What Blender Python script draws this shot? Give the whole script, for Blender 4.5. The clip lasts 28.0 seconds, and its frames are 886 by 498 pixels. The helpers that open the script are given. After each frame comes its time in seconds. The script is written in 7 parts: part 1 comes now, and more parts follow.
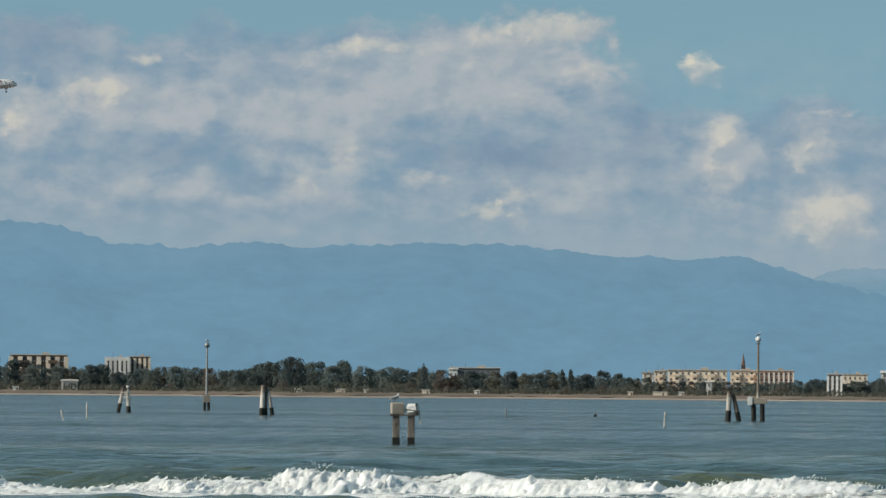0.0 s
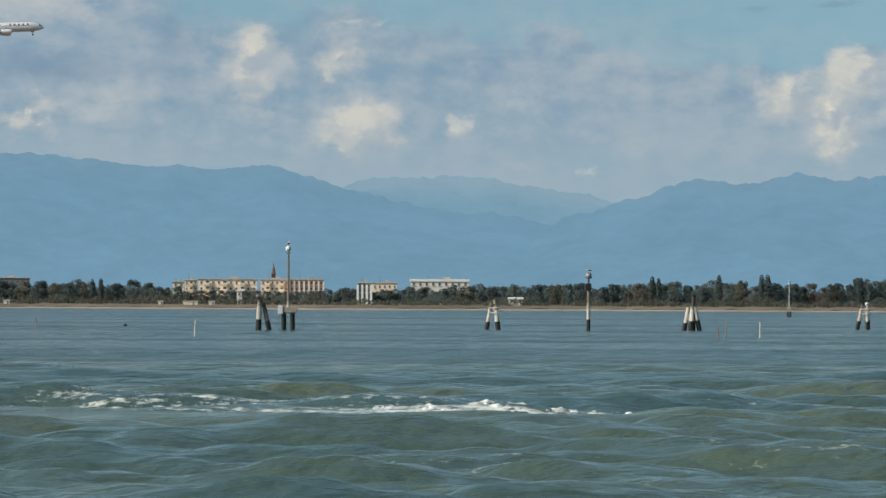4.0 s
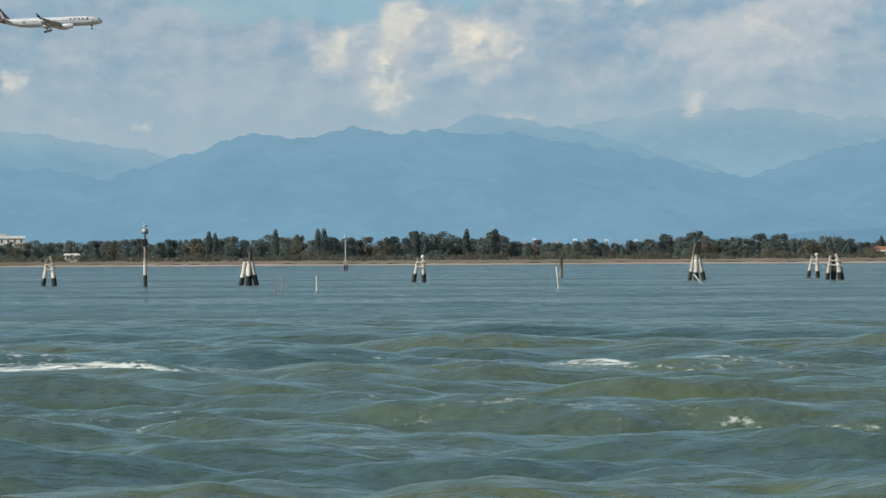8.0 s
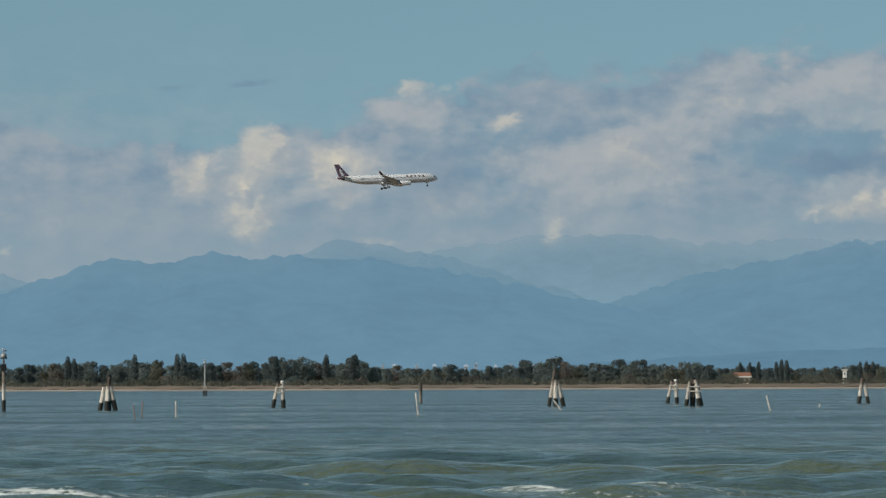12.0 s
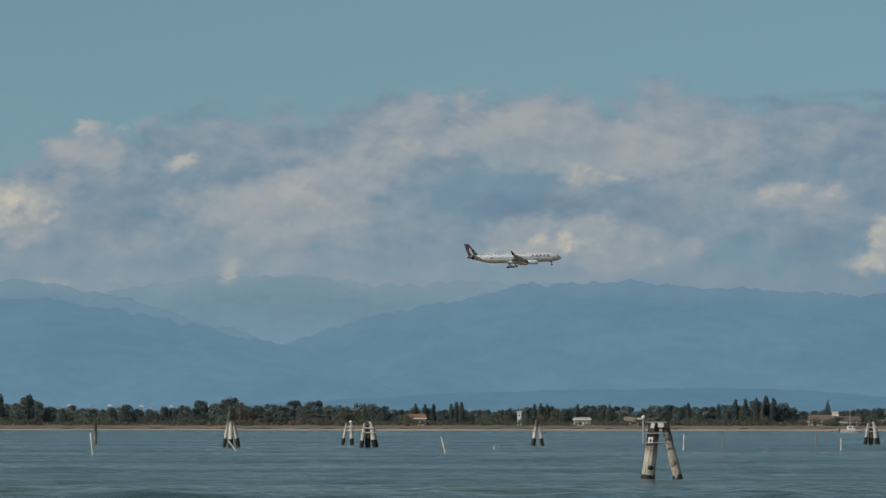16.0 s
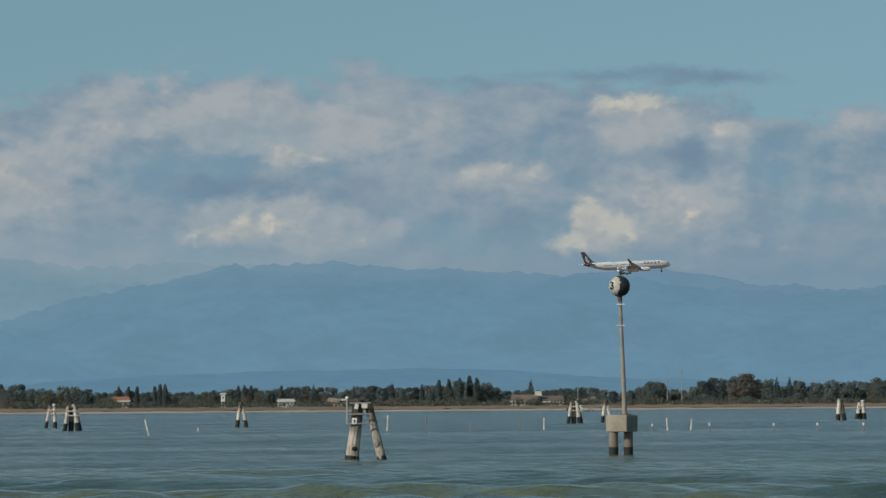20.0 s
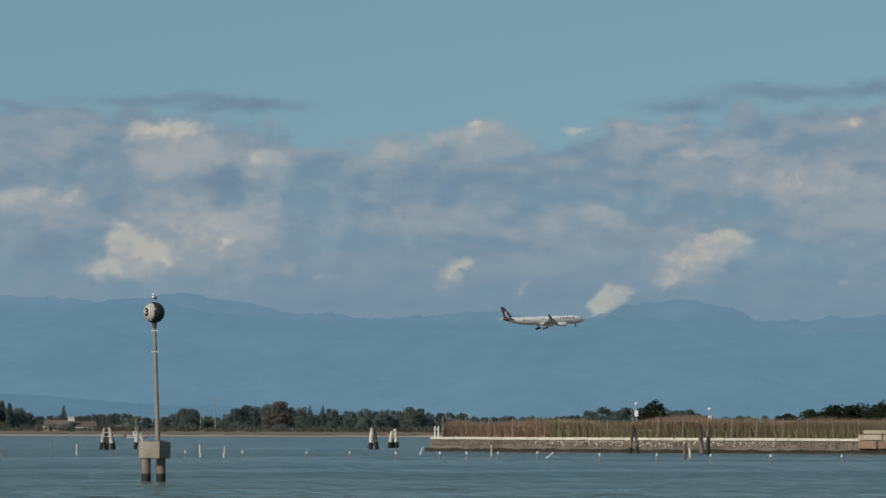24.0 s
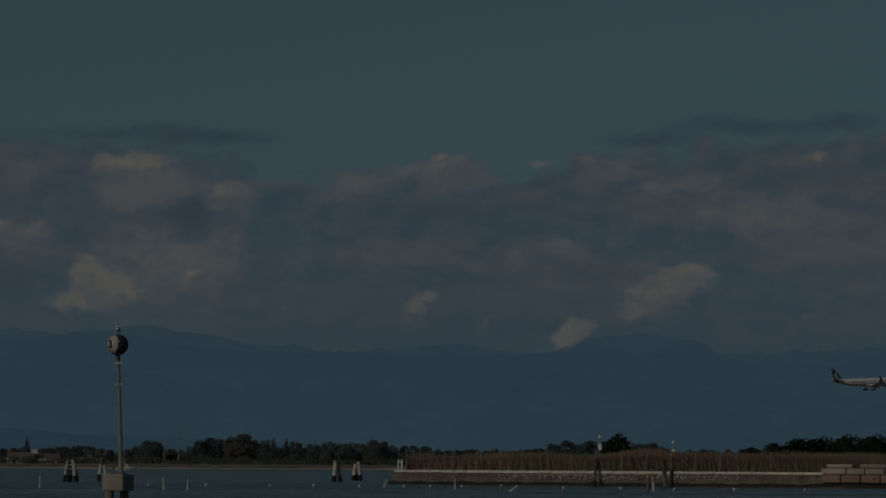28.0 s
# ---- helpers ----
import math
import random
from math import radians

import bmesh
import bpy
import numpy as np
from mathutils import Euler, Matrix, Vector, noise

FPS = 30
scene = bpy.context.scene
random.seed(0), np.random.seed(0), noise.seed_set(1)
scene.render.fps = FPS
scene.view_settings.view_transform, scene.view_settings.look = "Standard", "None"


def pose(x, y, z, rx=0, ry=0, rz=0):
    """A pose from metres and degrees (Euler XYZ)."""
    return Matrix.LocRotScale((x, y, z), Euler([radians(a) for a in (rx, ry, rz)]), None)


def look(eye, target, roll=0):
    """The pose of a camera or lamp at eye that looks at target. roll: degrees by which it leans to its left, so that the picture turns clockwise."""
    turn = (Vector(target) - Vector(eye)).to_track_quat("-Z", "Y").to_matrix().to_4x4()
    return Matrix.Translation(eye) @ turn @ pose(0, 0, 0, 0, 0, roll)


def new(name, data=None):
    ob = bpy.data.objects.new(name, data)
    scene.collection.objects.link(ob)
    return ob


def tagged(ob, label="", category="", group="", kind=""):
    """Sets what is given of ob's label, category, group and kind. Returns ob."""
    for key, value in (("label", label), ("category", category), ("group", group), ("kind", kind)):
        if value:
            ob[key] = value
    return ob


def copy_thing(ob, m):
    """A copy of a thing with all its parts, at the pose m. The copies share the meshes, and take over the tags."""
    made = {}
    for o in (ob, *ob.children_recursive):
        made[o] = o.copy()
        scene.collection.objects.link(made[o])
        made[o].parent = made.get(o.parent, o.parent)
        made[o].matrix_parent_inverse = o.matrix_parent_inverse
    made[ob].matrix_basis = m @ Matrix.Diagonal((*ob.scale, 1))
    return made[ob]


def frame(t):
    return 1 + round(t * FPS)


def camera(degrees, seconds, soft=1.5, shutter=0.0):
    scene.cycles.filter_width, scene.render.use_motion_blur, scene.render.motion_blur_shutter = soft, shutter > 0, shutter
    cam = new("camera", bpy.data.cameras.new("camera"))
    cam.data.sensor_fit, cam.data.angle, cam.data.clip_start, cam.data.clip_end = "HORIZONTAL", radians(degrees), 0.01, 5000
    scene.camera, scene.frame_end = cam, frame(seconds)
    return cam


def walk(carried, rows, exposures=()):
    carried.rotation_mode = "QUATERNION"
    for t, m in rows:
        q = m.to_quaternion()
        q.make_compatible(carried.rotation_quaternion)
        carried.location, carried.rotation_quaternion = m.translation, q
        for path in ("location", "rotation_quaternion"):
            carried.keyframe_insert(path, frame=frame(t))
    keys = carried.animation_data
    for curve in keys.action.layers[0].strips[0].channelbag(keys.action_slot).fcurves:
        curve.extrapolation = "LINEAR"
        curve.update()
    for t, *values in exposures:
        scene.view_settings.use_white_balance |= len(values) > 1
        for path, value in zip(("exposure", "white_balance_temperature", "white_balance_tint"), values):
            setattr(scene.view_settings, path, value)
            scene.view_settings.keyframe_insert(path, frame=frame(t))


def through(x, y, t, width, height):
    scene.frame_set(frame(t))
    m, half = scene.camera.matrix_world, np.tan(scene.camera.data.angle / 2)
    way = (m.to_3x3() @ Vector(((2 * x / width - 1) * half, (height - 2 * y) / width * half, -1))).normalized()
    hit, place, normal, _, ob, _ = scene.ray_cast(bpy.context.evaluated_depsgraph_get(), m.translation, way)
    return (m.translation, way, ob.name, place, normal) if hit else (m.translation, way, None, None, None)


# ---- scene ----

EYE = Vector((0.0, 0.0, 2.6))


def spot(bearing, distance, z=0.0):
    """A place by its bearing (degrees, clockwise from +y), distance and height."""
    a = radians(bearing)
    return Vector((distance * math.sin(a), distance * math.cos(a), z))


def sight(bearing, rise, distance):
    """A place on the line of sight from the eye."""
    r = radians(rise)
    return EYE + spot(bearing, distance * math.cos(r), distance * math.sin(r))


# ---- camera: a telephoto lens on a landing stage, panning after an aircraft ----
cam = camera(10.376, 28.0, soft=1.5)
PAN = [  # seconds, bearing, rise, roll
    (0, -11.312, 1.639, 0.475), (0.5, -10.265, 1.970, 0.415), (1, -9.407, 1.761, 0.366), (1.5, -8.865, 1.487, 0.229),
    (2, -8.459, 1.250, 0.106), (2.5, -7.962, 1.059, -0.115), (4.5, -4.944, 0.465, 0.357), (5, -4.104, 0.313, 0.248),
    (5.5, -3.324, 0.173, 0.195), (6, -2.551, 0.022, 0.144), (6.5, -1.909, -0.120, 0.151), (7, -1.252, -0.287, -0.061),
    (7.5, -0.701, -0.266, -0.112), (8, -0.586, 0.076, -0.302), (8.5, -0.676, 0.414, -0.414), (9, -0.093, 0.831, -0.529),
    (9.5, 0.302, 1.151, -0.468), (10, 0.535, 1.380, -0.421), (10.5, 0.671, 1.468, -0.434), (11, 0.811, 1.492, -0.301),
    (11.5, 0.942, 1.516, -0.251), (13.5, 2.023, 1.663, 0.027), (14, 2.683, 1.751, 0.076), (14.5, 3.339, 1.928, 0.094),
    (15, 4.088, 2.036, 0.169), (15.5, 4.571, 2.053, -0.004), (16, 4.871, 2.019, 0.047), (16.5, 5.105, 1.986, 0.016),
    (17, 5.405, 1.948, -0.000), (17.5, 5.748, 1.914, -0.066), (18, 6.194, 1.876, -0.181), (18.5, 6.668, 1.843, -0.242),
    (19, 7.228, 1.814, -0.294), (19.5, 7.750, 1.799, -0.288), (20, 8.360, 1.790, -0.397), (20.5, 9.028, 1.793, -0.329),
    (21, 9.869, 1.803, -0.216), (21.5, 10.740, 1.821, -0.115), (22, 11.692, 1.844, -0.023), (22.5, 12.577, 1.881, -0.121),
    (24.5, 13.937, 2.163, 0.283), (25, 13.934, 2.221, 0.345), (25.5, 13.934, 2.251, 0.346), (26, 13.963, 2.271, 0.368),
    (26.5, 14.038, 2.315, 0.285), (27, 14.118, 2.373, 0.355), (27.5, 14.188, 2.427, 0.366), (28, 14.236, 2.486, 0.300),
]
EXPOSURE = [(0, -0.17), (0.5, -0.31), (1, -0.42), (1.5, -0.27), (2, -0.2), (5, -0.01), (6, 0.0), (7, 0.05), (8, 0.1), (9, 0.08), (10, -0.24), (11, -0.34), (13.5, -0.26), (14, -0.24), (15, -0.39), (16, -0.49), (17, -0.53), (18, -0.44), (20, -0.39), (22, -0.42), (25, -0.52), (26, -0.64), (26.2, -0.68), (26.6, -0.87), (27.0, -1.38), (27.5, -2.07), (28.0, -3.02)]  # the shot ends in a fade
walk(cam, [(t, look(EYE, sight(b, e, 100), r)) for t, b, e, r in PAN], EXPOSURE)

# ---- light: afternoon sun from the left and a little behind, broken cloud ----
SUN_BEARING, SUN_RISE = -120.0, 31.0
sun_data = bpy.data.lights.new("sun", "SUN")
sun_data.energy, sun_data.angle, sun_data.color = 4.4, radians(0.6), (1.0, 0.93, 0.82)
sun = new("sun", sun_data)
sun.matrix_world = look(spot(SUN_BEARING, 100 * math.cos(radians(SUN_RISE)), 100 * math.sin(radians(SUN_RISE))), (0, 0, 0))


class Net:
    """Short hand for shader nodes."""

    def __init__(self, tree):
        self.tree = tree

    def node(self, kind, values=(), **props):
        n = self.tree.nodes.new(kind)
        for k, v in props.items():
            if k == "operation":
                n.operation = v
            elif k == "interpolation_type":
                n.interpolation_type = v
            elif k == "data_type":
                n.data_type = v
            elif k == "blend_type":
                n.blend_type = v
            elif k == "noise_dimensions":
                n.noise_dimensions = v
        for i, v in values:
            self.put(n.inputs[i], v)
        return n

    def put(self, socket, v):
        if isinstance(v, bpy.types.NodeSocket):
            self.tree.links.new(v, socket)
        else:
            socket.default_value = v

    def math(self, op, a, b=0.0, c=0.0):
        return self.node("ShaderNodeMath", [(0, a), (1, b), (2, c)], operation=op).outputs[0]

    def vec(self, op, a, b=(0, 0, 0)):
        return self.node("ShaderNodeVectorMath", [(0, a), (1, b)], operation=op).outputs[0]

    def ramp(self, v, a, b, lo=0.0, hi=1.0):
        return self.node("ShaderNodeMapRange", [(0, v), (1, a), (2, b), (3, lo), (4, hi)], interpolation_type="SMOOTHSTEP").outputs[0]

    def noise(self, v, scale, detail=6.0, rough=0.55):
        return self.node("ShaderNodeTexNoise", [(0, v), (2, scale), (3, detail), (4, rough)]).outputs

    def mix(self, f, a, b):
        n = self.node("ShaderNodeMix", data_type="RGBA")
        for i, v in ((0, f), (6, a), (7, b)):
            self.put(n.inputs[i], v)
        return n.outputs[2]


world = bpy.data.worlds.new("world")
scene.world = world
world.use_nodes = True
world.node_tree.nodes.clear()
W = Net(world.node_tree)
way = W.node("ShaderNodeTexCoord").outputs["Generated"]
xyz = W.node("ShaderNodeSeparateXYZ", [(0, way)]).outputs
bear = W.math("MULTIPLY", W.math("ARCTAN2", xyz[0], xyz[1]), 57.29578)
rise = W.math("MULTIPLY", W.math("ARCSINE", xyz[2]), 57.29578)
chart = W.node("ShaderNodeCombineXYZ", [(0, bear), (1, rise), (2, 0.0)]).outputs[0]

sky = W.node("ShaderNodeTexSky")
sky.sky_type, sky.sun_disc = "NISHITA", False
sky.sun_elevation, sky.sun_rotation = radians(SUN_RISE), radians(SUN_BEARING)
sky.air_density, sky.dust_density, sky.ozone_density = 1.0, 0.3, 2.5
W.put(sky.inputs[0], W.vec("NORMALIZE", W.vec("ADD", way, (0, 0, 0.22))))
air = W.vec("MULTIPLY", sky.outputs[0], (0.150, 0.156, 0.117))


def patch(spread, bearing, height, wide, tall, weight=1.0):
    """A soft mound on the sky chart, for clouds to gather on."""
    d = W.node("ShaderNodeVectorMath", [(0, spread), (1, (1 / wide, 1 / tall, 0)), (2, (-bearing / wide, -height / tall, 0))], operation="MULTIPLY_ADD").outputs[0]
    far = W.node("ShaderNodeVectorMath", [(0, d)], operation="LENGTH").outputs["Value"]
    return W.ramp(far, 0.0, 1.0, weight, 0.0)


def gather(rows, spread=None):
    total = None
    for row in rows:
        v = patch(spread or drift, *row)
        total = v if total is None else W.math("ADD", total, v)
    return total


SHADE, PALE = (0.215, 0.335, 0.452, 1), (0.40, 0.465, 0.52, 1)
BODY, BODY_DIM, LOW_HAZE = (0.52, 0.542, 0.56, 1), (0.40, 0.458, 0.51, 1), (0.34, 0.438, 0.51, 1)
LOW_EAST = (0.222, 0.348, 0.47, 1)
HEAD_SHADE, HEAD_LIT = (0.43, 0.475, 0.505, 1), (0.77, 0.72, 0.60, 1)
stretch = W.vec("MULTIPLY", chart, (1.0, 1.5, 1.0))
wander = W.vec("SUBTRACT", W.noise(stretch, 0.8, 4.0, 0.55)[1], (0.5, 0.5, 0.5))
frill = W.vec("SUBTRACT", W.noise(stretch, 3.4, 4.0, 0.6)[1], (0.5, 0.5, 0.5))
drift = W.vec("ADD", W.vec("ADD", chart, W.vec("MULTIPLY", wander, (0.5, 0.3, 0))), W.vec("MULTIPLY", frill, (0.3, 0.24, 0)))
layered = W.vec("ADD", W.vec("MULTIPLY", chart, (0.55, 1.6, 1.0)), W.vec("MULTIPLY", wander, (0.9, 0.9, 0)))
billow = W.noise(layered, 0.8, 5.0, 0.5)[0]
puffy = W.noise(W.vec("ADD", stretch, W.vec("MULTIPLY", wander, (0.9, 0.9, 0))), 1.25, 5.0, 0.52)[0]
fine = W.noise(stretch, 2.4, 4.0, 0.55)[0]
aside = W.noise(W.vec("ADD", stretch, (-0.16, 0.22, 0)), 2.4, 4.0, 0.55)[0]
curd = W.noise(stretch, 5.0, 3.0, 0.6)[0]
curd_aside = W.noise(W.vec("ADD", stretch, (-0.06, 0.09, 0)), 5.0, 3.0, 0.6)[0]
puffy_aside = W.noise(W.vec("ADD", W.vec("ADD", stretch, (-0.2, 0.3, 0)), W.vec("MULTIPLY", wander, (0.9, 0.9, 0))), 1.25, 5.0, 0.52)[0]


def lobes(shift, scale):
    """Rounded cauliflower heads: one where a lobe is fullest, falling to nought between lobes."""
    at = W.vec("ADD", W.vec("ADD", chart, shift), W.vec("MULTIPLY", frill, (0.32, 0.32, 0)))
    cells = W.node("ShaderNodeTexVoronoi", [(0, at), (2, scale), (3, 1.5), (4, 0.45)]).outputs["Distance"]
    return W.ramp(cells, 0.0, 0.85, 1.0, 0.0)


lobe = W.math("ADD", lobes((0, 0, 0), 2.4), W.math("MULTIPLY", lobes((0, 0, 0), 6.0), 0.45))
lobe_aside = W.math("ADD", lobes((-0.07, 0.1, 0), 2.4), W.math("MULTIPLY", lobes((-0.035, 0.05, 0), 6.0), 0.45))
relief = W.math("ADD", W.math("SUBTRACT", puffy, puffy_aside), W.math("MULTIPLY", W.math("SUBTRACT", fine, aside), 0.45))
relief = W.math("ADD", relief, W.math("MULTIPLY", W.math("SUBTRACT", curd, curd_aside), 0.18))

# how high the cloud bank stands, by bearing
CEILING = [(-29, 4.0), (-17, 4.3), (-13, 4.3), (-10.0, 4.5), (-9.1, 3.6), (-8.0, 3.4), (-6.3, 3.4), (-4.6, 3.3), (-3.0, 2.9), (-1.4, 2.9), (0.2, 3.3), (1.4, 3.6), (3.2, 3.75), (5.3, 4.0), (8, 3.85), (10.2, 3.85), (11.8, 3.7), (12.8, 3.35), (14.8, 3.45), (16.4, 3.75), (19.0, 4.0), (29, 4.0)]
ladder = W.node("ShaderNodeValToRGB", [(0, W.math("MULTIPLY_ADD", bear, 1 / 60, 0.5))])
stops = ladder.color_ramp.elements
while len(stops) < len(CEILING):
    stops.new(0.5)
for stop, (b, top) in zip(stops, CEILING):
    stop.position, stop.color = (b + 30) / 60, (top / 6, top / 6, top / 6, 1)
ceiling = W.math("MULTIPLY", ladder.outputs[0], 6.0)
depth = W.math("SUBTRACT", ceiling, W.node("ShaderNodeSeparateXYZ", [(0, drift)]).outputs[1])
depth = W.math("ADD", depth, W.math("MULTIPLY", W.math("SUBTRACT", puffy, 0.5), 1.2))
grey = W.math("MULTIPLY", W.ramp(depth, -0.06, 0.26), W.ramp(billow, 0.2, 0.52, 0.66, 1.0))
veil = W.math("MULTIPLY", W.math("MULTIPLY", W.ramp(rise, 2.6, 4.6, 0.6, 0.0), W.ramp(billow, 0.3, 0.6, 0.45, 1.0)), W.ramp(bear, -4.0, 0.5, 1.0, 0.15))
grey = W.math("MAXIMUM", grey, veil)
scattered = W.math("MULTIPLY", W.ramp(rise, 6.0, 20.0), W.ramp(puffy, 0.52, 0.7))
grey = W.math("MAXIMUM", grey, W.math("MULTIPLY", scattered, 0.8))
tone = W.math("ADD", W.math("MULTIPLY", billow, 0.75), W.math("MULTIPLY", puffy, 0.35))
tone = W.math("ADD", tone, W.math("MULTIPLY", W.math("SUBTRACT", fine, aside), 0.5))
grey_tint = W.mix(W.ramp(tone, 0.3, 0.8), SHADE, PALE)
# clouds on the sky chart: bearing, height, half width, half height, weight
TOWERS_WEST = [
    (-16.29, 3.05, 0.65, 0.42, 0.8), (-15.53, 3.42, 0.65, 0.33, 1), (-15.13, 3.47, 0.29, 0.48, 0.8), (-14.8, 3.83, 0.39, 0.21, 1), (-12.49, 2.75, 0.36, 0.44, 0.8),
    (-12.12, 4.01, 1.04, 0.27, 0.9), (-11.56, 2.44, 0.52, 0.25, 0.8), (-10.87, 2.07, 0.45, 0.3, 0.9), (-10.5, 2.3, 0.45, 0.35, 0.8), (-10.32, 4.26, 1.3, 0.35, 0.8),
    (-9.66, 3.72, 0.45, 0.3, 0.8), (-8.34, 3.78, 0.39, 0.27, 1), (-7.99, 2.38, 0.59, 0.42, 0.8), (-7.98, 3.02, 0.34, 0.33, 1), (-6.67, 2.07, 0.72, 0.52, 1.2),
    (-5.65, 2.05, 0.39, 0.33, 0.9), (-1.87, 2.5, 0.59, 0.42, 0.9), (-1.17, 1.8, 0.45, 0.42, 0.8), (-1.14, 2.36, 0.65, 0.83, 0.8),]
TOWERS_MIDDLE = [
    (-1.1, 2.76, 0.59, 0.62, 0.9), (-0.28, 2.66, 0.52, 0.48, 0.9), (-0.18, 2.36, 0.65, 0.42, 1), (0.8, 3.46, 0.78, 0.22, 0.8), (1.86, 3.07, 0.36, 0.22, 1),
    (2.36, 1.66, 0.198, 0.25, 0.56), (2.42, 1.86, 0.363, 0.35, 0.7), (3.45, 2.55, 0.78, 0.42, 0.8), (6.3, 2.08, 0.78, 0.14, 0.8), (9.79, 1.83, 0.39, 0.3, 0.9),
    (9.95, 2.2, 0.39, 0.39, 1.2), (10.18, 2.03, 0.52, 0.55, 1), (10.24, 3.49, 0.26, 0.25, 0.8), (10.38, 1.9, 0.52, 0.48, 0.9), (10.77, 3.5, 0.59, 0.22, 1.2),
    (13.77, 1.83, 0.45, 0.3, 0.9), (14.04, 1.99, 0.33, 0.22, 1.1), (14.25, 3.55, 0.2, 0.08, 0.9), (15.37, 3.49, 0.52, 0.08, 0.8),]
TOWERS_EAST = [
    (15.69, 1.39, 0.26, 0.25, 0.9), (15.86, 1.55, 0.39, 0.33, 1.2), (16.76, 1.98, 0.65, 0.42, 0.8), (17.19, 2.17, 0.65, 0.3, 1),]
PUFFS_WEST = [
    (-16.22, 3.44, 0.45, 0.35, 0.7), (-14.17, 3.84, 0.39, 0.21, 0.5), (-13.18, 3.84, 0.78, 0.2, 0.5), (-12.99, 2.36, 0.59, 0.27, 0.7), (-10.87, 1.81, 0.78, 0.21, 0.5),
    (-10.72, 4, 1.17, 0.55, 0.5), (-10.37, 1.97, 0.26, 0.22, 0.6), (-10.33, 3.36, 0.65, 0.35, 0.5), (-9.79, 4.23, 0.78, 0.27, 0.7), (-9.38, 4.05, 0.18, 0.2, 0.7),
    (-8.24, 3.61, 0.52, 0.35, 0.6), (-8.08, 2.78, 0.65, 0.48, 0.5), (-7.37, 1.83, 0.52, 0.21, 0.5), (-7.29, 2.81, 0.78, 0.48, 0.4), (-7.09, 2.94, 0.52, 0.62, 0.65),
    (-7.03, 2.04, 0.65, 0.39, 0.7), (-6.84, 1.67, 0.52, 0.3, 0.5), (-6.62, 3.32, 0.59, 0.07, 0.6), (-4.99, 1.55, 0.39, 0.21, 0.6),]
PUFFS_MIDDLE = [
    (-4.13, 1.51, 0.52, 0.35, 0.5), (-3.06, 2.82, 0.65, 0.1, 0.4), (-2.47, 1.82, 0.21, 0.1, 0.6), (-1.83, 2.27, 0.78, 0.27, 0.5), (-0.13, 3.19, 0.78, 0.2, 0.6),
    (-0.11, 2.13, 0.26, 0.25, 0.7), (0.25, 2.52, 0.59, 0.42, 0.6), (0.34, 1.63, 1.3, 0.1, 0.6), (0.94, 2.06, 0.26, 0.2, 0.6), (1.66, 1.66, 0.78, 0.1, 0.5),
    (1.73, 2.56, 0.91, 0.69, 0.4), (2.92, 2.79, 0.65, 0.27, 0.6), (4.45, 3.25, 0.78, 0.17, 0.5), (5.14, 3.65, 0.91, 0.14, 0.5), (5.31, 3.84, 1.17, 0.17, 0.7),
    (5.71, 1.95, 0.91, 0.2, 0.6), (6.01, 1.95, 1.3, 0.2, 0.6), (6.34, 2.28, 0.78, 0.27, 0.4), (6.5, 2.91, 0.65, 0.3, 0.6),]
PUFFS_EAST = [
    (6.53, 2.81, 0.78, 0.22, 0.5), (6.76, 2.38, 0.91, 0.2, 0.4), (7.07, 1.89, 0.78, 0.2, 0.5), (8.03, 2.02, 0.45, 0.22, 0.5), (9.05, 2.66, 1.17, 0.3, 0.5),
    (10.64, 3.33, 1.17, 0.27, 0.7), (10.84, 2.44, 0.65, 0.83, 0.6), (11.24, 1.97, 0.78, 0.83, 0.6), (11.76, 3.2, 0.39, 0.55, 0.6), (12.03, 1.81, 0.23, 0.2, 0.6),
    (12.58, 1.77, 1.17, 0.14, 0.35), (14.38, 3.41, 1.17, 0.3, 0.6), (14.77, 1.63, 0.13, 0.2, 0.6), (15.97, 2.51, 0.78, 0.1, 0.4), (16.3, 3.54, 0.78, 0.1, 0.7),
    (16.49, 1.75, 0.52, 0.39, 0.6), (16.76, 3.21, 0.78, 0.1, 0.5), (17.62, 2.8, 1.04, 0.22, 0.6), (18.15, 2.93, 0.91, 0.17, 0.5),]
PUFFS_D = [
    (18.67, 1.73, 1.04, 0.1, 0.4), (18.68, 3.61, 0.45, 0.22, 0.7),]
BANKS_WEST = [
    (-16.22, 3.15, 0.78, 0.65, 0.8), (-14.85, 2.27, 2.59, 0.42, 0.6), (-14.84, 3.27, 1.12, 0.65, 0.8), (-12.78, 3.25, 2.59, 1.02, 0.8), (-12.53, 2.25, 1.73, 0.56, 0.5),
    (-10.79, 3.76, 2.42, 0.84, 1), (-9.54, 2.23, 1.38, 0.56, 0.5), (-8.02, 2.75, 0.95, 1.02, 0.6), (-7.1, 2.01, 1.12, 0.74, 0.5), (-4.32, 2.05, 2.16, 0.74, 0.35),
    (-1.34, 2.36, 1.55, 1.02, 0.6), (-0.06, 2.49, 0.95, 0.65, 0.6), (0.8, 3.15, 1.29, 0.56, 0.7), (2.13, 2.02, 2.16, 0.56, 0.5), (3.19, 2.62, 1.73, 0.84, 0.9),
    (5.44, 3.35, 3.02, 0.74, 0.7), (6.34, 2.15, 2.16, 0.56, 0.4), (6.43, 2.08, 2.16, 0.46, 0.6), (7, 3.21, 3.02, 0.56, 0.7),]
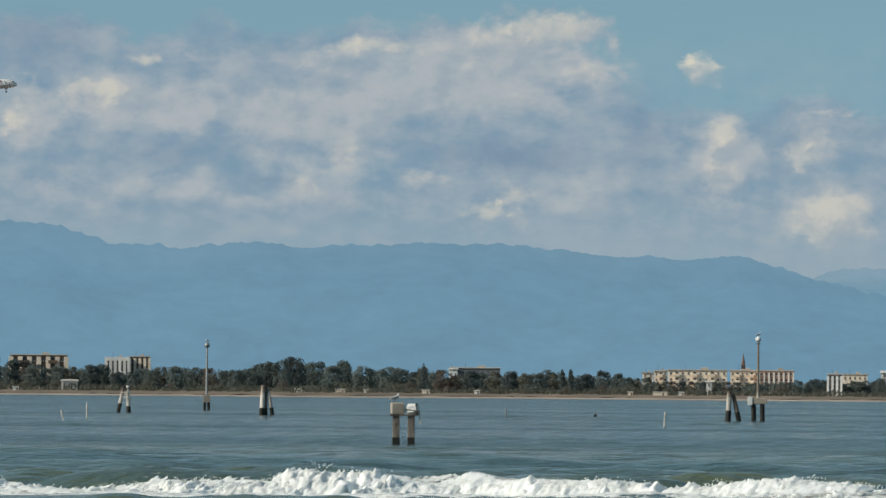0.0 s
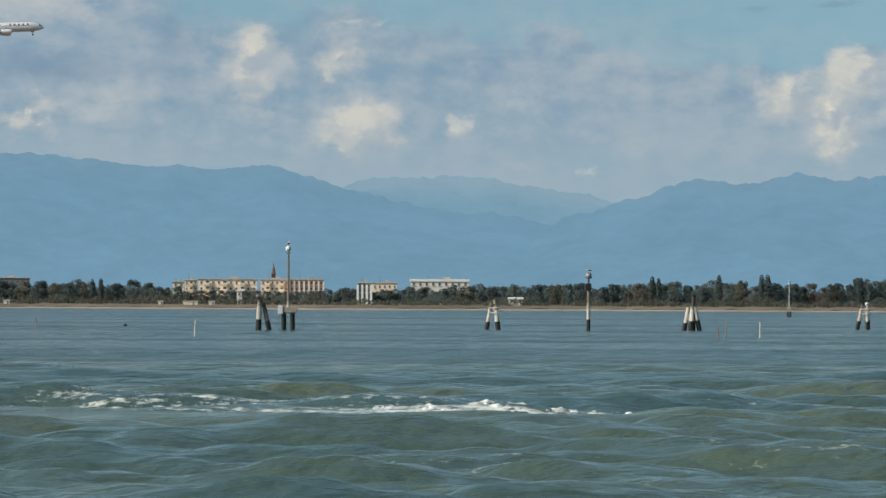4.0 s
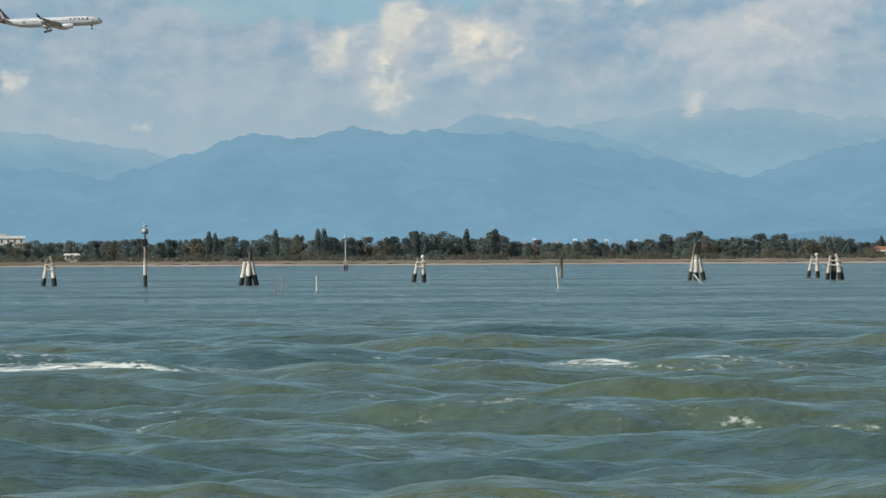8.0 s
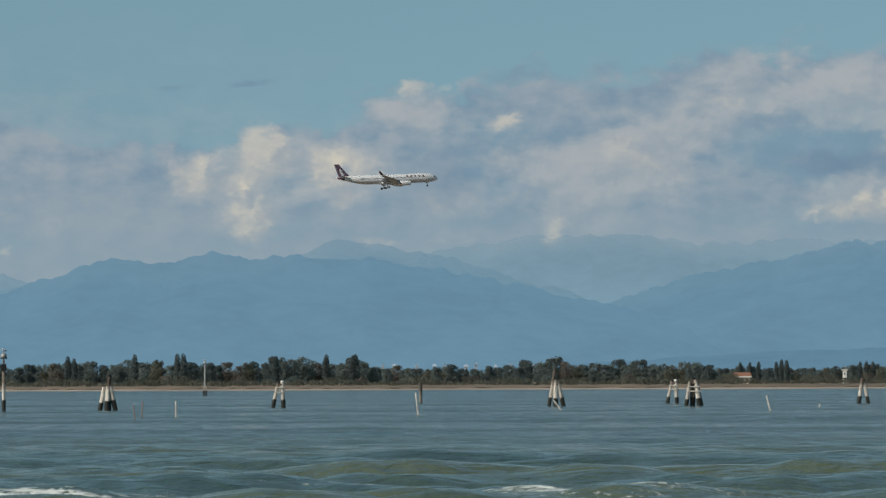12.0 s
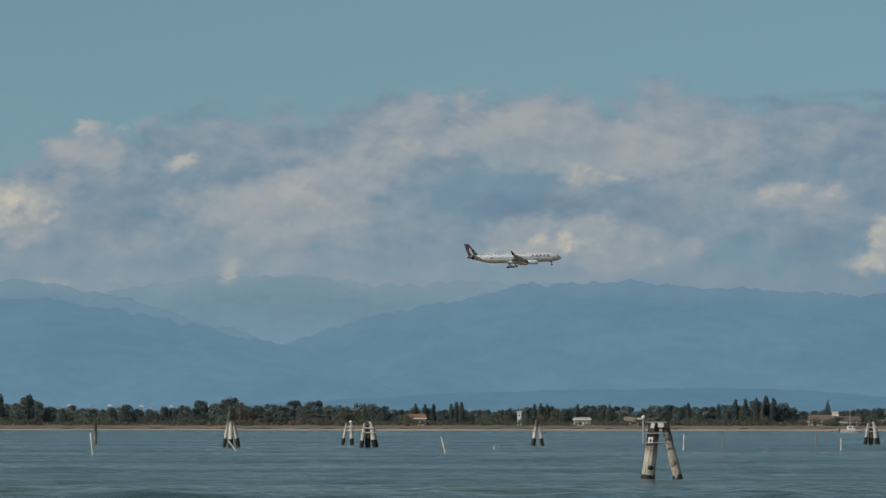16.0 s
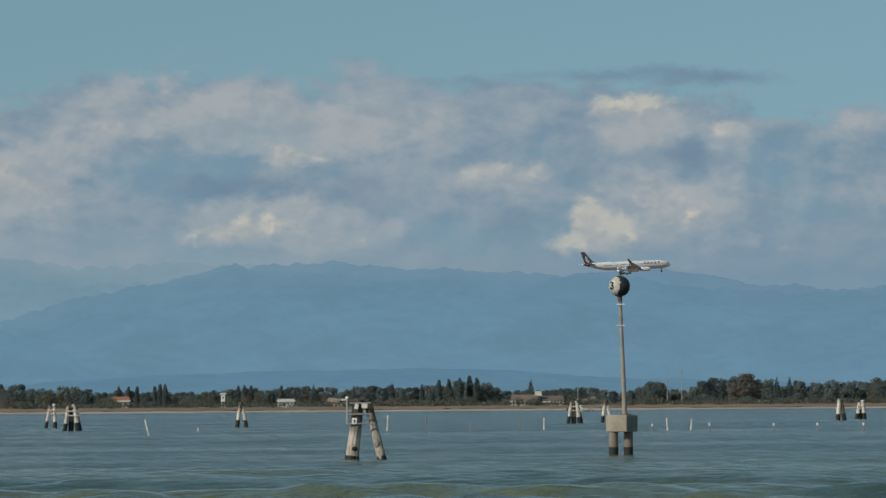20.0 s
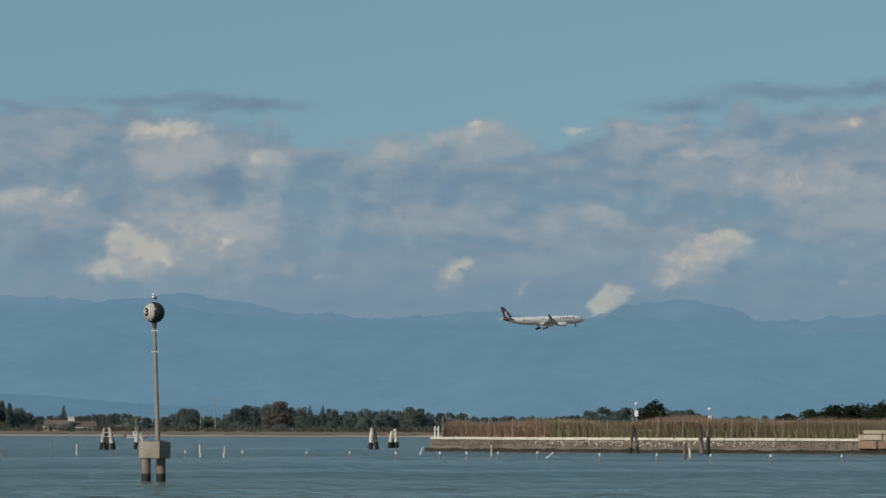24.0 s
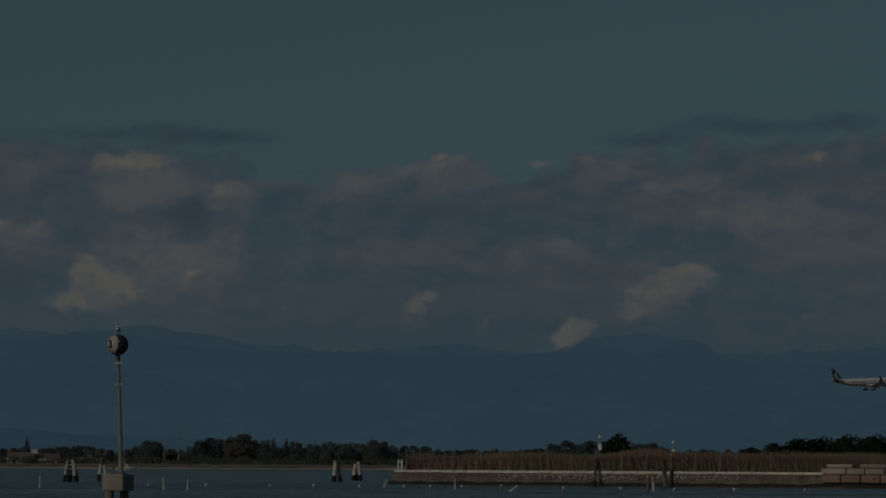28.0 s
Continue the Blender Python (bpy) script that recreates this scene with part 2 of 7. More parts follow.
BANKS_MIDDLE = [
    (8.99, 2.63, 1.04, 0.37, 0.5), (10.64, 3.16, 1.12, 0.56, 0.8), (10.98, 2.11, 1.47, 0.93, 0.8), (11.83, 3.04, 0.52, 0.74, 0.5), (13.05, 3.03, 1.29, 0.56, 0.6),
    (14.51, 3.35, 1.04, 0.42, 0.7), (15.37, 2.35, 1.73, 0.37, 0.35), (16.89, 2.01, 1.12, 0.56, 0.5), (17.03, 3.4, 2.16, 0.46, 0.5), (18.02, 2.87, 1.55, 0.46, 0.6),
    (18.67, 2, 1.29, 0.46, 0.35),]
HOLLOWS_WEST = [
    (-16.09, 4.01, 1.04, 0.46, 0.6), (-14.31, 2.73, 1.04, 0.23, 0.6), (-13.39, 2.46, 0.6, 0.13, 0.6), (-10.53, 2.73, 1.55, 0.26, 1), (-9.01, 3.02, 0.43, 0.84, 0.5),
    (-2.11, 3.49, 0.35, 0.06, 0.4), (-1.18, 3.52, 0.43, 0.07, 0.7), (1.07, 2.36, 0.69, 0.46, 0.4), (2.06, 3.58, 0.6, 0.11, 0.4), (5.64, 2.55, 1.04, 0.19, 0.6),
    (6, 2.48, 1.12, 0.26, 0.6), (7.29, 2.48, 0.86, 0.28, 0.5), (8.65, 3.75, 1.29, 0.11, 0.4), (9.19, 2.1, 0.43, 0.37, 0.6), (10.31, 3.86, 1.73, 0.11, 0.7),
    (11.27, 2.87, 0.47, 0.26, 1), (11.5, 3.77, 1.12, 0.15, 1), (11.96, 3.44, 0.16, 0.13, 0.6), (16.7, 3.8, 0.95, 0.15, 0.9),]
HOLLOWS_MIDDLE = [
    (14.04, 2.89, 1.73, 0.19, 0.5), (16.03, 2.22, 1.04, 0.19, 0.5), (18.02, 3.96, 1.73, 0.17, 0.9), (18.68, 3.26, 1.29, 0.13, 0.4), (19.01, 4.02, 0.69, 0.15, 0.8),]
TOWERS, PUFFS = TOWERS_WEST + TOWERS_MIDDLE + TOWERS_EAST, PUFFS_WEST + PUFFS_MIDDLE + PUFFS_EAST + PUFFS_D
BANKS, HOLLOWS = BANKS_WEST + BANKS_MIDDLE, HOLLOWS_WEST + HOLLOWS_MIDDLE
towers = gather(TOWERS)
heads = W.math("ADD", towers, gather(PUFFS))
towers_above = gather(TOWERS, W.vec("ADD", drift, (-0.1, 0.2, 0)))
# smooth pale bodies of the great clouds
bodies = gather(BANKS)
body = W.ramp(W.math("ADD", W.math("MULTIPLY_ADD", heads, 0.45, bodies), W.math("MULTIPLY_ADD", W.math("SUBTRACT", fine, 0.5), 0.5, W.math("MULTIPLY", W.math("SUBTRACT", puffy, 0.5), 1.3))), 0.2, 0.75)
body_tint = W.mix(W.ramp(W.math("MULTIPLY_ADD", W.math("SUBTRACT", lobe, lobe_aside), 0.3, relief), -0.25, 0.25), BODY_DIM, BODY)
grey_tint = W.mix(W.math("MULTIPLY", body, 0.8), grey_tint, body_tint)
grey = W.math("MAXIMUM", grey, W.math("MULTIPLY", body, 0.85))
low_air = W.mix(W.ramp(bear, 4.0, 12.0), LOW_HAZE, LOW_EAST)
grey_tint = W.mix(W.ramp(rise, 1.3, 2.6, 0.8, 0.0), grey_tint, low_air)
streaks = W.math("MULTIPLY", gather(HOLLOWS), W.ramp(puffy, 0.3, 0.55, 0.5, 1.0))

lit = W.math("ADD", W.math("MULTIPLY", heads, 0.95), W.math("MULTIPLY", W.math("SUBTRACT", puffy, 0.5), 1.0))
lit = W.math("ADD", lit, W.math("MULTIPLY", W.math("SUBTRACT", fine, 0.5), 0.9))
lit = W.math("ADD", lit, W.math("MULTIPLY", W.math("SUBTRACT", lobe, 0.8), 0.3))
lit_edge = W.math("MULTIPLY", W.math("MULTIPLY", W.ramp(lit, 0.08, 0.85), W.ramp(heads, 0.03, 0.35)), W.ramp(lobe, 0.25, 0.95, 0.6, 1.0))
lit = W.math("MINIMUM", lit, 1.0)
slope = W.math("MULTIPLY", W.math("SUBTRACT", towers, towers_above), 0.7)
slope = W.math("ADD", slope, W.math("MULTIPLY", W.math("SUBTRACT", lobe, lobe_aside), 0.9))
slope = W.math("ADD", slope, W.math("MULTIPLY", relief, 1.6))
head_tint = W.mix(W.ramp(W.math("MULTIPLY_ADD", lit, 0.3, slope), -0.35, 1.05), HEAD_SHADE, HEAD_LIT)
tint = W.mix(W.math("MULTIPLY", grey, 0.92), air, grey_tint)
tint = W.mix(W.math("MINIMUM", W.math("MULTIPLY", streaks, 0.85), 0.85), tint, (0.196, 0.302, 0.42, 1))
tint = W.mix(W.math("MULTIPLY", lit_edge, 0.92), tint, head_tint)
W.node("ShaderNodeOutputWorld", [(0, W.node("ShaderNodeBackground", [(0, tint), (1, 1.0)]).outputs[0])])

# ---- materials ----
def material(name, colour, other=None, rough=0.8, coarse=1.0, grain=8.0, bump=0.3, metal=0.0, spread=0.12, spec=0.3, bright=0.0):
    """A surface whose colour wanders between two tones at two scales, with fine relief and a little change from piece to piece."""
    m = bpy.data.materials.new(name)
    m.use_nodes = True
    n = Net(m.node_tree)
    shader = m.node_tree.nodes["Principled BSDF"]
    place = n.node("ShaderNodeTexCoord").outputs["Object"]
    big, small = n.noise(place, coarse, 4.0, 0.55)[0], n.noise(place, grain, 5.0, 0.65)[0]
    other = other or tuple(c * 0.7 for c in colour)
    f = n.math("ADD", n.math("MULTIPLY", n.ramp(big, 0.3, 0.7), 0.6), n.math("MULTIPLY", n.ramp(small, 0.3, 0.72), 0.4))
    tone = n.mix(f, (*other, 1), (*colour, 1))
    chance = n.node("ShaderNodeObjectInfo").outputs["Random"]
    tone = n.vec("SCALE", tone)
    n.put(tone.node.inputs["Scale"], n.math("MULTIPLY_ADD", chance, 2 * spread, 1 - spread))
    n.put(shader.inputs["Base Color"], tone)
    n.put(shader.inputs["Roughness"], n.math("MULTIPLY_ADD", small, 0.16, max(rough - 0.08, 0.02)))
    shader.inputs["Metallic"].default_value = metal
    shader.inputs["Specular IOR Level"].default_value = spec
    if bump:
        b = n.node("ShaderNodeBump", [(0, bump), (1, 0.03)])
        n.put(b.inputs["Height"], small)
        n.put(shader.inputs["Normal"], b.outputs[0])
    return m



def pile_material(name, pale, brown, mark, spread):
    """A driven trunk: bleached grey above the tide, stained brown towards its head, streaked along the grain."""
    m = bpy.data.materials.new(name)
    m.use_nodes = True
    n = Net(m.node_tree)
    shader = m.node_tree.nodes["Principled BSDF"]
    place = n.node("ShaderNodeTexCoord").outputs["Object"]
    z = n.node("ShaderNodeSeparateXYZ", [(0, place)]).outputs[2]
    grain = n.noise(n.vec("MULTIPLY", place, (1.0, 1.0, 0.16)), 11.0, 5.0, 0.7)[0]
    blotch = n.noise(place, 2.2, 4.0, 0.6)[0]
    chance = n.node("ShaderNodeObjectInfo").outputs["Random"]
    level = n.math("ADD", n.math("ADD", z, n.math("MULTIPLY", n.math("SUBTRACT", blotch, 0.5), 2.0)), n.math("MULTIPLY", n.math("SUBTRACT", chance, 0.5), 0.5))
    tone = n.mix(n.ramp(level, mark - 0.35, mark + 0.55), (*pale, 1), (*brown, 1))
    shadow = n.vec("SCALE", tone)
    n.put(shadow.node.inputs["Scale"], n.math("MULTIPLY", n.ramp(grain, 0.34, 0.6, 0.45, 1.0), n.math("MULTIPLY_ADD", chance, 2 * spread, 1 - spread)))
    n.put(shader.inputs["Base Color"], shadow)
    shader.inputs["Roughness"].default_value = 0.85
    shader.inputs["Specular IOR Level"].default_value = 0.25
    b = n.node("ShaderNodeBump", [(0, 0.7), (1, 0.03)])
    n.put(b.inputs["Height"], grain)
    n.put(shader.inputs["Normal"], b.outputs[0])
    return m


TIMBER = pile_material("weathered_timber", (0.68, 0.61, 0.53), (0.17, 0.135, 0.105), 1.9, 0.15)
TIMBER_DARK = pile_material("dark_timber", (0.24, 0.205, 0.17), (0.11, 0.09, 0.075), 1.2, 0.15)
TIMBER_WET = material("weedy_wet_timber", (0.028, 0.026, 0.02), (0.014, 0.016, 0.012), 0.6, 2.0, 12, 0.7)
BLEACHED = pile_material("bleached_timber", (0.78, 0.71, 0.62), (0.27, 0.22, 0.17), 2.2, 0.12)
TIMBER_NEAR = pile_material("split_weathered_timber", (0.50, 0.44, 0.375), (0.12, 0.095, 0.075), 1.3, 0.1)
IRON = material("rusty_iron", (0.13, 0.09, 0.07), (0.07, 0.06, 0.055), 0.7, 2, 14, 0.3)
GALVANISED = material("galvanised_steel", (0.42, 0.42, 0.40), (0.30, 0.30, 0.29), 0.5, 1, 10, 0.1, metal=0.4)
CONCRETE = material("stained_concrete", (0.42, 0.37, 0.30), (0.24, 0.20, 0.16), 0.9, 1.1, 7, 0.5)
# Brown concrete with the shade under the cap block put into its colour.
SHADED_LEG = material("brown_shaded_concrete", (0.27, 0.21, 0.165), (0.15, 0.115, 0.09), 0.9, 1.4, 7, 0.5)
WHITE = material("white_paint", (0.78, 0.77, 0.73), (0.62, 0.61, 0.57), 0.5, 1, 8, 0.1)
BALL_DARK = material("tarred_ball", (0.05, 0.05, 0.052), (0.025, 0.025, 0.026), 0.5, 1.6, 9, 0.2)
BALL_PALE = material("pale_ball_tone", (0.48, 0.46, 0.42), (0.28, 0.26, 0.23), 0.7, 3.5, 12, 0.3)
RED = material("red_paint", (0.34, 0.07, 0.045), (0.24, 0.06, 0.045), 0.6, 2, 9, 0.2)
RUST_RED = material("faded_red_stake", (0.30, 0.21, 0.19), (0.23, 0.155, 0.14), 0.8, 2, 9, 0.3)
BLACK = material("black_rubber", (0.02, 0.02, 0.021), (0.012, 0.012, 0.012), 0.7, 2, 9, 0.2)
STONE = material("weathered_wall_stone", (0.50, 0.42, 0.35), (0.22, 0.18, 0.14), 0.9, 1.1, 5, 0.6, spread=0.4)
RUBBLE = material("dark_wall_rubble", (0.21, 0.17, 0.138), (0.085, 0.068, 0.055), 0.95, 0.9, 6, 0.7)
STONE_PALE = material("pale_coping_stone", (0.70, 0.64, 0.54), (0.52, 0.47, 0.39), 0.85, 0.6, 4, 0.4, spread=0.1)
STONE_WET = material("weedy_wet_stone", (0.05, 0.043, 0.033), (0.022, 0.022, 0.017), 0.9, 0.8, 4, 0.6, spec=0.1)
BRICKISH = material("reddish_stone_block", (0.30, 0.20, 0.145), (0.20, 0.14, 0.10), 0.9, 0.8, 4, 0.5)
SAND = material("mudflat_shore", (0.44, 0.36, 0.29), (0.29, 0.235, 0.19), 0.95, 0.02, 0.3, 0.2)
MEADOW = material("dry_marsh_grass", (0.23, 0.17, 0.12), (0.14, 0.115, 0.08), 0.95, 0.03, 0.6, 0.3)
REED = material("brown_reeds", (0.33, 0.225, 0.155), (0.25, 0.175, 0.125), 0.95, 0.12, 1.6, 0.3)
REED_GREEN = material("green_brown_reeds", (0.22, 0.20, 0.11), (0.155, 0.145, 0.08), 0.95, 0.2, 2.0, 0.3)
def leaf_material(name, colour, other, spread):
    """Foliage: soft matt leaves that let some of the light through, wandering in tone from crown to crown and clump to clump."""
    m = material(name, colour, other, 0.9, 0.35, 2.2, 0.0, spread=spread, spec=0.05)
    n = Net(m.node_tree)
    shader = m.node_tree.nodes["Principled BSDF"]
    tone = shader.inputs["Base Color"].links[0].from_socket
    through = n.node("ShaderNodeBsdfTranslucent", [(0, tone)]).outputs[0]
    both = n.node("ShaderNodeMixShader", [(0, 0.58), (1, shader.outputs[0]), (2, through)]).outputs[0]
    n.put(m.node_tree.nodes["Material Output"].inputs["Surface"], both)
    return m


# Far shore leaves: haze is put into the colour, paler and bluer than foliage.
LEAF_HAZED = leaf_material("hazed_mixed_foliage", (0.19, 0.222, 0.202), (0.155, 0.188, 0.174), 0.14)
LEAF_DARK_HAZED = leaf_material("hazed_dark_foliage", (0.14, 0.172, 0.164), (0.115, 0.144, 0.14), 0.14)
LEAF_OLIVE_HAZED = leaf_material("hazed_olive_foliage", (0.20, 0.20, 0.155), (0.155, 0.16, 0.125), 0.15)
LEAF_BROWN_HAZED = leaf_material("hazed_browning_foliage", (0.205, 0.185, 0.155), (0.165, 0.15, 0.13), 0.14)
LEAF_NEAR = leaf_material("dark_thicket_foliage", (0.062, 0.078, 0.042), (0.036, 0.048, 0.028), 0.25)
BARK = material("grey_bark", (0.13, 0.11, 0.09), None, 0.9, 1, 6, 0.5)
PLASTER = material("cream_plaster", (0.84, 0.72, 0.57), (0.74, 0.62, 0.48), 0.9, 0.12, 1.0, 0.1)
PLASTER_PINK = material("pink_plaster", (0.58, 0.36, 0.26), (0.48, 0.30, 0.22), 0.9, 0.12, 1.0, 0.1)
# Dark brown wall colour carries the shadow between the sunlit bays.
BLOCK_BROWN_SHADOW = material("brown_bay_shadow", (0.17, 0.125, 0.09), (0.12, 0.09, 0.07), 0.9, 0.12, 1.0, 0.1)
PLASTER_WHITE = material("white_plaster", (0.76, 0.73, 0.67), (0.64, 0.61, 0.55), 0.9, 0.12, 1.0, 0.1)
# Bluish white: the haze before the far town is put into the walls.
HAZY_WALL = material("hazed_far_wall", (0.46, 0.55, 0.64), (0.38, 0.47, 0.56), 0.9, 0.12, 1.0, 0.0)
PLASTER_GREY = material("grey_plaster", (0.20, 0.21, 0.22), (0.15, 0.16, 0.17), 0.9, 0.12, 1.0, 0.1)
ROOF = material("clay_roof_tiles", (0.30, 0.14, 0.085), (0.20, 0.10, 0.065), 0.9, 0.3, 2.0, 0.3)
SHED_ROOF = material("pale_fibre_roof", (0.50, 0.45, 0.39), (0.36, 0.33, 0.28), 0.9, 0.3, 2.0, 0.3)
BARN_ROOF = material("dark_brown_roof", (0.17, 0.13, 0.105), (0.11, 0.085, 0.07), 0.9, 0.3, 2.0, 0.3)
HOUSE_PANE = material("dark_grey_house_window", (0.13, 0.125, 0.13), (0.09, 0.09, 0.095), 0.25, 1, 4, 0.0, spec=0.5)
PANE = material("dark_window_glass", (0.03, 0.035, 0.04), (0.02, 0.022, 0.026), 0.15, 1, 4, 0.0, spec=0.6)
QUAY_STONE = material("dull_quay_stone", (0.40, 0.34, 0.26), (0.26, 0.22, 0.17), 0.9, 0.8, 4, 0.5, spread=0.2)
POLE_BROWN = material("weathered_brown_pole", (0.29, 0.26, 0.225), (0.17, 0.15, 0.13), 0.7, 1, 9, 0.2)
FIN = material("dusky_tail_paint", (0.125, 0.075, 0.105), (0.09, 0.055, 0.08), 0.35, 0.1, 0.8, 0.0, spread=0.0, spec=0.5)
SPIRE = material("red_brick_spire", (0.20, 0.13, 0.10), (0.15, 0.10, 0.08), 0.9, 0.3, 2.0, 0.3)
SKIN = material("white_aircraft_paint", (0.74, 0.73, 0.71), (0.68, 0.67, 0.66), 0.3, 0.05, 0.5, 0.0, spread=0.0, spec=0.5)
BELLY = material("grey_aircraft_paint", (0.60, 0.59, 0.58), (0.54, 0.54, 0.54), 0.35, 0.05, 0.5, 0.0, spread=0.0, spec=0.5)
WING = material("wing_grey", (0.43, 0.46, 0.50), (0.36, 0.39, 0.43), 0.4, 0.1, 0.8, 0.0, spread=0.0, spec=0.5)
# Mauve grey to fit how thin maroon letters blend with white in the view.
TITLE = material("mauve_title_paint", (0.21, 0.15, 0.18), (0.17, 0.12, 0.15), 0.4, 0.1, 0.8, 0.0, spread=0.0, spec=0.4)
MAROON = material("maroon_paint", (0.085, 0.018, 0.04), (0.065, 0.016, 0.034), 0.35, 0.1, 0.8, 0.0, spread=0.0, spec=0.5)
def foam_material():
    """White water: bright bubbles, lacy and full of holes where the froth is thin."""
    m = material("sea_foam", (0.97, 0.97, 0.94), (0.76, 0.77, 0.70), 0.9, 1.6, 11, 0.5, spread=0.02)
    n = Net(m.node_tree)
    shader = m.node_tree.nodes["Principled BSDF"]
    place = n.node("ShaderNodeTexCoord").outputs["Object"]
    thick = n.node("ShaderNodeAttribute")
    thick.attribute_name = "thickness"
    drawn = n.vec("MULTIPLY", place, (0.7, 1.0, 1.0))
    holes = n.math("ADD", n.math("MULTIPLY", n.noise(drawn, 1.6, 5.0, 0.6)[0], 0.9), n.math("MULTIPLY", n.noise(drawn, 7.0, 4.0, 0.65)[0], 0.5))
    cover = n.ramp(n.math("MULTIPLY_ADD", thick.outputs["Fac"], 1.9, holes), 0.68, 0.98)
    clear = n.node("ShaderNodeBsdfTransparent").outputs[0]
    both = n.node("ShaderNodeMixShader", [(0, cover), (1, clear), (2, shader.outputs[0])]).outputs[0]
    n.put(m.node_tree.nodes["Material Output"].inputs["Surface"], both)
    return m


FOAM = foam_material()
GULL_WHITE = material("white_plumage", (0.80, 0.80, 0.78), (0.66, 0.66, 0.65), 0.9, 5, 30, 0.1)
GULL_GREY = material("grey_plumage", (0.30, 0.31, 0.33), (0.22, 0.23, 0.25), 0.9, 5, 30, 0.1)
BEAK = material("yellow_beak", (0.55, 0.33, 0.06), None, 0.6, 5, 30, 0.0)


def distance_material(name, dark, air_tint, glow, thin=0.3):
    """Far mountains: dim blue slopes with the haze before them put into their glow, thinning out towards the crest."""
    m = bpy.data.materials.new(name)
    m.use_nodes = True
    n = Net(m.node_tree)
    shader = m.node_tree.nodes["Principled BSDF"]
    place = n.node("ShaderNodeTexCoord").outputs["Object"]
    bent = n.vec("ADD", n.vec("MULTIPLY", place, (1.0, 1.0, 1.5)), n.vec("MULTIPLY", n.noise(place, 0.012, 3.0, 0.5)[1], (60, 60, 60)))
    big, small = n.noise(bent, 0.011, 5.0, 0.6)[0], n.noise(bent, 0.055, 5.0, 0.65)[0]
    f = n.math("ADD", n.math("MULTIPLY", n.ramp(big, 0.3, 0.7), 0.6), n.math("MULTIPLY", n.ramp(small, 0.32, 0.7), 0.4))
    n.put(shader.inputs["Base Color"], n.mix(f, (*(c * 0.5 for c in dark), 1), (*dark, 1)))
    # The slopes emit the haze's colour; no air stands in front of them.
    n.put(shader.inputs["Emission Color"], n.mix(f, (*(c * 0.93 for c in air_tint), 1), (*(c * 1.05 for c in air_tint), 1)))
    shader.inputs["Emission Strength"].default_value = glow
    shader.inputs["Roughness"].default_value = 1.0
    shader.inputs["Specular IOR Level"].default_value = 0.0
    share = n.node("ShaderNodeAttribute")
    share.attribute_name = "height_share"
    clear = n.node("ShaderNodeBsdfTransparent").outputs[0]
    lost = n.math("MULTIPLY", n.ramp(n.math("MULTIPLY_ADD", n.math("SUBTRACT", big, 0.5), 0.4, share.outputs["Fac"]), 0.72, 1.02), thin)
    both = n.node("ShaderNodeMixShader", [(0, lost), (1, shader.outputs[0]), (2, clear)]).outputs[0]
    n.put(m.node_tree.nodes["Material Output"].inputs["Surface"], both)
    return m


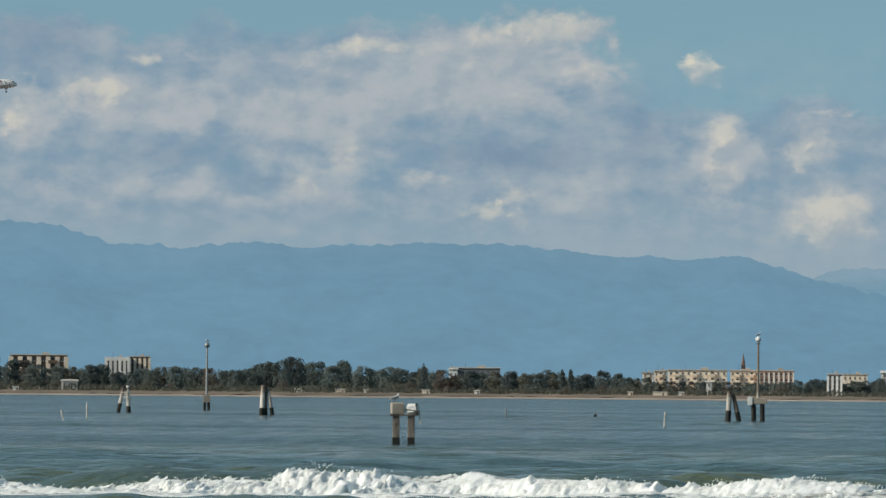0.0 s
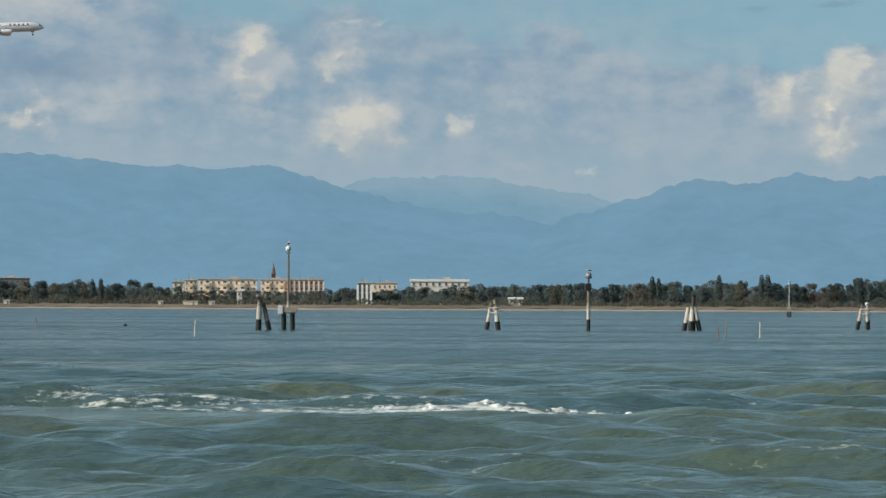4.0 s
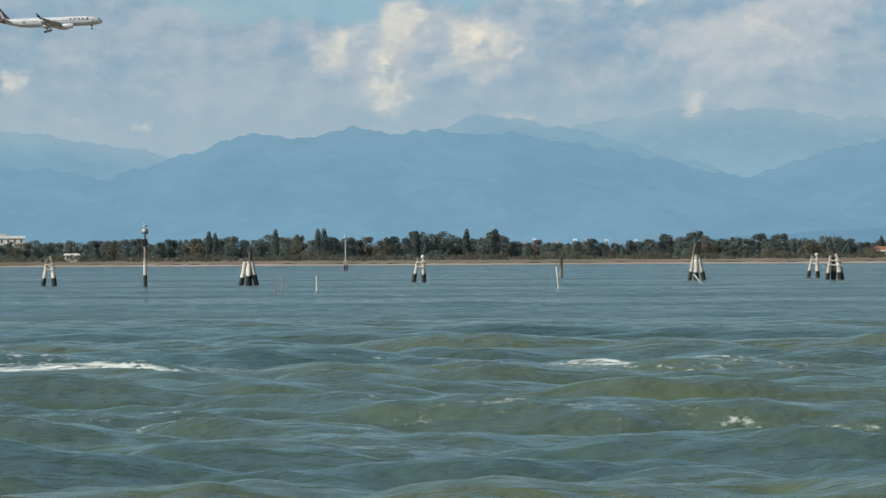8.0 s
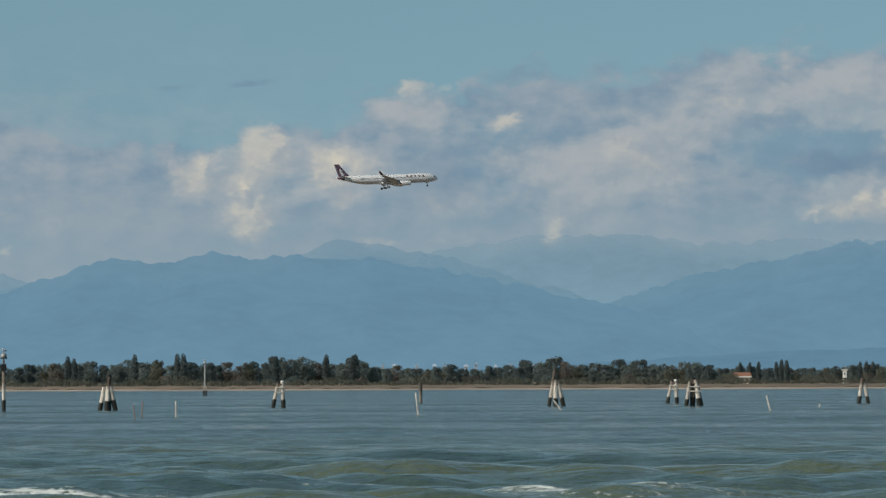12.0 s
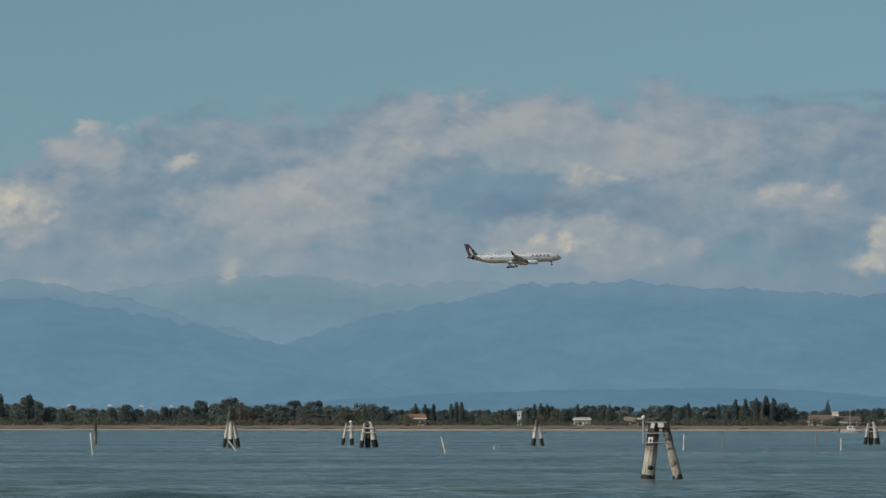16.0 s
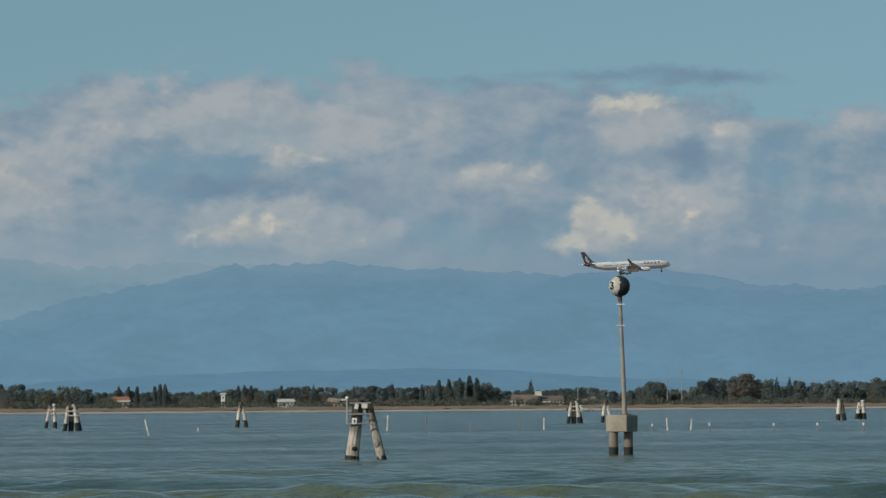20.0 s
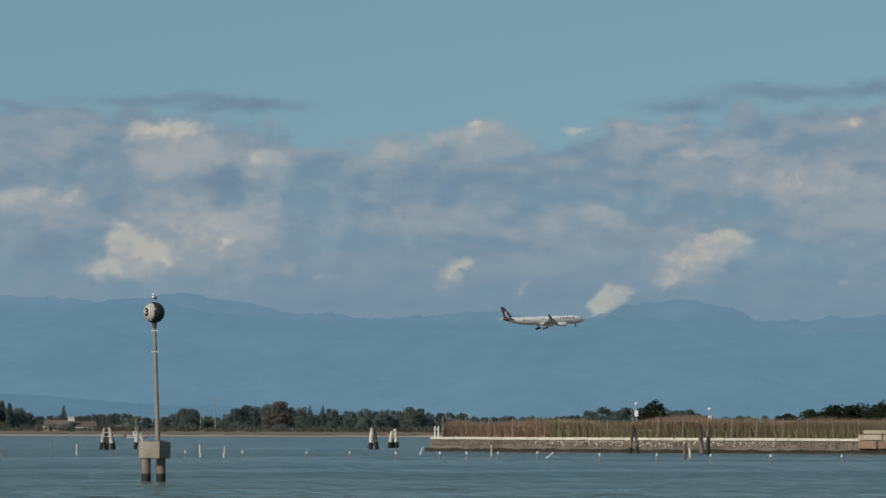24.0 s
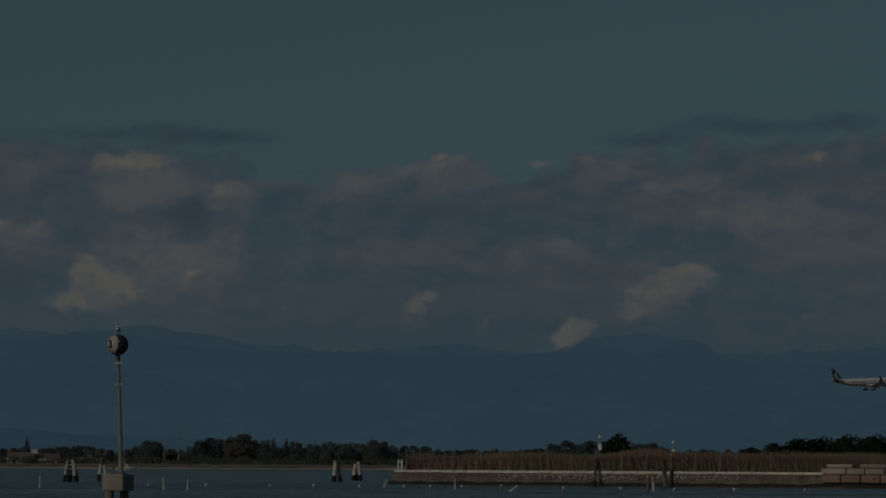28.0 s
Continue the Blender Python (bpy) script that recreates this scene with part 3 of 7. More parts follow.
def water_material():
    """Silty green water, darker and bluer farther out, with wavelet tones in its colour, rippled, with drifting films
    and streaks of foam where the boat's wake ran.
    """
    m = bpy.data.materials.new("lagoon_water")
    m.use_nodes = True
    n = Net(m.node_tree)
    shader = m.node_tree.nodes["Principled BSDF"]
    place = n.node("ShaderNodeTexCoord").outputs["Object"]
    at = n.node("ShaderNodeSeparateXYZ", [(0, place)]).outputs
    drawn = n.vec("MULTIPLY", place, (0.85, 1.0, 1.0))
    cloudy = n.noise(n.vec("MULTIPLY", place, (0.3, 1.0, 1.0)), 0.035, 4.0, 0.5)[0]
    water_tone = n.mix(n.ramp(cloudy, 0.35, 0.65), (0.043, 0.082, 0.074, 1), (0.098, 0.115, 0.058, 1))
    # The body colour turns darker and bluer with distance along y.
    water_tone = n.mix(n.ramp(at[1], 105, 260, 0.0, 0.75), water_tone, (0.027, 0.052, 0.055, 1))
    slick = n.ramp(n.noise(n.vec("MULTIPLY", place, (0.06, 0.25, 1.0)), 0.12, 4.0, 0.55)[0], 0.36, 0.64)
    # Wavelet light and dark put into the colour, dashes stretched to fit the view.
    wavelet_dashes = n.ramp(n.noise(n.vec("MULTIPLY", place, (0.9, 0.085, 1.0)), 1.0, 6.0, 0.62)[0], 0.34, 0.66)
    wavelet_tone = n.vec("SCALE", water_tone)
    n.put(wavelet_tone.node.inputs["Scale"], n.math("MULTIPLY_ADD", n.math("SUBTRACT", wavelet_dashes, 0.5), n.ramp(at[1], 90, 220, 0.12, 0.45), 1.0))
    water_tone = wavelet_tone
    ripple = n.noise(drawn, 1.5, 3.0, 0.5)[0]
    chop = n.noise(n.vec("ADD", drawn, (40, 7, 0)), 0.25, 4.0, 0.6)[0]
    fret = n.noise(n.vec("ADD", drawn, (3, 90, 0)), 4.5, 4.0, 0.65)[0]
    height = n.math("ADD", n.math("MULTIPLY", ripple, 0.62), n.math("MULTIPLY", chop, 0.3))
    height = n.math("ADD", height, n.math("MULTIPLY", fret, 0.05))
    b = n.node("ShaderNodeBump", [(0, n.ramp(at[1], 80, 210, 0.42, 0.75)), (1, 0.85)])
    n.put(b.inputs["Height"], height)

    # foam: long streaks broken by lacy holes, gathered on the track of the wake
    winding = n.math("ADD", at[1], n.math("MULTIPLY", n.math("SUBTRACT", n.noise(n.vec("MULTIPLY", place, (1, 0.2, 1)), 0.07, 2.0, 0.5)[0], 0.5), 9.0))

    def track(y, half, x0, x1, soft, weight):
        across = n.ramp(n.math("ABSOLUTE", n.math("SUBTRACT", winding, y)), 0.0, half, 1.0, 0.0)
        reach = n.math("MULTIPLY", n.ramp(at[0], x0 - soft, x0 + soft), n.ramp(at[0], x1 - soft, x1 + soft, 1.0, 0.0))
        return n.math("MULTIPLY", n.math("MULTIPLY", across, reach), weight)

    wake = n.math("ADD", track(118.5, 6.0, -60, -15, 4, 0.5), track(113.0, 5.5, -18, 2, 4, 0.75))
    wake = n.math("ADD", wake, track(122.5, 4.0, -16, 0, 4, 0.3))
    wake = n.math("ADD", wake, track(76.0, 12.0, -14, 5, 5, 0.13))
    streak = n.noise(n.vec("MULTIPLY", place, (0.36, 1.0, 1.0)), 0.7, 7.0, 0.7)[0]
    lace = n.noise(n.vec("MULTIPLY", place, (0.8, 0.7, 1.0)), 3.6, 5.0, 0.7)[0]
    froth = n.math("ADD", wake, n.math("ADD", n.math("MULTIPLY", n.math("SUBTRACT", streak, 0.5), 2.6), n.math("MULTIPLY", n.math("SUBTRACT", lace, 0.5), 2.9)))
    froth = n.math("MULTIPLY", n.ramp(froth, 0.4, 1.05), n.ramp(wake, 0.02, 0.2))
    n.put(shader.inputs["Base Color"], n.mix(froth, water_tone, (0.80, 0.81, 0.76, 1)))
    n.put(shader.inputs["Roughness"], n.math("ADD", n.math("MULTIPLY_ADD", froth, 0.6, 0.07), n.math("ADD", n.math("MULTIPLY", wavelet_dashes, 0.08), n.math("MULTIPLY", slick, 0.1))))
    shader.inputs["IOR"].default_value = 1.33
    n.put(shader.inputs["Normal"], b.outputs[0])
    return m


WATER = water_material()


# ---- building helpers ----
def part(name, bm, mat, parent=None, label=""):
    """Link a bmesh as one mesh object, under a thing or a part if one is given."""
    me = bpy.data.meshes.new(name)
    bm.to_mesh(me)
    bm.free()
    me.materials.append(mat)
    ob = new(name, me)
    ob.parent = parent
    return tagged(ob, label)


def sheet(name, verts, faces, mat, parent=None, label="", smooth=False):
    me = bpy.data.meshes.new(name)
    me.from_pydata(verts, [], faces)
    if smooth:
        me.shade_smooth()
    me.materials.append(mat)
    ob = new(name, me)
    ob.parent = parent
    return tagged(ob, label)


def thing(name, m, label, category, group=""):
    ob = new(name)
    ob.empty_display_size = 0.2
    ob.matrix_basis = m
    return tagged(ob, label, category, group)


def block(bm, size, m=None, bevel=0.0):
    made = bmesh.ops.create_cube(bm, size=1.0, matrix=(m or Matrix()) @ Matrix.Diagonal((*size, 1)))
    if bevel:
        edges = list({e for v in made["verts"] for e in v.link_edges})
        bmesh.ops.bevel(bm, geom=edges, offset=bevel, segments=1, affect="EDGES")
    return bm


def rod(bm, a, b, r0, r1, sides=10, rings=1, rough=0.0, rng=random):
    """A tapering round bar from a to b, uneven if rough."""
    a, b = Vector(a), Vector(b)
    axis = (b - a).normalized()
    side = axis.orthogonal().normalized()
    other = axis.cross(side)
    loops = []
    for i in range(rings + 1):
        f = i / rings
        c = a.lerp(b, f)
        loop = []
        for k in range(sides):
            t = 2 * math.pi * k / sides
            r = (r0 + (r1 - r0) * f) * (1 + rng.uniform(-rough, rough))
            loop.append(bm.verts.new(c + (side * math.cos(t) + other * math.sin(t)) * r))
        loops.append(loop)
    for lo, hi in zip(loops, loops[1:]):
        for k in range(sides):
            bm.faces.new((lo[k], lo[(k + 1) % sides], hi[(k + 1) % sides], hi[k]))
    bm.faces.new(loops[0][::-1]), bm.faces.new(loops[-1])
    return bm


def loft(rows, sides=24):
    """A body of round sections along x: rows of x, y, z, half width, half height."""
    bm = bmesh.new()
    loops = []
    for x, y, z, ry, rz in rows:
        loops.append([bm.verts.new((x, y + ry * math.sin(2 * math.pi * k / sides), z + rz * math.cos(2 * math.pi * k / sides))) for k in range(sides)])
    for lo, hi in zip(loops, loops[1:]):
        for k in range(sides):
            bm.faces.new((lo[k], hi[k], hi[(k + 1) % sides], lo[(k + 1) % sides]))
    bm.faces.new(loops[0]), bm.faces.new(loops[-1][::-1])
    bmesh.ops.recalc_face_normals(bm, faces=bm.faces)
    for f in bm.faces:
        f.smooth = len(f.verts) == 4
    return bm


def ball(bm, centre, r, squash=1.0, detail=3):
    bmesh.ops.create_icosphere(bm, subdivisions=detail, radius=r, matrix=Matrix.Translation(centre) @ Matrix.Diagonal((1, 1, squash, 1)))
    for f in bm.faces:
        f.smooth = True
    return bm


# ---- water: one sheet to the horizon, with its waves on it ----
wave_rng = np.random.default_rng(5)
WAVES = []  # length, direction, phase, height
for i in range(42):
    length = 0.75 * 1.075 ** i
    WAVES.append((length, math.pi * 1.5 + wave_rng.normal(0.12, 0.85 if length < 5 else 0.5), wave_rng.uniform(0, 6.28), 0.0125 * length ** 0.62 * wave_rng.uniform(0.6, 1.3) * (0.55 if length < 4.5 else 1.15)))


def swell(x, y, step):
    """Height of the water at x, y, where waves too short for a mesh of that step are left out."""
    z = 0
    for length, way_, start, size in WAVES:
        phase = 2 * math.pi / length * (x * math.cos(way_) + y * math.sin(way_)) + start
        z = z + size * (np.sin(phase) + 0.2 * np.sin(2 * phase + 1.57)) * np.clip(length / (3.0 * step) - 0.4, 0, 1)
    return z


def calm(r):
    """Wave height by distance from the eye: full in the stirred near water, lowered farther off to fit the camera's
    view.
    """
    return 0.24 + 1.0 * np.exp(-(np.maximum(r - 110, 0) / 60) ** 2)


def hush(x, y):
    """Flattens the waves before the breaking wake, shaped to fit the camera's view so that none hides the foam."""
    r = np.hypot(x, y)
    west = 1 / (1 + np.exp((np.degrees(np.arctan2(x, y)) + 5.0) / 0.8))
    return 1 - 0.8 * west * np.exp(-((r - 112.0) / 9.0) ** 2)


def mesh_step(r):
    return max(max(0.2, r * 0.0036), r * radians(0.1))


def water_sheet():
    columns = np.concatenate([np.arange(-180, -24, 6.0), np.arange(-22, 27, 0.1), np.arange(30, 180, 6.0)])
    rings = [6.0, 12.0, 18.0, 24.0, 30.0, 36.0]
    while rings[-1] < 640:
        rings.append(rings[-1] + max(0.2, rings[-1] * 0.0036))
    while rings[-1] < 4900:
        rings.append(rings[-1] * 1.05)
    rings = np.array(rings)
    a = np.radians(columns)
    x, y = np.outer(rings, np.sin(a)), np.outer(rings, np.cos(a))
    step = np.maximum(np.gradient(rings)[:, None], rings[:, None] * np.radians(0.1))
    z = swell(x, y, step) * calm(rings[:, None]) * hush(x, y)
    z *= np.clip((rings[:, None] - 20) / 30, 0, 1) * np.where((columns > -21.9) & (columns < 26.5), 1.0, 0.0)[None, :]
    n, m = x.shape
    verts = np.stack([x.ravel(), y.ravel(), z.ravel()], 1)
    i, j = np.meshgrid(np.arange(n - 1), np.arange(m), indexing="ij")
    q = (j + 1) % m
    faces = np.stack([i * m + j, (i + 1) * m + j, (i + 1) * m + q, i * m + q], -1).reshape(-1, 4)
    me = bpy.data.meshes.new("water")
    me.vertices.add(len(verts) + 1)
    me.vertices.foreach_set("co", np.concatenate([verts, [[0, 0, 0]]]).ravel())
    tri = [(len(verts), k, (k + 1) % m) for k in range(m)]
    loops = np.concatenate([faces.ravel(), np.array(tri).ravel()])
    starts = np.concatenate([np.arange(len(faces)) * 4, len(faces) * 4 + np.arange(m) * 3])
    me.loops.add(len(loops))
    me.loops.foreach_set("vertex_index", loops)
    me.polygons.add(len(starts))
    me.polygons.foreach_set("loop_start", starts)
    me.update(calc_edges=True)
    me.validate()
    me.shade_smooth()
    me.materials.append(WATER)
    ob = new("water", me)
    return tagged(ob, "choppy green-blue lagoon water with short waves", "water", kind="structure")


water = water_sheet()


# ---- far shore: a low mudflat, then marsh grass that runs back to the hills ----
def far_shore():
    bearings = np.arange(-40, 44.01, 0.1)
    shelf = [(0, -0.6), (5, 0.06), (11, 0.3), (24, 0.42)]
    verts, faces = [], []
    for b in bearings:
        edge = 1330 + 35 * noise.noise((b * 0.35, 3, 0)) + 9 * noise.noise((b * 2.3, 7, 0))
        for out, z in shelf:
            verts.append(spot(b, edge + out, z + 0.16 * noise.noise((b * 3.1, out, 2)) * (z > 0)))
    m = len(shelf)
    for i in range(len(bearings) - 1):
        for j in range(m - 1):
            faces.append((i * m + j, (i + 1) * m + j, (i + 1) * m + j + 1, i * m + j + 1))
    tagged(sheet("shore_bank", verts, faces, SAND, smooth=True), "pale tan mudflat bank along the far shore", "shore", kind="structure")
    verts, faces = [], []
    for b in bearings:
        edge = 1352 + 35 * noise.noise((b * 0.35, 3, 0)) + 9 * noise.noise((b * 2.3, 7, 0))
        for out, z in [(0, 0.5), (6, 1.1), (40, 1.35), (200, 1.4), (3560, 1.5)]:
            verts.append(spot(b, edge + out, z + (0.35 * noise.noise((b * 9, out * 0.1, 5)) if out < 50 else 0)))
    m = 5
    for i in range(len(bearings) - 1):
        for j in range(m - 1):
            faces.append((i * m + j, (i + 1) * m + j, (i + 1) * m + j + 1, i * m + j + 1))
    tagged(sheet("ground", verts, faces, MEADOW, smooth=True), "flat marsh ground with dry brown grass", "ground", kind="structure")


far_shore()


# ---- mountains, range behind range ----
def mountain_range(summits, distance, mat, label, depth=260.0, rough=1.0, seed=0):
    """A range by its summits and saddles (bearing, rise of the crest), with spurs and gullies running down to the plain."""
    bs = np.array([s[0] for s in summits])
    es = np.array([s[1] for s in summits])
    cols = np.arange(bs[0], bs[-1] + 0.001, 0.04)
    crest = np.interp(cols, bs, es)
    kernel = np.hanning(9)
    crest = np.convolve(np.pad(crest, 4, mode="edge"), kernel / kernel.sum(), mode="valid")
    rows = 14
    verts, faces = [], []
    for i, b in enumerate(cols):
        plain = 2.6 + distance * math.tan(radians(crest[i]))
        top = 2.6 + distance * math.tan(radians(crest[i])) + rough * (5.0 * noise.noise((b * 2.2, seed, 0)) + 3.0 * noise.noise((b * 7.0, seed, 3)) + 1.3 * noise.noise((b * 17.0, seed, 6)))
        for j in range(rows + 2):
            f = min(j / rows, 1.0)
            d = distance - depth * (1 - f) + (120 if j > rows else 0)
            spur = 16 * rough * noise.noise((b * 0.9 + f * 1.8, f * 2.6, seed + 9)) + 5 * noise.noise((b * 1.6 - f * 2.5, f * 5.0, seed + 4))
            z = (plain + (top - plain) * f ** 6) * (f ** 0.85) if j <= rows else -5.0
            verts.append(spot(b, d + spur * (1 - f) * 4 * f, z))
    m = rows + 2
    for i in range(len(cols) - 1):
        for j in range(m - 1):
            faces.append((i * m + j, (i + 1) * m + j, (i + 1) * m + j + 1, i * m + j + 1))
    ob = sheet("backdrop_mountains", verts, faces, mat, smooth=True)
    share = ob.data.attributes.new("height_share", "FLOAT", "POINT")
    share.data.foreach_set("value", np.tile(np.minimum(np.arange(m) / rows, 1.0), len(cols)).astype(np.float32))
    return tagged(ob, label, "mountains", kind="structure")


# The second tint of each range is its haze, given off as glow.
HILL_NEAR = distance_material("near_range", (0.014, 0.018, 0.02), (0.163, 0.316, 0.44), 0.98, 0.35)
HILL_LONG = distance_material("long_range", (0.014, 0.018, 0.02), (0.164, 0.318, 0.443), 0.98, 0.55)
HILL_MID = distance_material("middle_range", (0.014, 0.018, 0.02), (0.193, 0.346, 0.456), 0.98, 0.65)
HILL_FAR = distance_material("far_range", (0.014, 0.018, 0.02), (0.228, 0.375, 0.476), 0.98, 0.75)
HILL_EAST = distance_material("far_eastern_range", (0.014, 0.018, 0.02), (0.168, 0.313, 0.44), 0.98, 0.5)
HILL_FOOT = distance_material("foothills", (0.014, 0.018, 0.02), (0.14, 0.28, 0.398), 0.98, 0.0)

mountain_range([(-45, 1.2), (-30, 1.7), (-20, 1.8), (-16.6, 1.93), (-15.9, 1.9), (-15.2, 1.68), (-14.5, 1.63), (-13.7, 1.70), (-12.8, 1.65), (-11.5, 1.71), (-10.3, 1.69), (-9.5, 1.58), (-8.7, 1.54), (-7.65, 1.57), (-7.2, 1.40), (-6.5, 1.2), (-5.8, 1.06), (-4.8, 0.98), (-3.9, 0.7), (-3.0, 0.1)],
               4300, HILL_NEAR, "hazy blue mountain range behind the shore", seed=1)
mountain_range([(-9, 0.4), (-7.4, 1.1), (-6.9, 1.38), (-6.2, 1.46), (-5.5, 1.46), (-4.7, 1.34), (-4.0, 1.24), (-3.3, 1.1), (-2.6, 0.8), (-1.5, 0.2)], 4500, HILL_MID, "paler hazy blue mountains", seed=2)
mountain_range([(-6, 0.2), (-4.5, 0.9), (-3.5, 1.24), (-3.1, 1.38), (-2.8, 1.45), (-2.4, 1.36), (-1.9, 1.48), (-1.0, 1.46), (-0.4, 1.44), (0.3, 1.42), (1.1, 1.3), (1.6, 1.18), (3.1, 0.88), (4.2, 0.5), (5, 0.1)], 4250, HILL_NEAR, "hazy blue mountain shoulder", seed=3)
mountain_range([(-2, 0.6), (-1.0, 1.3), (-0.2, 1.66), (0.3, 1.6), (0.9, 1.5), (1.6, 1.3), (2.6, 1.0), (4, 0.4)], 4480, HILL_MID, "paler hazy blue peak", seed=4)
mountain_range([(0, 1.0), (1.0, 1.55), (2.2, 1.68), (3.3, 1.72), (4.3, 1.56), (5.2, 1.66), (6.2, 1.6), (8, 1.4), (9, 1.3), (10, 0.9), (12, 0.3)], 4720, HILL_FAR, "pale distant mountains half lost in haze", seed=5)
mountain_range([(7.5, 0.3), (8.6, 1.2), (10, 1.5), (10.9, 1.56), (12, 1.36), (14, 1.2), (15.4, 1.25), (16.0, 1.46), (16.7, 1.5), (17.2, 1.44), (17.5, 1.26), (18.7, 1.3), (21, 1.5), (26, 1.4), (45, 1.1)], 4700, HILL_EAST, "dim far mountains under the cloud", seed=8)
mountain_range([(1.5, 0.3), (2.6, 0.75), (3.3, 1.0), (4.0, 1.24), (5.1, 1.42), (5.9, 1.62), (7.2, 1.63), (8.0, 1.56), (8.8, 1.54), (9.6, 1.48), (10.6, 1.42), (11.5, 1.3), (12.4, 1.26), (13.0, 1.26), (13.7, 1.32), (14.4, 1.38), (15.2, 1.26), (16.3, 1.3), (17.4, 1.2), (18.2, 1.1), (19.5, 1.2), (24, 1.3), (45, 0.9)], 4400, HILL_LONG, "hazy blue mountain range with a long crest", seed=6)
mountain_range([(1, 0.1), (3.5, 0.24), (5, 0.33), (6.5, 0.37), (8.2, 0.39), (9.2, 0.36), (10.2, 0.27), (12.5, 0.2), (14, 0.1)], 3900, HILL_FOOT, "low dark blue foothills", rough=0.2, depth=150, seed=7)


# ---- the aircraft ----
def aerofoil(sections, mat, name, parent, thick=0.11, label=""):
    """A wing by sections (x of the leading edge, y, z, chord), lofted with rounded nose and thin tail."""
    bm = bmesh.new()
    outline = [(0.0, 0.0), (0.05, 0.5), (0.2, 0.9), (0.4, 1.0), (0.7, 0.55), (1.0, 0.03)]
    shape = outline + [(u, -0.6 * v) for u, v in outline[-2:0:-1]]
    loops = []
    for x, y, z, chord, *lift in sections:
        t = thick * chord * 0.5
        loops.append([bm.verts.new((x - u * chord, y, z + v * t)) for u, v in shape])
    n = len(shape)
    for lo, hi in zip(loops, loops[1:]):
        for k in range(n):
            bm.faces.new((lo[k], hi[k], hi[(k + 1) % n], lo[(k + 1) % n]))
    bm.faces.new(loops[0]), bm.faces.new(loops[-1])
    bmesh.ops.recalc_face_normals(bm, faces=bm.faces)
    for f in bm.faces:
        f.smooth = True
    return part(name, bm, mat, parent, label)


def upright(sections, mat, name, parent, thick=0.1, label=""):
    """A fin: sections (x of the leading edge, z, chord) around the plane y = 0."""
    bm = bmesh.new()
    outline = [(0.0, 0.0), (0.06, 0.5), (0.3, 1.0), (0.7, 0.6), (1.0, 0.04)]
    shape = outline + [(u, -v) for u, v in outline[-1:0:-1]]
    loops = [[bm.verts.new((x - u * c, v * thick * c * 0.5, z)) for u, v in shape] for x, z, c in sections]
    n = len(shape)
    for lo, hi in zip(loops, loops[1:]):
        for k in range(n):
            bm.faces.new((lo[k], hi[k], hi[(k + 1) % n], lo[(k + 1) % n]))
    bm.faces.new(loops[0]), bm.faces.new(loops[-1])
    bmesh.ops.recalc_face_normals(bm, faces=bm.faces)
    return part(name, bm, mat, parent, label)


def wheel_pair(parent, x, y, z, r, gap):
    for s in (-1, 1):
        bm = rod(bmesh.new(), (x, y + s * gap - 0.22, z), (x, y + s * gap + 0.22, z), r, r, 16)
        wheel = part("wheel", bm, BLACK, parent)
        part("hub", rod(bmesh.new(), (x, y + s * gap - 0.25, z), (x, y + s * gap + 0.25, z), r * 0.45, r * 0.45, 12), GALVANISED, wheel)


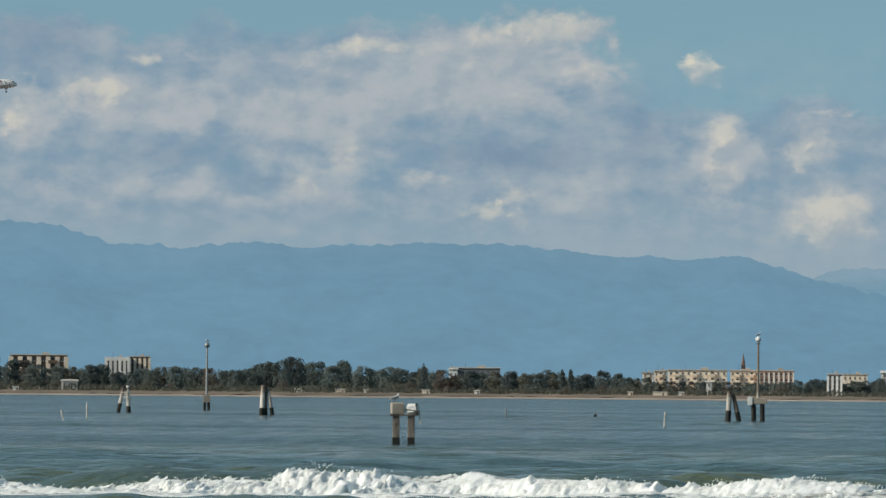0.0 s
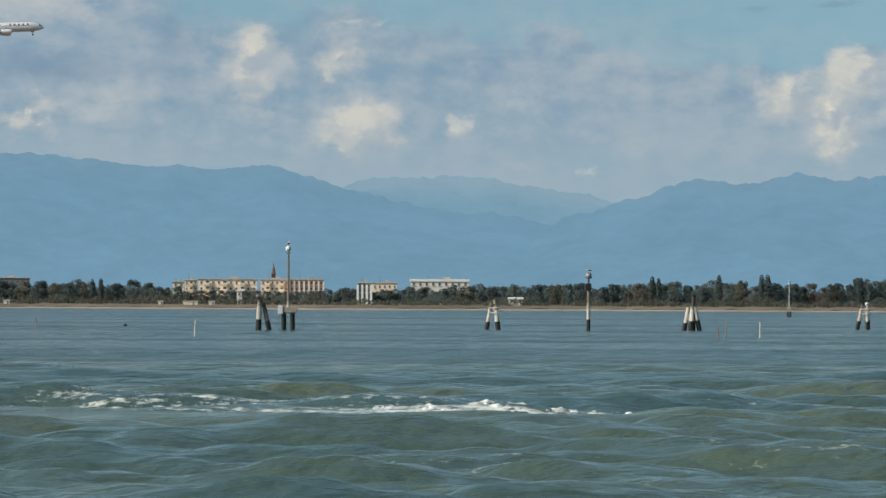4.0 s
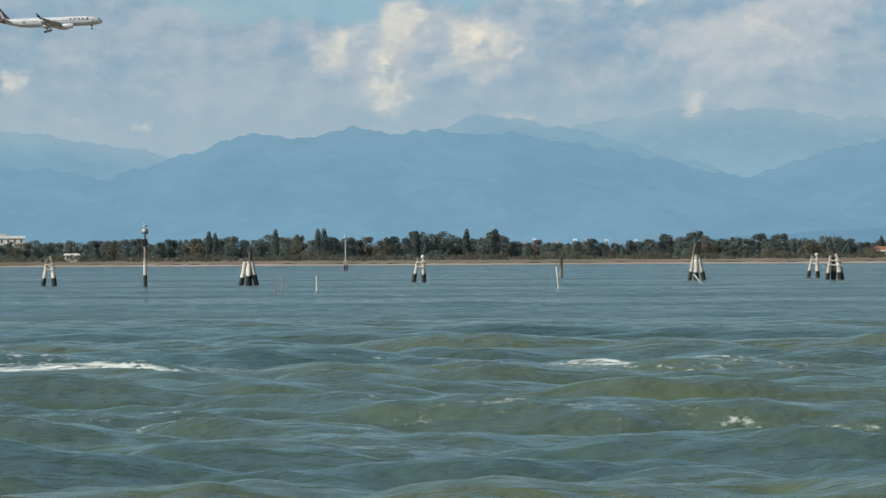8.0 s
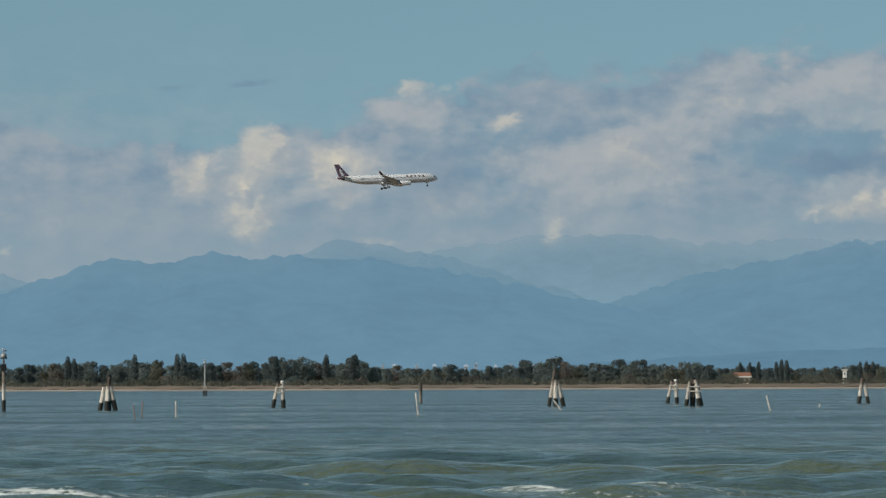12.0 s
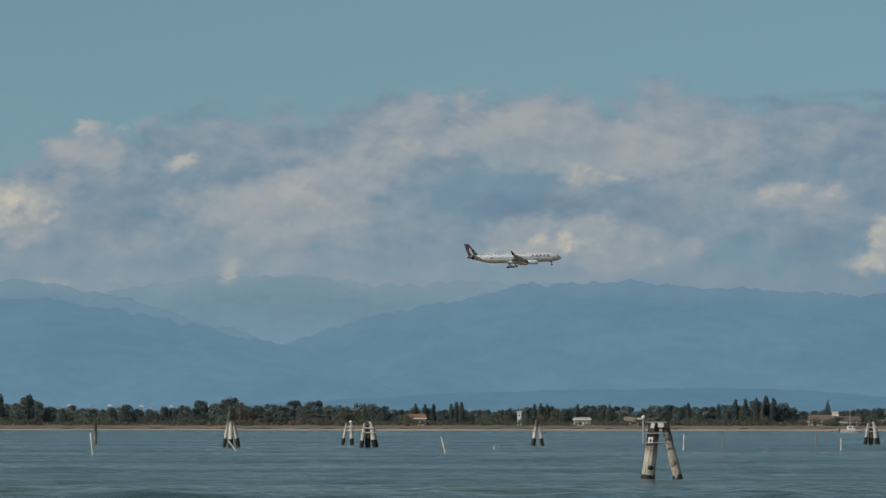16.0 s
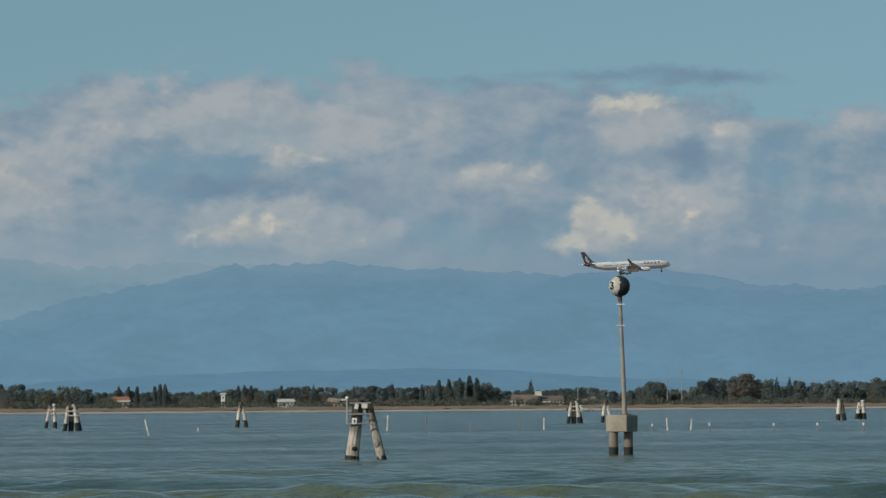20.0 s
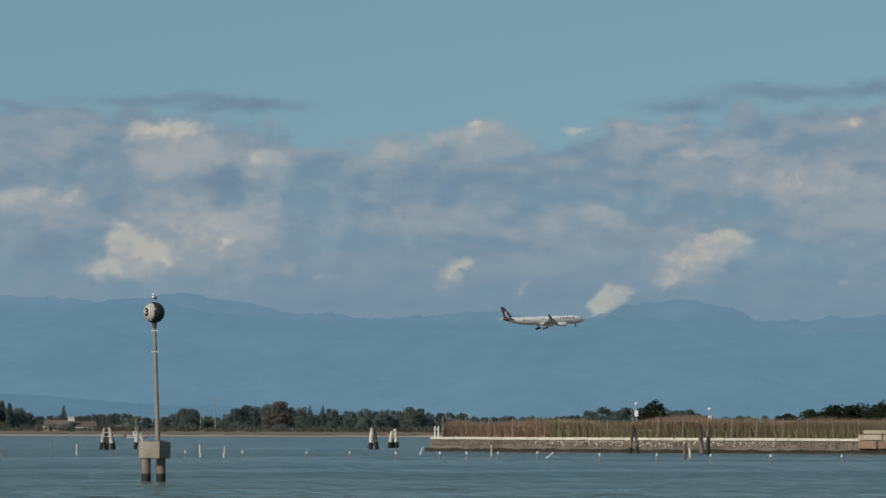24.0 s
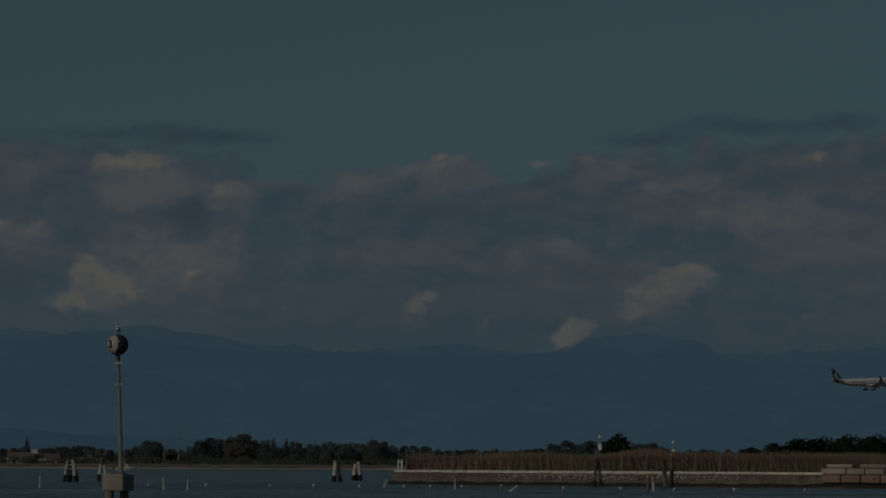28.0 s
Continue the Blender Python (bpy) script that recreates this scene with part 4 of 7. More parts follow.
def airliner():
    jet = thing("airliner", Matrix(), "white twin-engined airliner with a maroon tail, wheels down to land", "aircraft")
    top = [(0.0, -0.75, 0.08), (-0.5, -0.7, 0.75), (-1.6, -0.5, 1.45), (-3.2, -0.25, 2.05), (-5.2, -0.05, 2.5), (-8.0, 0, 2.78), (-10, 0, 2.82), (-44, 0, 2.82), (-48, 0.18, 2.62), (-52, 0.55, 2.2), (-56, 1.0, 1.6), (-60, 1.45, 0.9), (-62.6, 1.7, 0.4), (-63.4, 1.75, 0.12)]
    part("fuselage", loft([(x, 0, z, r, r) for x, z, r in top], 28), SKIN, jet)
    # grey underside, a shallow shell just proud of the body
    bm = bmesh.new()
    loops = []
    for x, z, r in top[3:-2]:
        loops.append([bm.verts.new((x, (r + 0.012) * math.sin(t), z - (r + 0.012) * math.cos(t))) for t in np.linspace(-1.02, 1.02, 11)])
    for lo, hi in zip(loops, loops[1:]):
        for k in range(10):
            bm.faces.new((lo[k], lo[k + 1], hi[k + 1], hi[k]))
    for f in bm.faces:
        f.smooth = True
    part("belly", bm, BELLY, jet, "pale grey shell along the underside")
    part("wing_fairing", loft([(-20, 0, -1.9, 0.3, 0.2), (-22, 0, -2.0, 2.2, 1.0), (-26, 0, -2.1, 2.95, 1.35), (-33, 0, -2.1, 2.95, 1.35), (-37, 0, -2.0, 2.0, 0.9), (-39.5, 0, -1.9, 0.3, 0.2)], 20), SKIN, jet, "bright fairing under the wing roots")
    bm = bmesh.new()
    for s in (-1, 1):
        block(bm, (1.5, 0.9, 0.55), pose(-2.35, s * 0.95, 0.62, 0, 24, -s * 28))
    part("cockpit_window", bm, PANE, jet, "dark flight deck windows")
    window_bm = block(bmesh.new(), (0.3, 0.06, 0.42))
    window_me = bpy.data.meshes.new("cabin_window")
    window_bm.to_mesh(window_me), window_bm.free()
    window_me.materials.append(PANE)
    for s in (-1, 1):
        wing = aerofoil([(-21.5, s * 2.2, -1.75, 11.2), (-26.6, s * 9.4, -1.0, 7.6), (-33.5, s * 20, 0.25, 4.6), (-39.2, s * 28.2, 1.45, 2.5), (-40.3, s * 29.2, 1.75, 2.0)], WING, "wing", jet, 0.12, "grey swept wing with flaps down")
        bm = bmesh.new()
        quad = [(-40.3, s * 29.2, 1.7), (-42.3, s * 29.2, 1.7), (-43.5, s * 30.1, 4.0), (-42.6, s * 30.1, 4.0)]
        a = [bm.verts.new(q) for q in quad]
        b = [bm.verts.new((x, y + s * 0.14, z)) for x, y, z in quad]
        bm.faces.new(a), bm.faces.new(b[::-1])
        for k in range(4):
            bm.faces.new((a[k], b[k], b[(k + 1) % 4], a[(k + 1) % 4]))
        bmesh.ops.recalc_face_normals(bm, faces=bm.faces)
        part("winglet", bm, MAROON, wing, "dark upturned winglet")
        bm = bmesh.new()
        for y0, y1, x0, x1, z0, z1 in ((3.2, 9.2, -32.6, -33.8, -2.0, -1.25), (9.6, 19.5, -34.0, -37.9, -1.25, 0.0)):
            v = [bm.verts.new(q) for q in ((x0, s * y0, z0), (x0 - 2.0, s * y0, z0 - 1.1), (x1 - 1.6, s * y1, z1 - 0.9), (x1, s * y1, z1))]
            w = [bm.verts.new(p.co + Vector((0, 0, 0.16))) for p in v]
            bm.faces.new(v), bm.faces.new(w[::-1])
            for k in range(4):
                bm.faces.new((v[k], w[k], w[(k + 1) % 4], v[(k + 1) % 4]))
        bmesh.ops.recalc_face_normals(bm, faces=bm.faces)
        part("flap", bm, WING, wing)
        for y, x in ((12.5, -35.0), (16.2, -36.5), (20.0, -38.0)):
            part("flap_fairing", rod(bmesh.new(), (x + 2.2, s * y, -1.2 + y * 0.045), (x - 2.2, s * y, -1.7 + y * 0.045), 0.32, 0.12, 8), WING, wing)
        engine = part("engine", loft([(-19.2, s * 9.4, -3.0, 1.25, 1.25), (-19.5, s * 9.4, -3.0, 1.38, 1.38), (-21.5, s * 9.4, -3.0, 1.48, 1.48), (-24.2, s * 9.4, -2.95, 1.3, 1.3), (-25.6, s * 9.4, -2.95, 1.05, 1.05)], 24), SKIN, jet)
        part("intake", loft([(-19.16, s * 9.4, -3.0, 1.1, 1.1), (-19.3, s * 9.4, -3.0, 1.15, 1.15)], 24), BLACK, engine)
        part("exhaust_cone", loft([(-25.4, s * 9.4, -2.95, 0.8, 0.8), (-26.8, s * 9.4, -2.9, 0.55, 0.55), (-28.0, s * 9.4, -2.9, 0.1, 0.1)], 16), GALVANISED, engine)
        bm = block(bmesh.new(), (5.5, 0.4, 1.3), pose(-24.2, s * 9.4, -1.65, 0, -8, 0), 0.1)
        part("pylon", bm, WING, engine)
        aerofoil([(-54.2, s * 0.9, 1.35, 6.2), (-60.6, s * 9.6, 2.15, 2.4)], WING, "tailplane", jet, 0.1, "grey tailplane")
        bogie = part("main_gear", rod(bmesh.new(), (-32.4, s * 5.3, -2.2), (-32.8, s * 5.3, -5.2), 0.28, 0.2, 10), GALVANISED, jet)
        part("gear_beam", rod(bmesh.new(), (-31.8, s * 5.3, -5.05), (-33.8, s * 5.3, -5.45), 0.17, 0.17, 8), GALVANISED, bogie)
        part("gear_brace", rod(bmesh.new(), (-32.6, s * 5.3, -4.0), (-32.2, s * 3.0, -2.3), 0.12, 0.12, 8), GALVANISED, bogie)
        part("gear_door", block(bmesh.new(), (2.2, 0.08, 1.6), pose(-32.4, s * 6.0, -3.0, 8, 0, 0)), BELLY, bogie)
        wheel_pair(bogie, -31.75, s * 5.3, -5.05, 0.7, 0.7)
        wheel_pair(bogie, -33.85, s * 5.3, -5.45, 0.7, 0.7)
        # windows and doors, and the line of plain marks that stands for the lettering
        for i in range(62):
            x = -8.6 - i * 0.66
            if abs(x + 22) > 0.8 and abs(x + 40) > 0.8:
                pane = new("cabin_window", window_me)
                pane.parent, pane.matrix_basis = jet, pose(x, s * 2.77, 0.55)
        for x in (-7.2, -22.0, -40.0, -47.4):
            part("cabin_door", block(bmesh.new(), (1.1, 0.05, 1.9), pose(x, s * (2.80 if x > -45 else 2.66), 0.1, 0, 0, 0), 0.02), BELLY, jet)
        for i in range(5):
            x = -9.6 - i * 2.5
            bm = block(bmesh.new(), (1.15, 0.05, 1.3 if i < 1 else 1.1), pose(x, s * 2.52, 1.36, s * 29, 0, 0))
            part("title_bar", bm, TITLE, jet, "maroon bar of the airline title")
    fin = upright([(-54.2, 2.0, 7.0), (-56.4, 4.4, 5.7), (-61.2, 10.0, 2.9)], FIN, "fin", jet, 0.09, "dusky maroon tail fin with a pale emblem")
    for s in (-1, 1):
        bm = bmesh.new()
        edge = [(-58.0, 3.1), (-59.0, 2.7), (-59.9, 3.6), (-60.9, 5.6), (-60.6, 7.4), (-59.8, 6.6), (-59.2, 5.0)]
        v = [bm.verts.new((x, s * 0.42, z)) for x, z in edge]
        w = [bm.verts.new((x, s * 0.02, z)) for x, z in edge]
        bm.faces.new(v)
        for k in range(len(v)):
            bm.faces.new((v[k], w[k], w[(k + 1) % len(v)], v[(k + 1) % len(v)]))
        bmesh.ops.recalc_face_normals(bm, faces=bm.faces)
        part("emblem", bm, BELLY, fin, "pale emblem patch")
    part("apu_panel", loft([(-58.2, 0, 1.25, 1.3, 1.3), (-60, 0, 1.45, 0.93, 0.93), (-62.7, 0, 1.7, 0.43, 0.43)], 20), MAROON, jet, "maroon tail cone")
    nose = part("nose_gear", rod(bmesh.new(), (-6.9, 0, -2.4), (-6.6, 0, -4.7), 0.16, 0.13, 8), GALVANISED, jet)
    part("gear_door", block(bmesh.new(), (1.6, 0.06, 0.9), pose(-6.6, 0.5, -2.95)), BELLY, nose)
    wheel_pair(nose, -6.6, 0, -4.7, 0.52, 0.35)
    return jet


jet = airliner()


# ---- mooring piles, beacons, stakes and floats in the channel ----
def stand(bearing, distance, turn=0.0, z=0.0):
    """The pose of a thing that faces the landing stage."""
    p = spot(bearing, distance, z)
    return pose(*p, 0, 0, -bearing + turn)


def gull(m, scale=1.0):
    bird = thing("gull", m, "white and grey gull standing still", "bird", "gulls on the posts")
    s = scale
    bm = loft([(0.2 * s, 0, 0.24 * s, 0.02, 0.02), (0.13 * s, 0, 0.25 * s, 0.07 * s, 0.075 * s), (0, 0, 0.22 * s, 0.09 * s, 0.095 * s), (-0.15 * s, 0, 0.17 * s, 0.06 * s, 0.055 * s), (-0.27 * s, 0, 0.14 * s, 0.02 * s, 0.012 * s)], 10)
    part("body", bm, GULL_WHITE, bird)
    part("head", ball(bmesh.new(), (0.17 * s, 0, 0.36 * s), 0.06 * s, 1.0, 2), GULL_WHITE, bird)
    part("beak", rod(bmesh.new(), (0.22 * s, 0, 0.355 * s), (0.29 * s, 0, 0.34 * s), 0.016 * s, 0.006 * s, 6), BEAK, bird)
    for y in (-1, 1):
        part("wing", loft([(0.12 * s, y * 0.08 * s, 0.25 * s, 0.012, 0.04 * s), (-0.1 * s, y * 0.09 * s, 0.21 * s, 0.02, 0.06 * s), (-0.32 * s, y * 0.03 * s, 0.15 * s, 0.01, 0.012)], 8), GULL_GREY, bird, "folded grey wing")
        part("leg", rod(bmesh.new(), (0.01, y * 0.03 * s, 0), (0.01, y * 0.03 * s, 0.16 * s), 0.008 * s, 0.008 * s, 5), BEAK, bird)
    return bird


def pile(parent, a, b, r, wet=0.8, tone=None, rng=random, cap=None):
    """One driven trunk, from its foot a at the water to its head b, black with weed below the tide mark."""
    a, b = Vector(a), Vector(b)
    dirn = (b - a) / (b.z - a.z)
    foot = a - dirn * 1.6
    ring = max(5, int((b.z - a.z) * 3))
    trunk = part("post", rod(bmesh.new(), a + dirn * (wet - 0.1), b, r * 1.02, r * 0.82, 12, ring, 0.055, rng), tone or TIMBER, parent)
    part("weed_band", rod(bmesh.new(), foot, a + dirn * wet, r * 1.1, r * 1.07, 12, 5, 0.06, rng), TIMBER_WET, trunk, "black weedy foot of the pile")
    if cap:
        part("cap", rod(bmesh.new(), b - dirn * 0.02, b + dirn * 0.14, r * 0.95, r * 0.6, 12), cap, trunk)
    return trunk


SHAPES = {  # feet and heads of the piles: x, y at the water, x, y at the head, height, radius, tone, cap
    "pair": [(-0.58, 0.1, -0.16, 0.0, 2.45, 0.19, "t", ""), (0.48, 0.0, 0.16, 0.0, 2.7, 0.22, "b", "")],
    "pair_capped": [(-0.62, 0.1, -0.1, 0.0, 2.45, 0.19, "t", "k"), (0.42, 0.0, 0.3, 0.0, 2.5, 0.21, "b", "w")],
    "upright_lean": [(-0.34, 0.0, -0.2, 0.0, 2.55, 0.235, "t", ""), (0.62, 0.2, 0.1, 0.1, 2.35, 0.2, "d", "")],
    "thick_lean": [(-0.36, 0.0, -0.2, 0.0, 2.75, 0.23, "b", ""), (-0.02, 0.25, -0.02, 0.1, 2.8, 0.21, "d", ""), (0.66, 0.1, 0.22, 0.1, 2.45, 0.18, "t", "")],
    "slim_pair": [(-0.36, 0.0, -0.06, 0.0, 2.95, 0.17, "d", ""), (0.42, 0.1, 0.08, 0.1, 2.6, 0.16, "d", "")],
    "trio": [(-0.68, 0.1, -0.3, 0.0, 2.1, 0.2, "b", ""), (-0.05, -0.15, 0.05, 0.0, 2.2, 0.24, "b", ""), (0.72, 0.1, 0.26, 0.0, 2.2, 0.21, "t", ""), (0.1, 0.8, 0.18, 0.2, 3.1, 0.22, "d", "k")],
    "tall_trio": [(-0.72, 0.1, -0.1, 0.0, 3.6, 0.18, "t", ""), (-0.08, -0.1, -0.02, 0.0, 2.6, 0.25, "b", ""), (0.72, 0.1, 0.2, 0.0, 2.3, 0.22, "t", "")],
    "quad": [(-0.72, 0.1, -0.34, 0.0, 2.4, 0.2, "t", ""), (-0.1, 0.5, -0.05, 0.2, 2.65, 0.25, "d", "k"), (0.6, 0.0, 0.2, 0.0, 2.6, 0.24, "b", ""), (0.78, 0.4, 0.35, 0.2, 2.4, 0.19, "d", "")],
    "apex": [(-0.46, 0.0, -0.05, 0.0, 2.7, 0.21, "t", ""), (0.56, 0.1, 0.06, 0.1, 2.6, 0.19, "t", "")],
    "white_dark": [(-0.3, 0.0, -0.08, 0.0, 2.6, 0.27, "b", ""), (0.5, 0.2, 0.12, 0.1, 2.4, 0.24, "d", "")],
    "low_pair": [(-0.5, 0.0, -0.18, 0.0, 2.1, 0.24, "b", ""), (0.46, 0.1, 0.2, 0.0, 2.25, 0.26, "b", "w"), (0.0, 0.8, 0.0, 0.2, 2.2, 0.2, "d", "k")],
}
TONES = {"t": TIMBER, "b": BLEACHED, "d": TIMBER_DARK, "k": BLACK, "w": WHITE, "": None}


def bricola(bearing, distance, shape, bars=True, grow=1.0, seed=0, label=""):
    rng = random.Random(seed)
    base = thing("mooring_post", stand(bearing, distance), label or "leaning timber mooring piles tied at their heads", "mooring post", "mooring pile clusters in the channel")
    heads = []
    for xa, ya, xb, yb, top, r, tone, cap in SHAPES[shape]:
        top *= grow
        pile(base, (xa, ya, 0), (xb, yb, top), r, rng.uniform(0.65, 0.95), TONES[tone], rng, TONES[cap])
        heads.append((xa, xb, top))
    lo, hi = min(heads), max(heads)
    if bars:
        for f in (0.62, 0.8):
            z = f * min(lo[2], hi[2])
            x0, x1 = lo[0] + (lo[1] - lo[0]) * z / lo[2], hi[0] + (hi[1] - hi[0]) * z / hi[2]
            part("tie_bar", rod(bmesh.new(), (x0 - 0.18, -0.27, z), (x1 + 0.18, -0.27, z + rng.uniform(-0.04, 0.04)), 0.055, 0.055, 6), BLEACHED, base, "pale horizontal tie bar")
    band = min(h[2] for h in heads) * 0.93
    part("binding", rod(bmesh.new(), (sum(h[1] for h in heads) / len(heads), 0.05, band - 0.05), (sum(h[1] for h in heads) / len(heads), 0.05, band + 0.05), 0.27, 0.26, 14), IRON, base, "rusty iron binding")
    return base


PILES = [(-15.03, 478, "pair_capped"), (-13.38, 452, "thick_lean"), (-7.91, 418, "upright_lean"), (-5.20, 446, "pair"), (-2.87, 440, "trio"), (-0.86, 474, "pair_capped"),
         (2.39, 484, "tall_trio"), (3.76, 528, "pair_capped"), (4.00, 474, "quad"), (5.98, 519, "apex"), (9.89, 553, "quad"), (10.26, 576, "apex"), (13.00, 586, "white_dark"), (13.24, 626, "low_pair"), (16.06, 497, "slim_pair")]
for i, (b, d, s) in enumerate(PILES):
    bricola(b, d, s, bars=s in ("pair_capped", "quad", "pair", "low_pair"), grow=1.0, seed=i)


def near_bricola(bearing, distance):
    rng = random.Random(77)
    base = thing("mooring_post", stand(bearing, distance), "two stout weathered mooring piles with iron bars and small white signs", "mooring post", "mooring pile clusters in the channel")
    pile(base, (-0.52, 0, 0), (-0.2, 0, 2.72), 0.3, 0.18, TIMBER_NEAR, rng)
    pile(base, (0.84, 0.1, 0), (0.2, 0.12, 2.68), 0.21, 0.16, TIMBER_NEAR, rng)
    part("worn_patch", ball(bmesh.new(), (-0.42, -0.145, 0.5), 0.18, 0.9, 3), TIMBER_WET, base, "dark gnawed band on the pile")
    part("worn_patch", ball(bmesh.new(), (0.64, 0.0, 0.7), 0.135, 1.7, 3), TIMBER_DARK, base, "dark rotten hollow in the pile")
    for z, x0, x1 in ((2.05, -0.75, 0.4), (1.62, -0.66, 0.55), (2.55, -0.62, 0.35)):
        part("tie_bar", rod(bmesh.new(), (x0, -0.33, z), (x1, -0.33, z), 0.035, 0.035, 6), GALVANISED, base, "grey iron bar")
    part("bracket", rod(bmesh.new(), (-0.72, -0.3, 1.6), (-0.72, -0.3, 2.75), 0.05, 0.05, 6), GALVANISED, base)
    part("bracket_cap", ball(bmesh.new(), (-0.72, -0.3, 2.78), 0.09, 1.0, 2), WHITE, base)
    part("sign_arm", rod(bmesh.new(), (-1.2, -0.3, 2.62), (-0.4, -0.3, 2.66), 0.04, 0.04, 6), IRON, base)
    part("lamp_box", block(bmesh.new(), (0.62, 0.25, 0.24), pose(-1.3, -0.3, 2.66, 0, 8, 0), 0.06), BLEACHED, base, "pale weathered lamp box on an arm")
    for x, z, w, h, tilt in ((0.06, 2.42, 0.26, 0.2, 0), (-0.3, 2.4, 0.17, 0.24, 12), (-0.4, 1.74, 0.22, 0.28, 4)):
        part("sign", block(bmesh.new(), (w, 0.03, h), pose(x, -0.36, z, 0, tilt, 0), 0.008), WHITE, base, "small white sign plate")
    part("sign_mark", block(bmesh.new(), (0.07, 0.012, 0.13), pose(-0.4, -0.382, 1.73, 0, 4, 0)), BLACK, base)


near_bricola(7.41, 221)


def gantry_light(bearing, distance):
    """The near beacon: two concrete piles, a cap block, a tall pole and a painted ball."""
    rng = random.Random(12)
    base = thing("beacon", stand(bearing, distance), "tall beacon pole with a dark painted ball on a concrete block", "beacon", "beacons along the channel")
    for x, y in ((-0.34, -0.1), (0.36, 0.1)):
        leg = part("concrete_pile", rod(bmesh.new(), (x, y, 0.36), (x, y, 1.12), 0.215, 0.21, 16, 3, 0.01, rng), SHADED_LEG, base, "brown concrete pile, its colour darkened for the shade under the cap")
        part("weed_band", rod(bmesh.new(), (x, y, -1.5), (x, y, 0.38), 0.228, 0.224, 16, 4, 0.03, rng), TIMBER_WET, leg, "dark weedy foot of the pile")
    part("cap_block", block(bmesh.new(), (1.12, 1.1, 0.8), pose(0.06, 0, 1.5, 0, 0, -29), 0.03), CONCRETE, base, "stained concrete cap block")
    pole = part("pole", rod(bmesh.new(), (0.2, 0, 1.9), (0.02, 0, 7.5), 0.125, 0.075, 12, 6), POLE_BROWN, base)
    part("foot_plate", block(bmesh.new(), (0.5, 0.5, 0.05), pose(0.2, 0, 1.925, 0, 0, -29), 0.01), IRON, pole)
    for z in (6.15, 7.15):
        part("bracket", rod(bmesh.new(), (-0.16, -0.06, z), (0.22, -0.06, z), 0.028, 0.028, 6), WHITE, pole, "pale bracket")
    head = part("ball", ball(bmesh.new(), (0, 0, 8.02), 0.5, 1.0, 4), BALL_DARK, base, "black daymark ball with a pale panel")
    # Paler cap with a ragged edge over the left front of the ball.
    bm = bmesh.new()
    bmesh.ops.create_uvsphere(bm, u_segments=40, v_segments=24, radius=0.506, matrix=Matrix.Translation((0, 0, 8.02)))
    sideways = Vector((-0.84, -0.52, 0.1)).normalized()
    drop = [v for v in bm.verts if (v.co - Vector((0, 0, 8.02))).normalized().dot(sideways) < 0.42 + 0.12 * noise.noise(v.co * 9)]
    bmesh.ops.delete(bm, geom=drop, context="VERTS")
    for f in bm.faces:
        f.smooth = True
    part("painted_panel", bm, BALL_PALE, head, "pale panel on the left front of the ball")
    curve = bpy.data.curves.new("numeral", "FONT")
    curve.body, curve.size, curve.extrude, curve.align_x, curve.align_y = "3", 0.5, 0.008, "CENTER", "CENTER"
    curve.offset = 0.012
    curve.materials.append(BLACK)
    mark = new("numeral", curve)
    mark.parent = head
    front = Vector((-0.72, -0.7, 0.02)).normalized()
    mark.matrix_basis = Matrix.Translation(Vector((0, 0, 8.02)) + front * 0.515) @ front.to_track_quat("Z", "Y").to_matrix().to_4x4()
    tagged(mark, "black numeral on the pale panel")
    part("neck", rod(bmesh.new(), (0.02, 0, 7.28), (0.0, 0, 7.6), 0.1, 0.12, 10), IRON, head)
    bird = gull(stand(bearing, distance, 255, 8.52), 0.95)
    return base


gantry_light(10.43, 232)


def boxed_beacon(bearing, distance):
    base = thing("beacon", stand(bearing, distance), "white beacon pole and globe lamp on two dark piles", "beacon", "beacons along the channel")
    for x in (-0.38, 0.38):
        pile(base, (x, 0, 0), (x, 0, 1.55), 0.2, 1.35, TIMBER_DARK)
    part("cap_block", block(bmesh.new(), (1.25, 0.7, 0.5), pose(0.15, 0, 1.75), 0.03), CONCRETE, base)
    part("lamp_box", block(bmesh.new(), (0.42, 0.45, 0.75), pose(-0.68, -0.2, 1.75), 0.03), WHITE, base, "white equipment box")
    part("pole", rod(bmesh.new(), (0, 0, 2.0), (0, 0, 6.9), 0.13, 0.085, 12, 4), BLEACHED, base)
    lamp = part("globe", ball(bmesh.new(), (0, 0, 7.1), 0.24, 1.0, 3), WHITE, base, "pale globe lamp")
    part("bracket", rod(bmesh.new(), (-0.2, 0, 6.7), (0.2, 0, 6.7), 0.04, 0.04, 6), IRON, lamp)
    gull(stand(bearing, distance, 20, 7.34), 0.9)


boxed_beacon(-7.605, 425)


